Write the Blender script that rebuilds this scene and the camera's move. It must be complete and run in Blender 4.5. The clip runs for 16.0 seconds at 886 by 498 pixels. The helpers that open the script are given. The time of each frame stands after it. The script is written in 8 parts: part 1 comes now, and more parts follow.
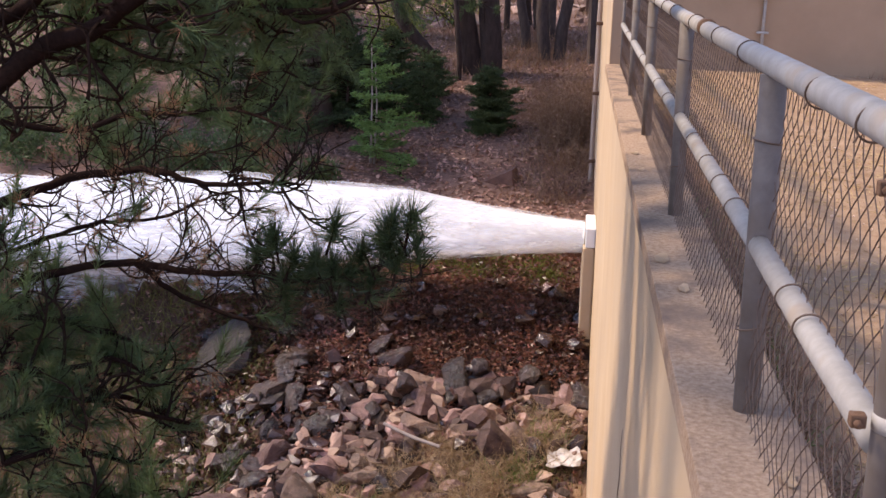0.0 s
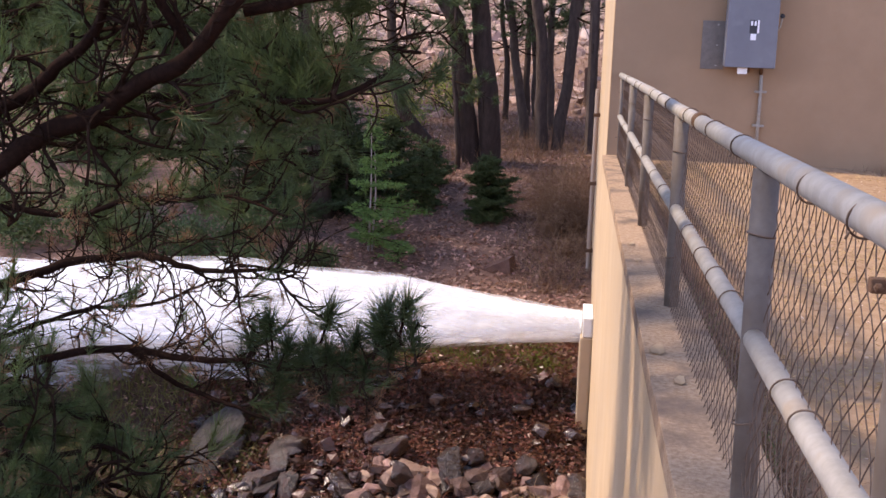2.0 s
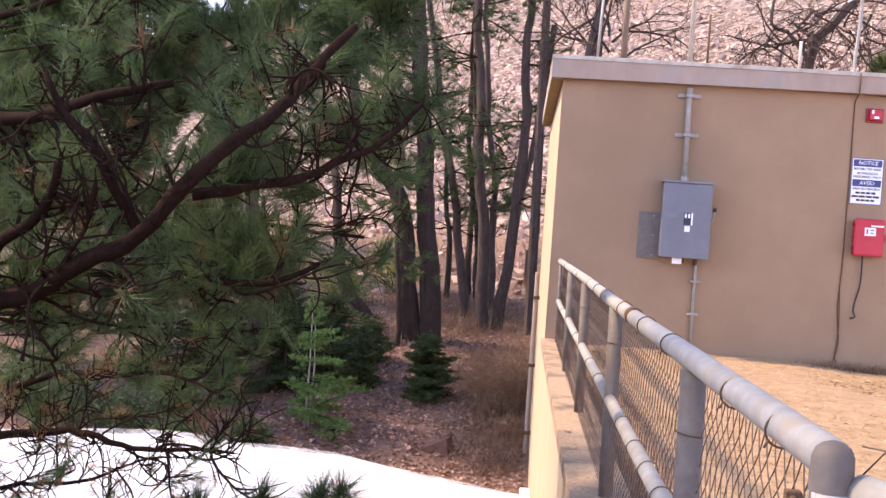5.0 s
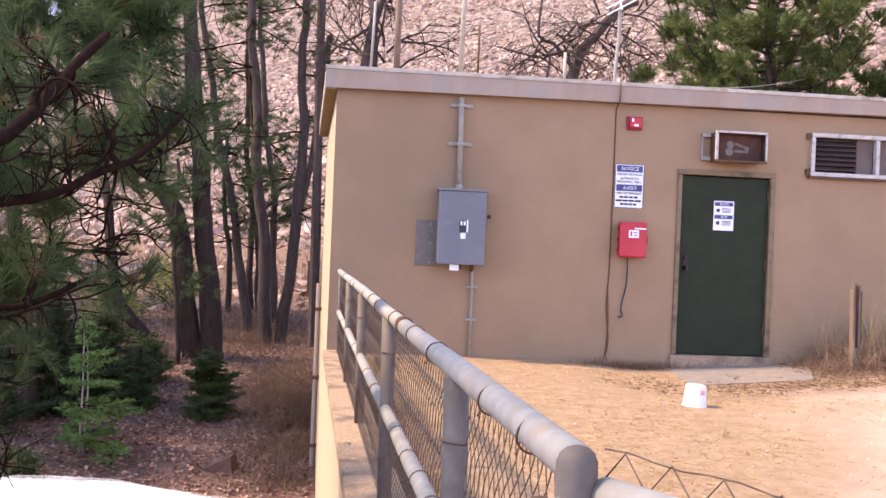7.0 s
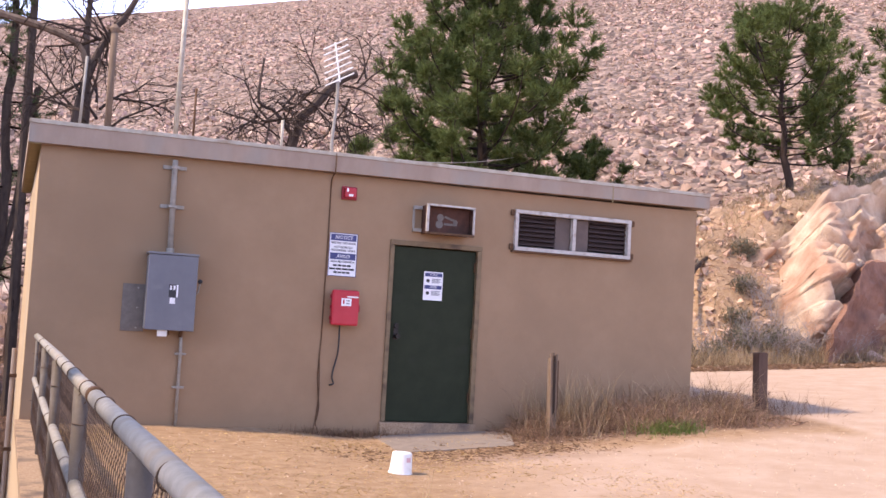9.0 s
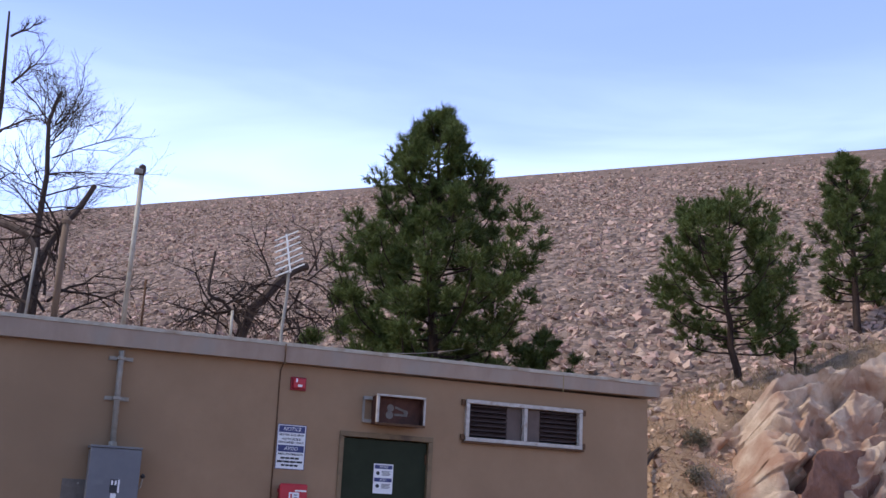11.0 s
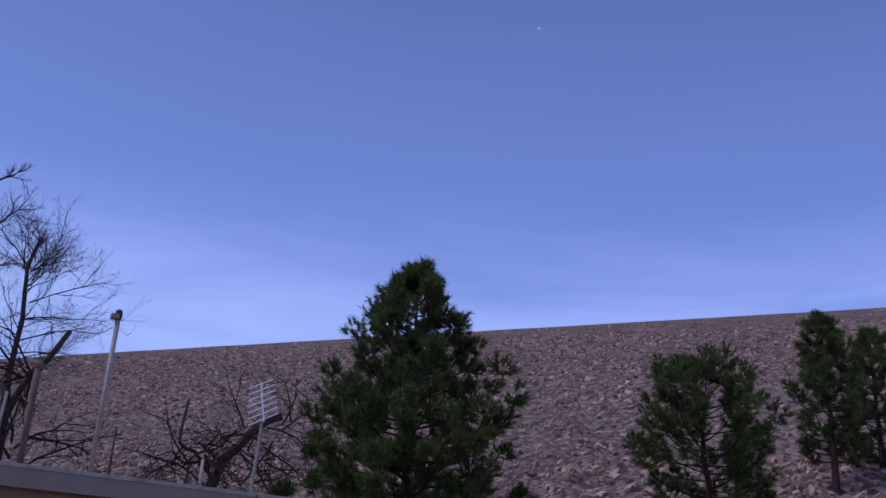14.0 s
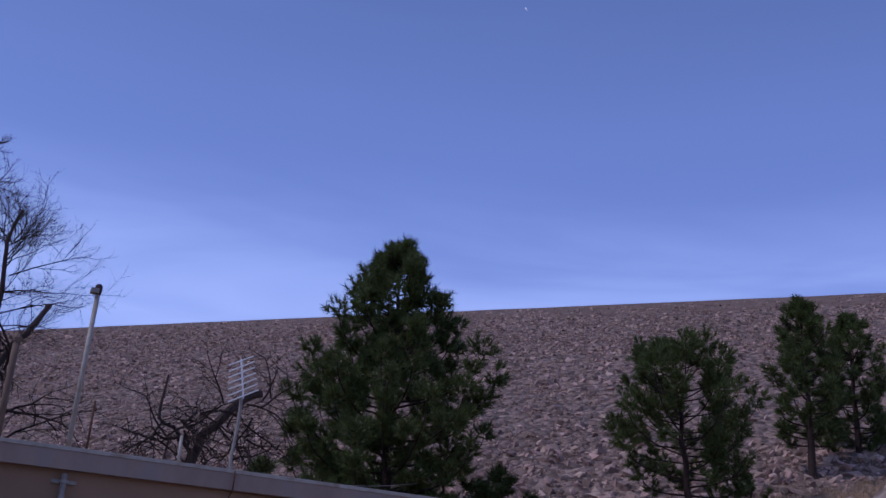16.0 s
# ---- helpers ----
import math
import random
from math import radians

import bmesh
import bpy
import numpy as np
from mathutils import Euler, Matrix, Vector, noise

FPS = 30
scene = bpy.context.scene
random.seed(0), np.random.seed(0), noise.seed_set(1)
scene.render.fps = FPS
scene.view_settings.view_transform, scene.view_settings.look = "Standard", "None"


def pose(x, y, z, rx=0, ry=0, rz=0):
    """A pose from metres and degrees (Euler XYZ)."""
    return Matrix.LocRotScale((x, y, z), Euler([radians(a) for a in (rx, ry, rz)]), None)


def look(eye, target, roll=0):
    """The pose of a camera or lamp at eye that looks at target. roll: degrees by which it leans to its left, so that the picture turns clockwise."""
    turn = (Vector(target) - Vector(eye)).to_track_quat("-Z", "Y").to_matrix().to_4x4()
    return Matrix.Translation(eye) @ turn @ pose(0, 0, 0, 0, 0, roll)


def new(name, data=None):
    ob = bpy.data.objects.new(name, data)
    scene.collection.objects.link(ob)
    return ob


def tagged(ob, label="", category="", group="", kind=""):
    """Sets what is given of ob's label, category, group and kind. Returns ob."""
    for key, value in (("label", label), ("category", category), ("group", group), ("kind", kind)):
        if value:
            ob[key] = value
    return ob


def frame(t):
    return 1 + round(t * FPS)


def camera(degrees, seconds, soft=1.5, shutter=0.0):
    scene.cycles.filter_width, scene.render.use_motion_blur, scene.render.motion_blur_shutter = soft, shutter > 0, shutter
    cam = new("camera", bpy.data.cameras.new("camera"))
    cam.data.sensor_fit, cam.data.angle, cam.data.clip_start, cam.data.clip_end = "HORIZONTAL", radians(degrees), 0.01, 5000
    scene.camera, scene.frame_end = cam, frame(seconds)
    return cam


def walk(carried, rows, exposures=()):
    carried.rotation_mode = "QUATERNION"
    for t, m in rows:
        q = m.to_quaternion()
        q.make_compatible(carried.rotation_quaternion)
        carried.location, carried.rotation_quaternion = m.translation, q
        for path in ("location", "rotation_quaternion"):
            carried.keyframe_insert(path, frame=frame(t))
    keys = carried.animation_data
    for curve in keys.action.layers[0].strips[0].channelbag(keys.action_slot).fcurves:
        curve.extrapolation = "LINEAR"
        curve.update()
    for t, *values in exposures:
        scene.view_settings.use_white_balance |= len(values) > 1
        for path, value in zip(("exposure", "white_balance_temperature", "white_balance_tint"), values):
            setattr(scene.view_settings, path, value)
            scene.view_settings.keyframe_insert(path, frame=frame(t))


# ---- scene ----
cam = camera(43.0, 16.0)
PATH = [
    (0.0, pose(-0.005, 0.001, 1.026, 75.337, -1.363, 6.829)),
    (0.5, pose(-0.004, -0.000, 1.025, 75.604, -1.339, 6.982)),
    (1.0, pose(-0.004, 0.002, 1.027, 75.770, -1.240, 7.090)),
    (1.5, pose(0.002, 0.002, 1.031, 77.885, -1.610, 7.142)),
    (2.0, pose(0.004, 0.009, 1.032, 79.777, -1.947, 6.857)),
    (2.5, pose(0.005, 0.005, 1.038, 81.871, -2.013, 7.058)),
    (3.0, pose(0.008, -0.004, 1.049, 83.759, -1.791, 6.971)),
    (3.5, pose(0.010, -0.006, 1.056, 85.300, -2.335, 6.619)),
    (3.7, pose(0.009, -0.010, 1.058, 85.818, -2.619, 6.545)),
    (5.8, pose(0.029, -0.063, 1.086, 89.708, -3.610, 0.138)),
    (6.0, pose(0.040, -0.054, 1.086, 89.634, -3.222, -1.244)),
    (6.5, pose(0.052, -0.028, 1.083, 89.610, -3.066, -4.064)),
    (7.0, pose(0.075, -0.000, 1.087, 89.972, -2.364, -6.960)),
    (7.5, pose(0.094, -0.001, 1.089, 91.036, -2.393, -10.397)),
    (8.0, pose(0.112, -0.004, 1.091, 91.451, -2.876, -14.518)),
    (8.5, pose(0.126, -0.012, 1.097, 92.034, -3.204, -17.926)),
    (9.0, pose(0.130, -0.031, 1.105, 94.026, -3.217, -21.249)),
    (9.2, pose(0.133, -0.028, 1.106, 94.930, -3.004, -22.059)),
    (11.3, pose(0.143, -0.031, 1.053, 105.181, -2.667, -24.034)),
    (11.5, pose(0.140, -0.032, 1.046, 105.892, -2.851, -24.282)),
    (12.0, pose(0.150, -0.030, 1.046, 107.310, -2.923, -24.457)),
    (12.5, pose(0.173, -0.045, 1.042, 109.172, -2.782, -25.414)),
    (13.0, pose(0.151, -0.047, 1.034, 110.438, -3.513, -25.427)),
    (13.5, pose(0.145, -0.051, 1.030, 111.398, -3.392, -25.262)),
    (14.0, pose(0.146, -0.057, 1.026, 111.829, -3.170, -25.045)),
    (14.5, pose(0.168, -0.050, 1.031, 112.032, -2.982, -25.035)),
    (15.0, pose(0.154, -0.046, 1.029, 111.648, -3.772, -26.046)),
    (15.5, pose(0.156, -0.045, 1.031, 111.189, -4.079, -26.224)),
    (16.0, pose(0.162, -0.045, 1.032, 110.858, -3.705, -26.174)),
]
EXPOSURES = [
    (0.0, 0.70, 7850, 18),
    (3.7, 1.03, 8200, 20),
    (6.0, 1.38, 8250, 20),
    (7.2, 1.18, 8250, 20),
    (8.4, 0.86, 8250, 20),
    (9.2, 0.77, 8150, 20),
    (11.3, -0.55, 6600, 10),
    (12.0, -1.05, 6000, 15),
    (13.5, -1.52, 5700, 24),
    (16.0, -1.62, 5700, 26),
]
walk(cam, PATH, EXPOSURES)

# ---- world and sun ----
SUN = Vector((-0.66, 0.045, 0.75)).normalized()
world = bpy.data.worlds.new("world")
scene.world = world
world.use_nodes = True
wn = world.node_tree.nodes
wl = world.node_tree.links
sky = wn.new("ShaderNodeTexSky")
sky.sky_type = "NISHITA"
sky.sun_disc = False
sky.sun_elevation = math.asin(SUN.z)
sky.sun_rotation = math.atan2(SUN.x, SUN.y)
sky.altitude = 1800
sky.air_density, sky.dust_density, sky.ozone_density = 1.3, 2.2, 6.0
wn["Background"].inputs["Strength"].default_value = 0.232
# thin high cloud streaks low over the horizon
tc = wn.new("ShaderNodeTexCoord")
mpw = wn.new("ShaderNodeMapping")
mpw.inputs["Scale"].default_value = (1.2, 1.2, 9.0)
mpw.inputs["Rotation"].default_value = (0.12, 0.05, 0)
cn = wn.new("ShaderNodeTexNoise")
cn.inputs["Scale"].default_value, cn.inputs["Detail"].default_value, cn.inputs["Distortion"].default_value = 1.6, 5, 0.6
sz = wn.new("ShaderNodeSeparateXYZ")
band = wn.new("ShaderNodeMapRange")
band.interpolation_type = "SMOOTHSTEP"
band.inputs["From Min"].default_value, band.inputs["From Max"].default_value = 0.85, 0.22
cr = wn.new("ShaderNodeMapRange")
cr.inputs["From Min"].default_value, cr.inputs["From Max"].default_value, cr.inputs["To Max"].default_value = 0.45, 0.85, 0.52
cr.inputs["To Min"].default_value = 0.46
cm = wn.new("ShaderNodeMath")
cm.operation = "MULTIPLY"
cx = wn.new("ShaderNodeMix")
cx.data_type = "RGBA"
cx.inputs[7].default_value = (3.9, 5.4, 12.3, 1)
wl.new(tc.outputs["Generated"], mpw.inputs["Vector"])
wl.new(mpw.outputs["Vector"], cn.inputs["Vector"])
wl.new(tc.outputs["Generated"], sz.inputs["Vector"])
wl.new(sz.outputs["Z"], band.inputs["Value"])
wl.new(cn.outputs["Fac"], cr.inputs["Value"])
wl.new(cr.outputs["Result"], cm.inputs[0])
wl.new(band.outputs["Result"], cm.inputs[1])
wl.new(cm.outputs[0], cx.inputs[0])
wl.new(sky.outputs["Color"], cx.inputs[6])
# whiter wisps low down
low = wn.new("ShaderNodeMapRange")
low.interpolation_type = "SMOOTHSTEP"
low.inputs["From Min"].default_value, low.inputs["From Max"].default_value, low.inputs["To Max"].default_value = 0.43, 0.24, 1.0
wl.new(sz.outputs["Z"], low.inputs["Value"])
wisp = wn.new("ShaderNodeMapRange")
wisp.inputs["From Min"].default_value, wisp.inputs["From Max"].default_value = 0.36, 0.75
wisp.inputs["To Min"].default_value, wisp.inputs["To Max"].default_value = 0.12, 0.75
wl.new(cn.outputs["Fac"], wisp.inputs["Value"])
lw = wn.new("ShaderNodeMath")
lw.operation = "MULTIPLY"
wl.new(low.outputs["Result"], lw.inputs[0])
wl.new(wisp.outputs["Result"], lw.inputs[1])
cy = wn.new("ShaderNodeMix")
cy.data_type = "RGBA"
cy.inputs[7].default_value = (7.4, 9.4, 13.8, 1)
wl.new(lw.outputs[0], cy.inputs[0])
wl.new(cx.outputs[2], cy.inputs[6])
wl.new(cy.outputs[2], wn["Background"].inputs["Color"])
sun_data = bpy.data.lights.new("sun", "SUN")
sun_data.energy, sun_data.angle, sun_data.color = 3.3, radians(4.0), (1.0, 0.94, 0.85)
sun = new("sun", sun_data)
sun.matrix_world = look(SUN * 60, (0, 0, 0))

# ---- materials ----
MATS = {}


def surface(name, a, b, scale=8.0, rough=0.8, bump=0.3, metal=0.0, fine=0.0, vary=0.0, island=0.0, spec=0.35, dist=0.01, stain=None, stain_scale=1.2, stain_at=(0.5, 0.7), stretch=(1, 1, 1), spaced="Object"):
    """A principled surface that runs from colour a to colour b by noise, with relief, an optional second stain colour, and variation by object or island."""
    m = bpy.data.materials.new(name)
    m.use_nodes = True
    n, l = m.node_tree.nodes, m.node_tree.links
    p = n["Principled BSDF"]
    co = n.new("ShaderNodeTexCoord")
    mp = n.new("ShaderNodeMapping")
    mp.inputs["Scale"].default_value = stretch
    l.new(co.outputs[spaced], mp.inputs["Vector"])
    n1 = n.new("ShaderNodeTexNoise")
    n1.inputs["Scale"].default_value, n1.inputs["Detail"].default_value, n1.inputs["Roughness"].default_value = scale, 6, 0.65
    l.new(mp.outputs["Vector"], n1.inputs["Vector"])
    ramp = n.new("ShaderNodeValToRGB")
    ramp.color_ramp.elements[0].position, ramp.color_ramp.elements[1].position = 0.3, 0.7
    ramp.color_ramp.elements[0].color, ramp.color_ramp.elements[1].color = (*a, 1), (*b, 1)
    l.new(n1.outputs["Fac"], ramp.inputs["Fac"])
    out = ramp.outputs["Color"]
    if stain:
        n2 = n.new("ShaderNodeTexNoise")
        n2.inputs["Scale"].default_value, n2.inputs["Detail"].default_value = stain_scale, 4
        l.new(mp.outputs["Vector"], n2.inputs["Vector"])
        mr = n.new("ShaderNodeMapRange")
        mr.inputs["From Min"].default_value, mr.inputs["From Max"].default_value = stain_at
        l.new(n2.outputs["Fac"], mr.inputs["Value"])
        mx = n.new("ShaderNodeMix")
        mx.data_type = "RGBA"
        l.new(mr.outputs["Result"], mx.inputs[0])
        l.new(out, mx.inputs[6])
        mx.inputs[7].default_value = (*stain, 1)
        out = mx.outputs[2]
    if vary or island:
        if island:
            rnd = n.new("ShaderNodeNewGeometry").outputs["Random Per Island"]
        else:
            rnd = n.new("ShaderNodeObjectInfo").outputs["Random"]
        k = island or vary
        mr = n.new("ShaderNodeMapRange")
        mr.inputs["To Min"].default_value, mr.inputs["To Max"].default_value = 1 - k, 1 + k
        l.new(rnd, mr.inputs["Value"])
        hs = n.new("ShaderNodeHueSaturation")
        l.new(mr.outputs["Result"], hs.inputs["Value"])
        mr2 = n.new("ShaderNodeMapRange")
        mr2.inputs["From Max"].default_value = 0.1
        fr = n.new("ShaderNodeMath")
        fr.operation = "FRACT"
        mu = n.new("ShaderNodeMath")
        mu.operation = "MULTIPLY"
        mu.inputs[1].default_value = 7.31
        l.new(rnd, mu.inputs[0])
        l.new(mu.outputs[0], fr.inputs[0])
        mr2.inputs["From Max"].default_value = 1.0
        mr2.inputs["To Min"].default_value, mr2.inputs["To Max"].default_value = 0.5 - 0.025 * k, 0.5 + 0.025 * k
        l.new(fr.outputs[0], mr2.inputs["Value"])
        l.new(mr2.outputs["Result"], hs.inputs["Hue"])
        l.new(out, hs.inputs["Color"])
        out = hs.outputs["Color"]
    l.new(out, p.inputs["Base Color"])
    p.inputs["Roughness"].default_value, p.inputs["Metallic"].default_value = rough, metal
    p.inputs["Specular IOR Level"].default_value = spec
    if bump:
        n3 = n.new("ShaderNodeTexNoise")
        n3.inputs["Scale"].default_value, n3.inputs["Detail"].default_value, n3.inputs["Roughness"].default_value = fine or scale * 4, 5, 0.7
        l.new(mp.outputs["Vector"], n3.inputs["Vector"])
        bp = n.new("ShaderNodeBump")
        bp.inputs["Strength"].default_value, bp.inputs["Distance"].default_value = bump, dist
        l.new(n3.outputs["Fac"], bp.inputs["Height"])
        l.new(bp.outputs["Normal"], p.inputs["Normal"])
    MATS[name] = m
    return m


def leafy(name, a, b, thin=0.35, island=0.3, rough=0.55):
    """Foliage: diffuse with light that shines through, varied from clump to clump."""
    m = surface(name, a, b, scale=1.5, rough=rough, bump=0, island=island, spec=0.25)
    n, l = m.node_tree.nodes, m.node_tree.links
    p = n["Principled BSDF"]
    tr = n.new("ShaderNodeBsdfTranslucent")
    l.new(p.inputs["Base Color"].links[0].from_socket, tr.inputs["Color"])
    mx = n.new("ShaderNodeMixShader")
    mx.inputs[0].default_value = thin
    l.new(p.outputs[0], mx.inputs[1])
    l.new(tr.outputs[0], mx.inputs[2])
    l.new(mx.outputs[0], n["Material Output"].inputs["Surface"])
    return m


# stucco of the unlit walls: shade put into a tan darker than the side wall
stucco = surface("shaded_tan_stucco", (0.288, 0.184, 0.112), (0.335, 0.216, 0.134), scale=2.5, rough=0.95, bump=0.35, fine=90, dist=0.004, spec=0.1, stain=(0.268, 0.172, 0.106), stain_scale=0.7)
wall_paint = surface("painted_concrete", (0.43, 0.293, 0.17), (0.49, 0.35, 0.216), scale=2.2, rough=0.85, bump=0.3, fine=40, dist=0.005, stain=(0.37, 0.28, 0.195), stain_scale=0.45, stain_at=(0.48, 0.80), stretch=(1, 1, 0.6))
concrete = surface("weathered_concrete", (0.25, 0.158, 0.098), (0.46, 0.315, 0.21), scale=55, spec=0.06, rough=0.97, bump=0.7, fine=90, dist=0.008, stain=(0.16, 0.115, 0.09), stain_scale=3.5)
slab_mat = surface("pale_slab", (0.19, 0.148, 0.12), (0.26, 0.207, 0.172), scale=7, rough=0.92, bump=0.4, fine=60, dist=0.004, stain=(0.26, 0.19, 0.14), stain_scale=2.5)
fascia_mat = surface("fascia_concrete", (0.29, 0.205, 0.155), (0.38, 0.28, 0.215), scale=4, rough=0.9, bump=0.4, fine=50, dist=0.004, stain=(0.30, 0.26, 0.22), stain_scale=2.5, stain_at=(0.5, 0.75), stretch=(1, 1, 0.4))
soffit_mat = surface("soffit_paint", (0.25, 0.18, 0.09), (0.32, 0.24, 0.12), scale=5, rough=0.9)
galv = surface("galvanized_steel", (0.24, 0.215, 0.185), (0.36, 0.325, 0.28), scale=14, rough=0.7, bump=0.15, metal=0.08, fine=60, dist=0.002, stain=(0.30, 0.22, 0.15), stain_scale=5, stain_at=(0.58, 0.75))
# post pipe: darker than the rails, with its unlit look put into the colour
post_mat = surface("unlit_brown_pipe", (0.10, 0.078, 0.064), (0.16, 0.13, 0.108), scale=12, rough=0.7, bump=0.15, metal=0.1, fine=60, dist=0.002, stain=(0.10, 0.07, 0.05), stain_scale=5)
wire_mat = surface("rusted_wire", (0.10, 0.06, 0.04), (0.18, 0.12, 0.085), scale=30, rough=0.8, bump=0, metal=0.3)
rust = surface("rusted_iron", (0.09, 0.045, 0.025), (0.17, 0.09, 0.05), scale=40, rough=0.85, bump=0.3, metal=0.3)
door_green = surface("green_door_paint", (0.017, 0.022, 0.011), (0.024, 0.031, 0.016), scale=5, rough=0.6, bump=0.1, fine=30, dist=0.002, spec=0.15, stain=(0.026, 0.030, 0.020), stain_scale=3, stain_at=(0.6, 0.8))
frame_mat = surface("door_frame_paint", (0.15, 0.098, 0.052), (0.22, 0.148, 0.08), scale=8, rough=0.6, stain=(0.08, 0.05, 0.03), stain_scale=6)
grey_box = surface("grey_enamel", (0.125, 0.125, 0.14), (0.155, 0.155, 0.17), scale=3, rough=0.45, bump=0.05, stain=(0.20, 0.20, 0.21), stain_scale=4, stain_at=(0.6, 0.85))
grey_plate = surface("weathered_plate", (0.13, 0.11, 0.095), (0.20, 0.17, 0.15), scale=14, rough=0.7, metal=0.3)
red_plastic = surface("red_plastic", (0.42, 0.018, 0.03), (0.50, 0.03, 0.045), scale=3, rough=0.4, bump=0.05)
faded_print = surface("faded_print", (0.60, 0.30, 0.30), (0.70, 0.45, 0.44), scale=30, rough=0.5, bump=0)
red_dark = surface("dark_red_plastic", (0.24, 0.008, 0.018), (0.30, 0.014, 0.025), scale=3, rough=0.4, bump=0.05)
white_paint = surface("white_paint", (0.68, 0.66, 0.62), (0.78, 0.76, 0.73), scale=12, rough=0.5, bump=0.05, stain=(0.5, 0.45, 0.38), stain_scale=8, stain_at=(0.6, 0.8))
mast_paint = surface("mast_paint", (0.36, 0.31, 0.24), (0.48, 0.42, 0.34), scale=12, rough=0.5, bump=0.05, stain=(0.3, 0.22, 0.15), stain_scale=5)
frame_white = surface("chalky_white_frame", (0.38, 0.34, 0.30), (0.54, 0.49, 0.45), scale=14, rough=0.7, bump=0.15, stain=(0.24, 0.16, 0.11), stain_scale=9, stain_at=(0.55, 0.72))
sign_white = surface("sign_white", (0.72, 0.71, 0.72), (0.78, 0.77, 0.78), scale=6, rough=0.45, bump=0)
sign_blue = surface("sign_blue", (0.035, 0.042, 0.13), (0.045, 0.055, 0.165), scale=6, rough=0.45, bump=0)
sign_black = surface("sign_black", (0.02, 0.02, 0.025), (0.03, 0.03, 0.035), scale=6, rough=0.5, bump=0)
brown_panel = surface("rust_brown_panel", (0.06, 0.022, 0.014), (0.10, 0.04, 0.026), scale=12, rough=0.8, bump=0.15, stain=(0.04, 0.02, 0.015), stain_scale=5)
louver_mat = surface("dark_louver", (0.040, 0.022, 0.018), (0.068, 0.040, 0.034), scale=10, rough=0.6)
knob_mat = surface("dark_worn_metal", (0.018, 0.014, 0.012), (0.04, 0.03, 0.026), scale=20, rough=0.5, metal=0.4)
panel_brown = surface("brown_blank", (0.10, 0.07, 0.06), (0.14, 0.10, 0.085), scale=8, rough=0.7)
old_wood = surface("weathered_wood", (0.13, 0.085, 0.058), (0.27, 0.185, 0.13), scale=10, rough=0.9, bump=0.6, stretch=(1, 1, 0.15), stain=(0.09, 0.06, 0.045), stain_scale=6)
brown_wood = surface("brown_stained_wood", (0.085, 0.045, 0.032), (0.14, 0.08, 0.055), scale=10, rough=0.85, bump=0.5, stretch=(1, 1, 0.15))
bark = surface("pine_bark", (0.026, 0.016, 0.012), (0.066, 0.040, 0.030), scale=14, rough=0.95, bump=0.9, fine=30, dist=0.03, stretch=(1, 1, 0.3))
grey_bark = surface("grey_brown_bark", (0.045, 0.030, 0.024), (0.10, 0.068, 0.054), scale=14, rough=0.95, bump=0.8, fine=30, dist=0.02, stretch=(1, 1, 0.3))
# near-black bark and twigs: the unlit side of the boughs is put into the colour
bark_near = surface("shaded_branch_bark", (0.010, 0.0055, 0.004), (0.027, 0.013, 0.009), scale=40, rough=0.97, bump=0.8, fine=110, dist=0.006, spec=0.05)
twig_mat = surface("shaded_dark_twig", (0.013, 0.008, 0.006), (0.030, 0.018, 0.013), scale=40, rough=1.0, bump=0, spec=0.0)
grey_twig = surface("grey_dead_twig", (0.22, 0.18, 0.16), (0.36, 0.30, 0.27), scale=8, rough=0.95, bump=0)
brush_twig = surface("brown_brush_twig", (0.15, 0.08, 0.044), (0.27, 0.155, 0.088), scale=8, rough=0.95, bump=0)
needle_near = leafy("needles_near", (0.056, 0.088, 0.034), (0.098, 0.142, 0.056), thin=0.5, island=0.25)
needle_dead = leafy("needles_dead", (0.15, 0.075, 0.035), (0.25, 0.13, 0.07), thin=0.3, island=0.3)
needle_far = leafy("needles_far", (0.076, 0.100, 0.028), (0.138, 0.172, 0.052), thin=0.3, island=0.4)
# darker copy of the needles, with the shade they stand in put into the green
needle_shaded = leafy("needles_shaded", (0.026, 0.042, 0.015), (0.048, 0.072, 0.025), thin=0.25, island=0.35)
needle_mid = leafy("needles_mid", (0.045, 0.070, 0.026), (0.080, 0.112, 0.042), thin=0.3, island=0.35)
fir_green = leafy("young_fir", (0.09, 0.17, 0.045), (0.15, 0.25, 0.075), thin=0.35, island=0.3)
yellow_leaf = leafy("yellow_green_leaves", (0.16, 0.20, 0.03), (0.26, 0.28, 0.05), thin=0.4)
dry_grass = leafy("dry_grass", (0.28, 0.19, 0.11), (0.44, 0.32, 0.20), thin=0.3, island=0.35, rough=0.8)
sage_leaf = leafy("sage", (0.11, 0.098, 0.065), (0.21, 0.185, 0.13), thin=0.25, island=0.4, rough=0.8)
brown_grass = leafy("brown_straw", (0.17, 0.098, 0.062), (0.36, 0.225, 0.15), thin=0.3, island=0.5, rough=0.8)
yard_straw = leafy("yard_straw", (0.34, 0.21, 0.09), (0.56, 0.39, 0.19), thin=0.2, island=0.4, rough=0.8)
red_grass = leafy("reddish_grass", (0.17, 0.096, 0.058), (0.30, 0.18, 0.108), thin=0.3, island=0.35, rough=0.8)
green_grass = leafy("green_grass", (0.10, 0.15, 0.035), (0.17, 0.22, 0.06), thin=0.4, island=0.3)
moss_green = leafy("bright_moss", (0.10, 0.115, 0.022), (0.17, 0.185, 0.045), thin=0.3, island=0.4)
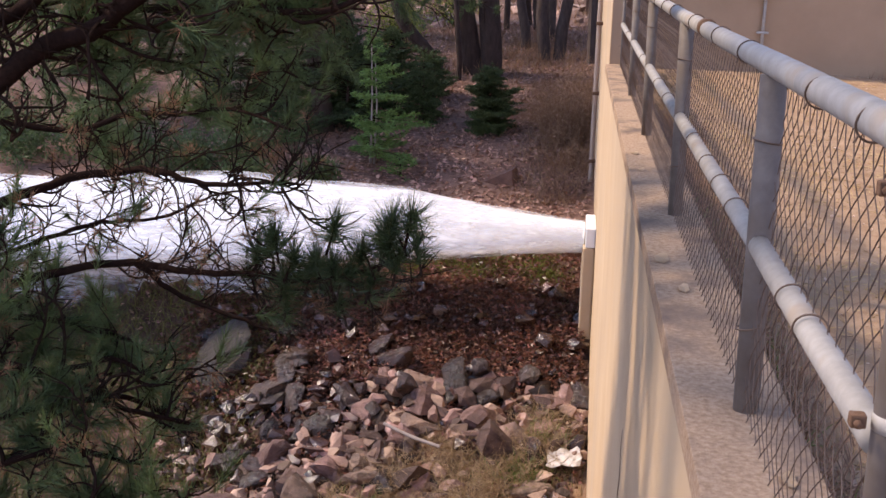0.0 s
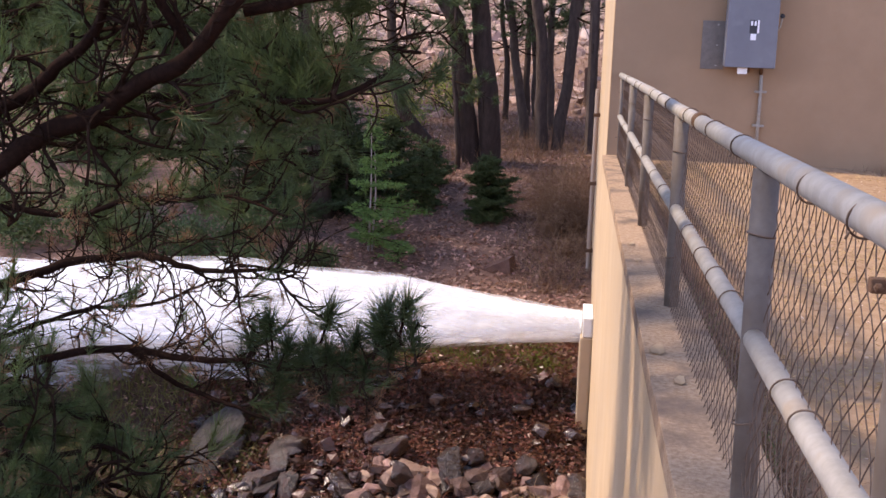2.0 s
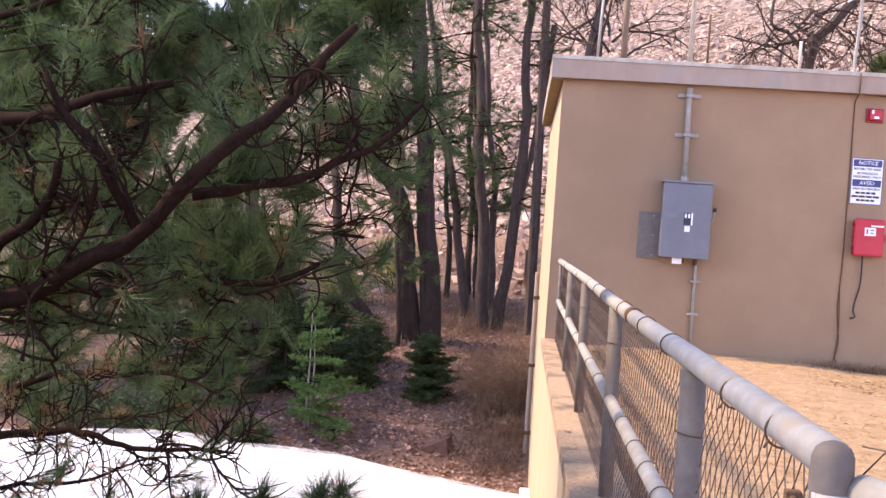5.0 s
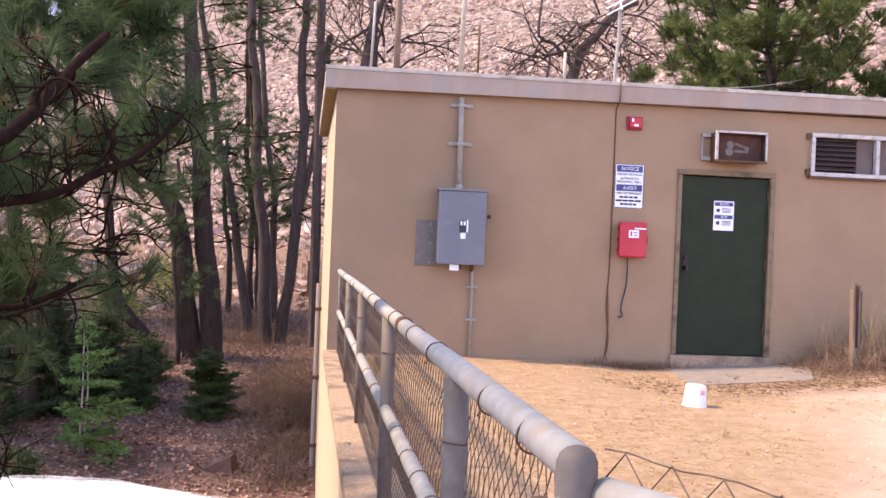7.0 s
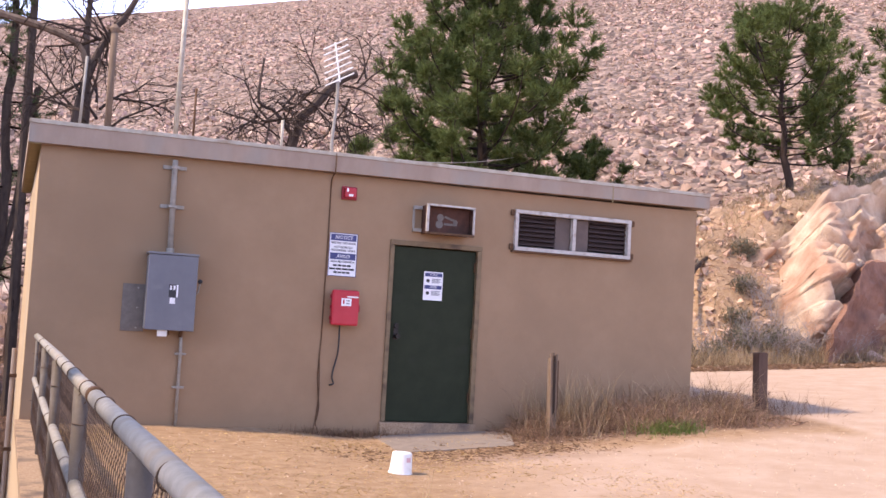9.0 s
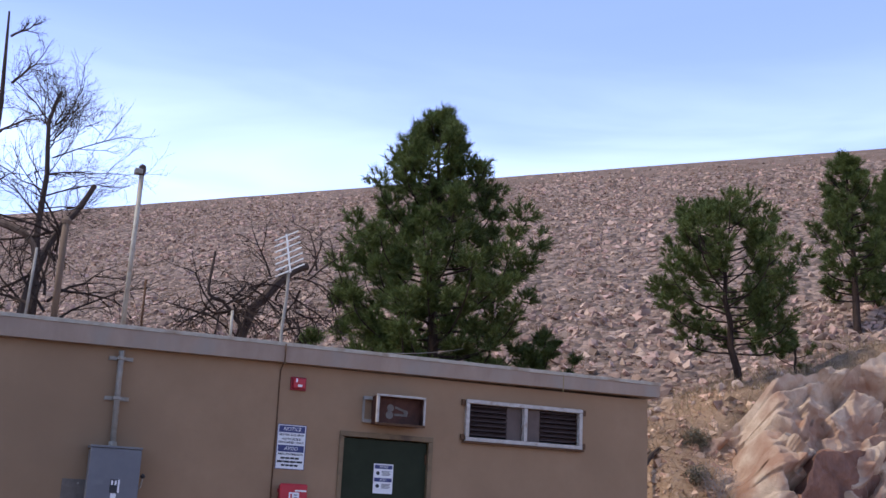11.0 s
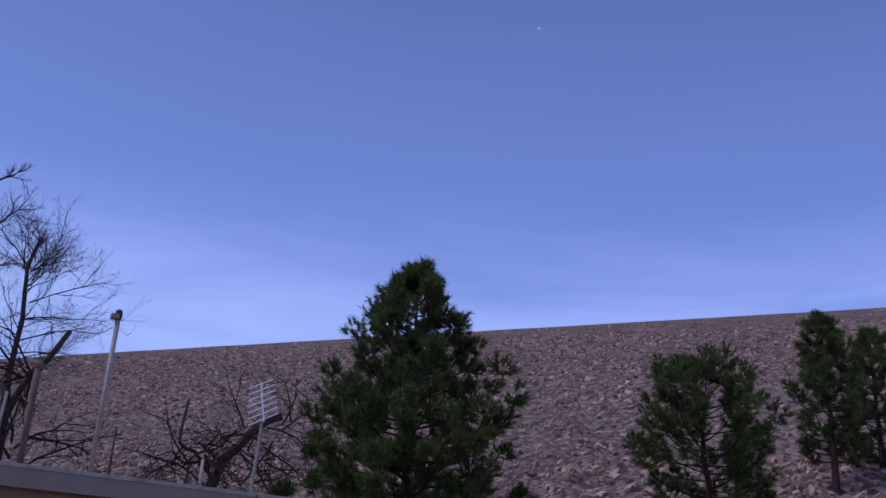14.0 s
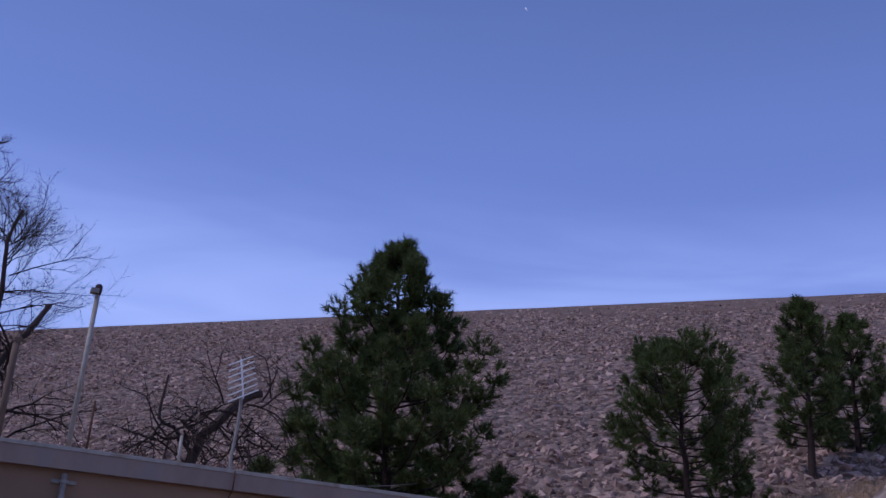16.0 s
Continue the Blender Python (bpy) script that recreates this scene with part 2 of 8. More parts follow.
moss = leafy("moss", (0.085, 0.085, 0.022), (0.14, 0.13, 0.04), thin=0.2, island=0.4)
leaf_litter = leafy("fallen_leaves", (0.18, 0.092, 0.068), (0.42, 0.25, 0.195), thin=0.15, island=0.55, rough=0.6)
wet_slab = surface("wet_slab", (0.022, 0.019, 0.018), (0.055, 0.046, 0.042), scale=5, rough=0.5, bump=0.8, fine=12, dist=0.05, spec=0.15)
red_leaf = leafy("wet_red_leaves", (0.055, 0.023, 0.016), (0.20, 0.083, 0.057), thin=0.2, island=0.6, rough=0.3)
rock_red = surface("reddish_rock", (0.10, 0.058, 0.047), (0.35, 0.22, 0.175), scale=4, rough=0.88, bump=1.0, fine=14, dist=0.05, vary=0.7, stain=(0.11, 0.075, 0.065), stain_scale=2.2)
rock_wet = surface("wet_dark_rock", (0.014, 0.008, 0.006), (0.055, 0.028, 0.020), scale=6, rough=0.2, bump=0.8, fine=16, dist=0.03, vary=0.5, spec=0.6)
pebble = surface("pebbles", (0.10, 0.058, 0.046), (0.36, 0.23, 0.18), scale=4, rough=0.88, bump=0.6, fine=20, dist=0.03, island=0.7)
pebble_wet = surface("wet_pebbles", (0.018, 0.009, 0.007), (0.09, 0.042, 0.028), scale=4, rough=0.22, bump=0.6, fine=20, dist=0.02, island=0.7, spec=0.6)
dam_rock = surface("dam_riprap", (0.295, 0.184, 0.136), (0.48, 0.332, 0.265), scale=1.6, rough=0.9, bump=0.4, fine=7, dist=0.05, island=0.5, spaced="Object")
crest_soil = surface("crest_soil", (0.13, 0.085, 0.063), (0.26, 0.175, 0.135), scale=1.4, rough=0.95, bump=0.6, fine=6, dist=0.08)
boulder_mat = surface("pale_boulder", (0.44, 0.31, 0.25), (0.57, 0.425, 0.35), scale=2.5, rough=0.9, bump=0.6, fine=9, dist=0.05, vary=0.2, stain=(0.27, 0.15, 0.10), stain_scale=1.1)
outcrop_mat = surface("sandstone_outcrop", (0.46, 0.325, 0.225), (0.62, 0.465, 0.345), scale=2.6, rough=0.92, bump=0.8, fine=9, dist=0.05, stain=(0.36, 0.20, 0.13), stain_scale=0.9, stain_at=(0.44, 0.62))
# rust-red rock, with the shade of its face also put into the colour
rust_rock = surface("shaded_rust_rock", (0.17, 0.082, 0.058), (0.32, 0.165, 0.115), scale=1.8, rough=0.92, bump=0.9, fine=5, dist=0.08, stain=(0.13, 0.07, 0.055), stain_scale=1.5)
bark_stone = surface("dark_red_stone", (0.075, 0.036, 0.027), (0.15, 0.078, 0.058), scale=5, rough=0.85, bump=0.8, fine=18, dist=0.03)
talus_mat = surface("orange_rubble", (0.36, 0.21, 0.135), (0.60, 0.40, 0.28), scale=2, rough=0.92, bump=0.4, fine=9, dist=0.04, island=0.4)
gravel_mat = surface("yard_gravel", (0.42, 0.29, 0.19), (0.58, 0.42, 0.31), scale=4, rough=0.9, bump=0, island=0.35)


def ground_material():
    """Soil of the whole sheet: litter on the bank, sandy yard, red wet stream bed and the dam's filling, led by painted weights of the soil kinds."""
    m = bpy.data.materials.new("soil")
    m.use_nodes = True
    n, l = m.node_tree.nodes, m.node_tree.links
    p = n["Principled BSDF"]
    co = n.new("ShaderNodeTexCoord")

    def noise_ramp(scale, a, b, lo=0.35, hi=0.65):
        t = n.new("ShaderNodeTexNoise")
        t.inputs["Scale"].default_value, t.inputs["Detail"].default_value, t.inputs["Roughness"].default_value = scale, 7, 0.7
        l.new(co.outputs["Object"], t.inputs["Vector"])
        r = n.new("ShaderNodeValToRGB")
        r.color_ramp.elements[0].position, r.color_ramp.elements[1].position = lo, hi
        r.color_ramp.elements[0].color, r.color_ramp.elements[1].color = (*a, 1), (*b, 1)
        l.new(t.outputs["Fac"], r.inputs["Fac"])
        return r.outputs["Color"]

    def mixed(f, a, b):
        x = n.new("ShaderNodeMix")
        x.data_type = "RGBA"
        l.new(f, x.inputs[0])
        l.new(a, x.inputs[6])
        l.new(b, x.inputs[7])
        return x.outputs[2]

    at = n.new("ShaderNodeAttribute")
    at.attribute_name = "soil"
    sep = n.new("ShaderNodeSeparateColor")
    l.new(at.outputs["Color"], sep.inputs["Color"])
    litter = noise_ramp(12, (0.09, 0.048, 0.037), (0.21, 0.125, 0.098))
    yard_c = mixed(at.outputs["Alpha"], noise_ramp(7, (0.27, 0.160, 0.088), (0.44, 0.285, 0.175), 0.3, 0.7), noise_ramp(2.2, (0.42, 0.28, 0.195), (0.51, 0.365, 0.275), 0.32, 0.7))
    wet = noise_ramp(6, (0.035, 0.020, 0.015), (0.10, 0.057, 0.042))
    dam_c = noise_ramp(3, (0.140, 0.087, 0.063), (0.275, 0.182, 0.138))
    vo = n.new("ShaderNodeTexVoronoi")
    vo.inputs["Scale"].default_value = 2.6
    l.new(co.outputs["Object"], vo.inputs["Vector"])
    tone = n.new("ShaderNodeSeparateColor")
    l.new(vo.outputs["Color"], tone.inputs["Color"])
    shade = n.new("ShaderNodeMapRange")
    shade.inputs["To Min"].default_value, shade.inputs["To Max"].default_value = 0.75, 1.75
    l.new(tone.outputs[0], shade.inputs["Value"])
    hv = n.new("ShaderNodeHueSaturation")
    hv.inputs["Saturation"].default_value = 0.85
    l.new(shade.outputs["Result"], hv.inputs["Value"])
    l.new(dam_c, hv.inputs["Color"])
    dam_c = hv.outputs["Color"]
    c = mixed(sep.outputs[0], litter, yard_c)
    c = mixed(sep.outputs[1], c, wet)
    c = mixed(sep.outputs[2], c, dam_c)
    l.new(c, p.inputs["Base Color"])
    p.inputs["Roughness"].default_value, p.inputs["Specular IOR Level"].default_value = 0.95, 0.2
    t = n.new("ShaderNodeTexNoise")
    t.inputs["Scale"].default_value, t.inputs["Detail"].default_value, t.inputs["Roughness"].default_value = 25, 6, 0.75
    l.new(co.outputs["Object"], t.inputs["Vector"])
    b = n.new("ShaderNodeBump")
    b.inputs["Strength"].default_value, b.inputs["Distance"].default_value = 0.7, 0.03
    l.new(t.outputs["Fac"], b.inputs["Height"])
    lump = n.new("ShaderNodeMath")
    lump.operation = "MULTIPLY"
    l.new(vo.outputs["Distance"], lump.inputs[0])
    l.new(sep.outputs[2], lump.inputs[1])
    b2 = n.new("ShaderNodeBump")
    b2.invert = True
    b2.inputs["Strength"].default_value, b2.inputs["Distance"].default_value = 1.0, 0.35
    l.new(lump.outputs[0], b2.inputs["Height"])
    l.new(b.outputs["Normal"], b2.inputs["Normal"])
    l.new(b2.outputs["Normal"], p.inputs["Normal"])
    return m


def water_material(name, holes, deep=True):
    """White churned water; holes: how much of it lets light straight through, in streaks along the jet."""
    m = bpy.data.materials.new(name)
    m.use_nodes = True
    n, l = m.node_tree.nodes, m.node_tree.links
    p = n["Principled BSDF"]
    p.inputs["Base Color"].default_value = (0.97, 0.97, 0.97, 1)
    p.inputs["Roughness"].default_value = 0.6
    if deep and not holes:
        p.inputs["Subsurface Weight"].default_value = 1.0
        p.inputs["Subsurface Radius"].default_value = (1.2, 1.2, 1.2)
        p.inputs["Subsurface Scale"].default_value = 1.0
    p.inputs["Specular IOR Level"].default_value = 0.2
    tl = n.new("ShaderNodeBsdfTranslucent")
    tl.inputs["Color"].default_value = (0.96, 0.96, 0.96, 1)
    mx = n.new("ShaderNodeMixShader")
    mx.inputs[0].default_value = 0.45 if deep and not holes else 0.5
    l.new(p.outputs[0], mx.inputs[1])
    l.new(tl.outputs[0], mx.inputs[2])
    last = mx
    if holes:
        co = n.new("ShaderNodeTexCoord")
        mp = n.new("ShaderNodeMapping")
        mp.inputs["Scale"].default_value = (1.2, 6, 6)
        l.new(co.outputs["Object"], mp.inputs["Vector"])
        t = n.new("ShaderNodeTexNoise")
        t.inputs["Scale"].default_value, t.inputs["Detail"].default_value = 2.5, 5
        l.new(mp.outputs["Vector"], t.inputs["Vector"])
        mr = n.new("ShaderNodeMapRange")
        mr.inputs["From Min"].default_value, mr.inputs["From Max"].default_value = 0.3, 0.7
        mr.inputs["To Min"].default_value, mr.inputs["To Max"].default_value = max(0, holes - 0.3), min(1, holes + 0.3)
        l.new(t.outputs["Fac"], mr.inputs["Value"])
        tp = n.new("ShaderNodeBsdfTransparent")
        m2 = n.new("ShaderNodeMixShader")
        l.new(mr.outputs["Result"], m2.inputs[0])
        l.new(mx.outputs[0], m2.inputs[1])
        l.new(tp.outputs[0], m2.inputs[2])
        last = m2
    l.new(last.outputs[0], n["Material Output"].inputs["Surface"])
    return m


# ---- mesh helpers ----
rng = np.random.default_rng(7)


class Buf:
    """Collects corners and faces for one mesh."""

    def __init__(self):
        self.v, self.f, self.n = [], [], 0

    def add(self, v, f):
        self.v.append(np.asarray(v, float).reshape(-1, 3))
        self.f.extend([[i + self.n for i in q] for q in f])
        self.n += len(self.v[-1])
        return self

    def tris(self, v):
        """v: (n, 3, 3) loose triangles."""
        v = np.asarray(v, float)
        k = len(v)
        self.v.append(v.reshape(-1, 3))
        self.f.extend((np.arange(3 * k).reshape(k, 3) + self.n).tolist())
        self.n += 3 * k
        return self

    def tube(self, pts, rad, sides=8, caps=True):
        pts = [Vector(p) for p in pts]
        rad = rad if hasattr(rad, "__len__") else [rad] * len(pts)
        v, f = [], []
        up = Vector((0, 0, 1))
        side = None
        for i, p in enumerate(pts):
            t = (pts[min(i + 1, len(pts) - 1)] - pts[max(i - 1, 0)]).normalized()
            if side is None:
                side = t.cross(up if abs(t.z) < 0.9 else Vector((1, 0, 0))).normalized()
            else:
                side = (side - t * side.dot(t)).normalized()
            w = t.cross(side)
            for k in range(sides):
                a = 2 * math.pi * k / sides
                v.append(p + (side * math.cos(a) + w * math.sin(a)) * rad[i])
        for i in range(len(pts) - 1):
            for k in range(sides):
                k2 = (k + 1) % sides
                f.append([i * sides + k, i * sides + k2, (i + 1) * sides + k2, (i + 1) * sides + k])
        if caps:
            f.append(list(range(sides))[::-1])
            f.append([(len(pts) - 1) * sides + k for k in range(sides)])
        return self.add(v, f)

    def box(self, x0, x1, y0, y1, z0, z1, bevel=0.0, m=None):
        """A box, its edges cut by the bevel; m: an optional pose."""
        bm = bmesh.new()
        bmesh.ops.create_cube(bm, size=1, matrix=Matrix.Translation(((x0 + x1) / 2, (y0 + y1) / 2, (z0 + z1) / 2)) @ Matrix.Diagonal((x1 - x0, y1 - y0, z1 - z0, 1)))
        if bevel:
            bmesh.ops.bevel(bm, geom=bm.edges[:], offset=bevel, segments=2, affect="EDGES", profile=0.6)
        if m is not None:
            bm.transform(m)
        bm.verts.index_update()
        self.add([v.co[:] for v in bm.verts], [[v.index for v in q.verts] for q in bm.faces])
        bm.free()
        return self

    def ring(self, centre, axis, radius, wire, sides=20):
        """A wire hoop."""
        axis = Vector(axis).normalized()
        s = axis.cross(Vector((0, 0, 1)) if abs(axis.z) < 0.9 else Vector((1, 0, 0))).normalized()
        w = axis.cross(s)
        pts = [Vector(centre) + (s * math.cos(2 * math.pi * k / sides) + w * math.sin(2 * math.pi * k / sides)) * radius for k in range(sides + 1)]
        return self.tube(pts, wire, 5, False)

    def mesh(self, name, mat, smooth=False):
        me = bpy.data.meshes.new(name)
        me.from_pydata(np.concatenate(self.v).tolist() if self.v else [], [], self.f)
        me.materials.append(mat)
        if smooth:
            me.polygons.foreach_set("use_smooth", [True] * len(me.polygons))
        me.update()
        return me


def part(name, buf, mat, parent=None, label="", smooth=False):
    """Links a buffer as one mesh object under a thing or under a part."""
    ob = new(name, buf.mesh(name, mat, smooth))
    ob.parent = parent
    if label:
        ob["label"] = label
    return ob


def thing(name, label, category, at=(0, 0, 0), group="", kind=""):
    ob = new(name)
    ob.location = at
    ob.empty_display_size = 0.1
    return tagged(ob, label, category, group, kind)


def solo(name, buf, mat, label, category, group="", kind="", smooth=False):
    """A thing that is one mesh."""
    return tagged(part(name, buf, mat, None, "", smooth), label, category, group, kind)


def unit(v):
    return v / np.maximum(np.linalg.norm(v, axis=-1, keepdims=True), 1e-9)


def blades(base, way, length, width):
    """(n, 3, 3) slim triangles from base along way."""
    n = len(base)
    s = unit(np.cross(way, unit(rng.normal(size=(n, 3)))))
    w = np.asarray(width).reshape(-1, 1) * 0.5
    return np.stack([base - s * w, base + s * w, base + way * np.asarray(length).reshape(-1, 1)], 1)


def stalks(base, way, length, width, bend=0.5):
    """(n, 3, 3) thin grass stalks that bend over: two tapering quads and a tip each."""
    n = len(base)
    length = np.broadcast_to(np.asarray(length, float).reshape(-1, 1), (n, 1))
    side = rng.normal(size=(n, 3)) * [1, 1, 0.2]
    side = unit(side - (side * way).sum(1, keepdims=True) * way) * bend * rng.uniform(0.2, 1.2, (n, 1))
    t = [base + way * length * k + side * length * k * k * [1, 1, 0.8] - np.array([0, 0, 0.35]) * bend * length * k ** 3 for k in (0, 0.36, 0.7, 1.0)]
    s = unit(np.cross(way, unit(rng.normal(size=(n, 3))))) * np.asarray(width).reshape(-1, 1) * 0.5
    a0, b0, a1, b1, a2, b2 = t[0] - s, t[0] + s, t[1] - s * 0.8, t[1] + s * 0.8, t[2] - s * 0.55, t[2] + s * 0.55
    return np.concatenate([np.stack(q, 1) for q in ((a0, b0, b1), (a0, b1, a1), (a1, b1, b2), (a1, b2, a2), (a2, b2, t[3]))])


def tuft(p, axis, count, length, width, lo=8, hi=80, back=0.08):
    """Needles that fan out round a shoot's tip."""
    axis = unit(np.asarray(axis, float))
    th = np.radians(rng.uniform(lo, hi, count))[:, None]
    r = rng.normal(size=(count, 3))
    r = unit(r - (r @ axis)[:, None] * axis)
    way = axis * np.cos(th) + r * np.sin(th)
    base = np.asarray(p) - axis * rng.uniform(0, back, (count, 1))
    return blades(base, way, length * rng.uniform(0.7, 1.1, count), width)


def spline(pts, step=0.1):
    """A smooth line through the points."""
    p = [Vector(q) for q in pts]
    p = [p[0] * 2 - p[1]] + p + [p[-1] * 2 - p[-2]]
    out = []
    for i in range(1, len(p) - 2):
        k = max(2, int((p[i + 1] - p[i]).length / step))
        for j in range(k):
            t = j / k
            a, b, c, d = p[i - 1], p[i], p[i + 1], p[i + 2]
            out.append(0.5 * ((2 * b) + (c - a) * t + (2 * a - 5 * b + 4 * c - d) * t * t + (3 * b - a - 3 * c + d) * t ** 3))
    return out + [p[-2]]


def rock_mesh(name, seed, mat, flat=0.7, pts=20):
    """An angular stone of about unit size: the hull of scattered points."""
    r = np.random.default_rng(seed)
    bm = bmesh.new()
    v = unit(r.normal(size=(pts, 3)))
    v = v / np.abs(v).max(1, keepdims=True) ** 0.6 * r.uniform(0.40, 0.52, (pts, 1)) * [1, r.uniform(0.6, 0.95), flat]
    for q in v:
        bm.verts.new(q)
    h = bmesh.ops.convex_hull(bm, input=bm.verts)
    bmesh.ops.delete(bm, geom=list({g for g in h["geom_interior"] if isinstance(g, bmesh.types.BMVert)}), context="VERTS")
    me = bpy.data.meshes.new(name)
    bm.to_mesh(me)
    bm.free()
    me.materials.append(mat)
    return me


def hull_proto(seed, flat, pts=10, block=0.0):
    """Corners and triangles of an angular stone."""
    r = np.random.default_rng(seed)
    bm = bmesh.new()
    v = unit(r.normal(size=(pts, 3)))
    for q in v / np.abs(v).max(1, keepdims=True) ** block * r.uniform(0.40, 0.58 - 0.1 * block, (pts, 1)) * [1, r.uniform(0.6, 1.0), flat]:
        bm.verts.new(q)
    h = bmesh.ops.convex_hull(bm, input=bm.verts)
    bmesh.ops.delete(bm, geom=list({g for g in h["geom_interior"] if isinstance(g, bmesh.types.BMVert)}), context="VERTS")
    bm.verts.index_update()
    out = np.array([v.co[:] for v in bm.verts]), np.array([[v.index for v in f.verts] for f in bm.faces])
    bm.free()
    return out


SHARP = [hull_proto(900 + k, f, 9) for k, f in enumerate((0.6, 0.75, 0.9, 0.65, 0.8, 0.7, 0.55, 0.85))]

WORN = [hull_proto(950 + k, f, 14, 0.6) for k, f in enumerate((0.6, 0.75, 0.85, 0.65, 0.55, 0.7))]


def stones(x, y, z, s, r, kinds=None):
    """Many loose angular stones in one mesh."""
    kinds = kinds or SHARP
    kind = r.integers(len(kinds), size=len(x))
    b = Buf()
    for k, (v, f) in enumerate(kinds):
        m = np.nonzero(kind == k)[0]
        n = len(m)
        if not n:
            continue
        a, t = r.uniform(0, 6.283, n), r.normal(0, 0.5, (n, 2))
        ca, sa = np.cos(a)[:, None], np.sin(a)[:, None]
        c1, s1 = np.cos(t[:, :1]), np.sin(t[:, :1])
        px, py, pz = v[None, :, 0] * r.uniform(0.8, 1.3, (n, 1)), v[None, :, 1] * np.ones((n, 1)), v[None, :, 2] * np.ones((n, 1))
        py, pz = py * c1 - pz * s1, py * s1 + pz * c1
        w = np.stack([px * ca - py * sa, px * sa + py * ca, pz], -1) * s[m][:, None, None] + np.stack([x[m], y[m], z[m]], -1)[:, None]
        b.v.append(w.reshape(-1, 3))
        b.f.extend((f[None] + np.arange(n)[:, None, None] * len(v) + b.n).reshape(-1, 3).tolist())
        b.n += n * len(v)
    return b


# ---- the lie of the land ----
BANK_Y = [-20, 0, 1.5, 3, 5.5, 9, 10, 11, 12, 13, 14, 16, 20, 22.5, 25, 28, 35, 50, 80]
BANK_Z = [-0.6, -0.5, -0.6, -1.9, -3.7, -4.4, -4.1, -3.75, -3.25, -2.78, -2.58, -2.25, -1.65, -1.25, -0.9, -0.5, 0.0, 0.8, 1.5]
DAM_N = (0.709, 0.705)
EYE_Z = 1.05
CREST = 28.0


def smooth(t):
    t = np.clip(t, 0, 1)
    return t * t * (3 - 2 * t)


def wobble(x, y, s=1.0):
    return (np.sin(x * 1.7 * s + 1.3) * np.cos(y * 1.3 * s + 0.4) + 0.6 * np.sin(x * 3.1 * s + y * 2.3 * s) + 0.4 * np.cos(x * 5.3 * s - y * 4.1 * s)) / 2


def land(x, y):
    """Height of the ground sheet."""
    x, y = np.asarray(x, float), np.asarray(y, float)
    left = np.interp(y, BANK_Y, BANK_Z) - 0.055 * np.clip(-x - 6, 0, 60) - 0.5 * smooth((-x - 2) / 3) * smooth((14 - y) / 3)
    left = left + 0.06 * wobble(x, y) * smooth((22 - y) / 4)
    yard = -0.09 - 0.045 * (12.2 - np.minimum(y, 12.2)) + 0.06 * np.clip(x - 4, 0, 14) + 0.02 * np.clip(y - 12.2, 0, 30) + 0.012 * wobble(x, y, 1.4)
    yard = yard - 0.065 * smooth((x - 2.7) / 1.2) * smooth((7.4 - x) / 1.5) * smooth((y - 9.5) / 1.2)
    w = 0.02 + 0.75 * np.clip(y - 17.4, 0, 20)
    t = smooth((x - 0.42) / w)
    z = left * (1 - t) + yard * t
    hill = 0.55 + 0.9 * np.clip(y - 20, 0, 3) + 0.2 * np.clip(y - 23, 0, 1.5) - 0.35 * np.clip(y - 24.5, 0, 30) + 0.3 * (x - 14) * np.clip((y - 20) / 3, 0, 1) + 0.25 * wobble(x, y, 0.7) + 0.09 * wobble(x + 0.4 * y, y - 0.3 * x, 2.3)
    hill = hill * smooth((x - 13.0) / 2.2) - 3 * (1 - smooth((x - 13.0) / 2.2)) - 6 * smooth((19.9 - y) / 1.2)
    dam = EYE_Z + (DAM_N[0] * x + DAM_N[1] * y - 27) * 0.5
    dam = np.minimum(dam, EYE_Z + CREST)
    return np.maximum(np.maximum(z, hill), dam)


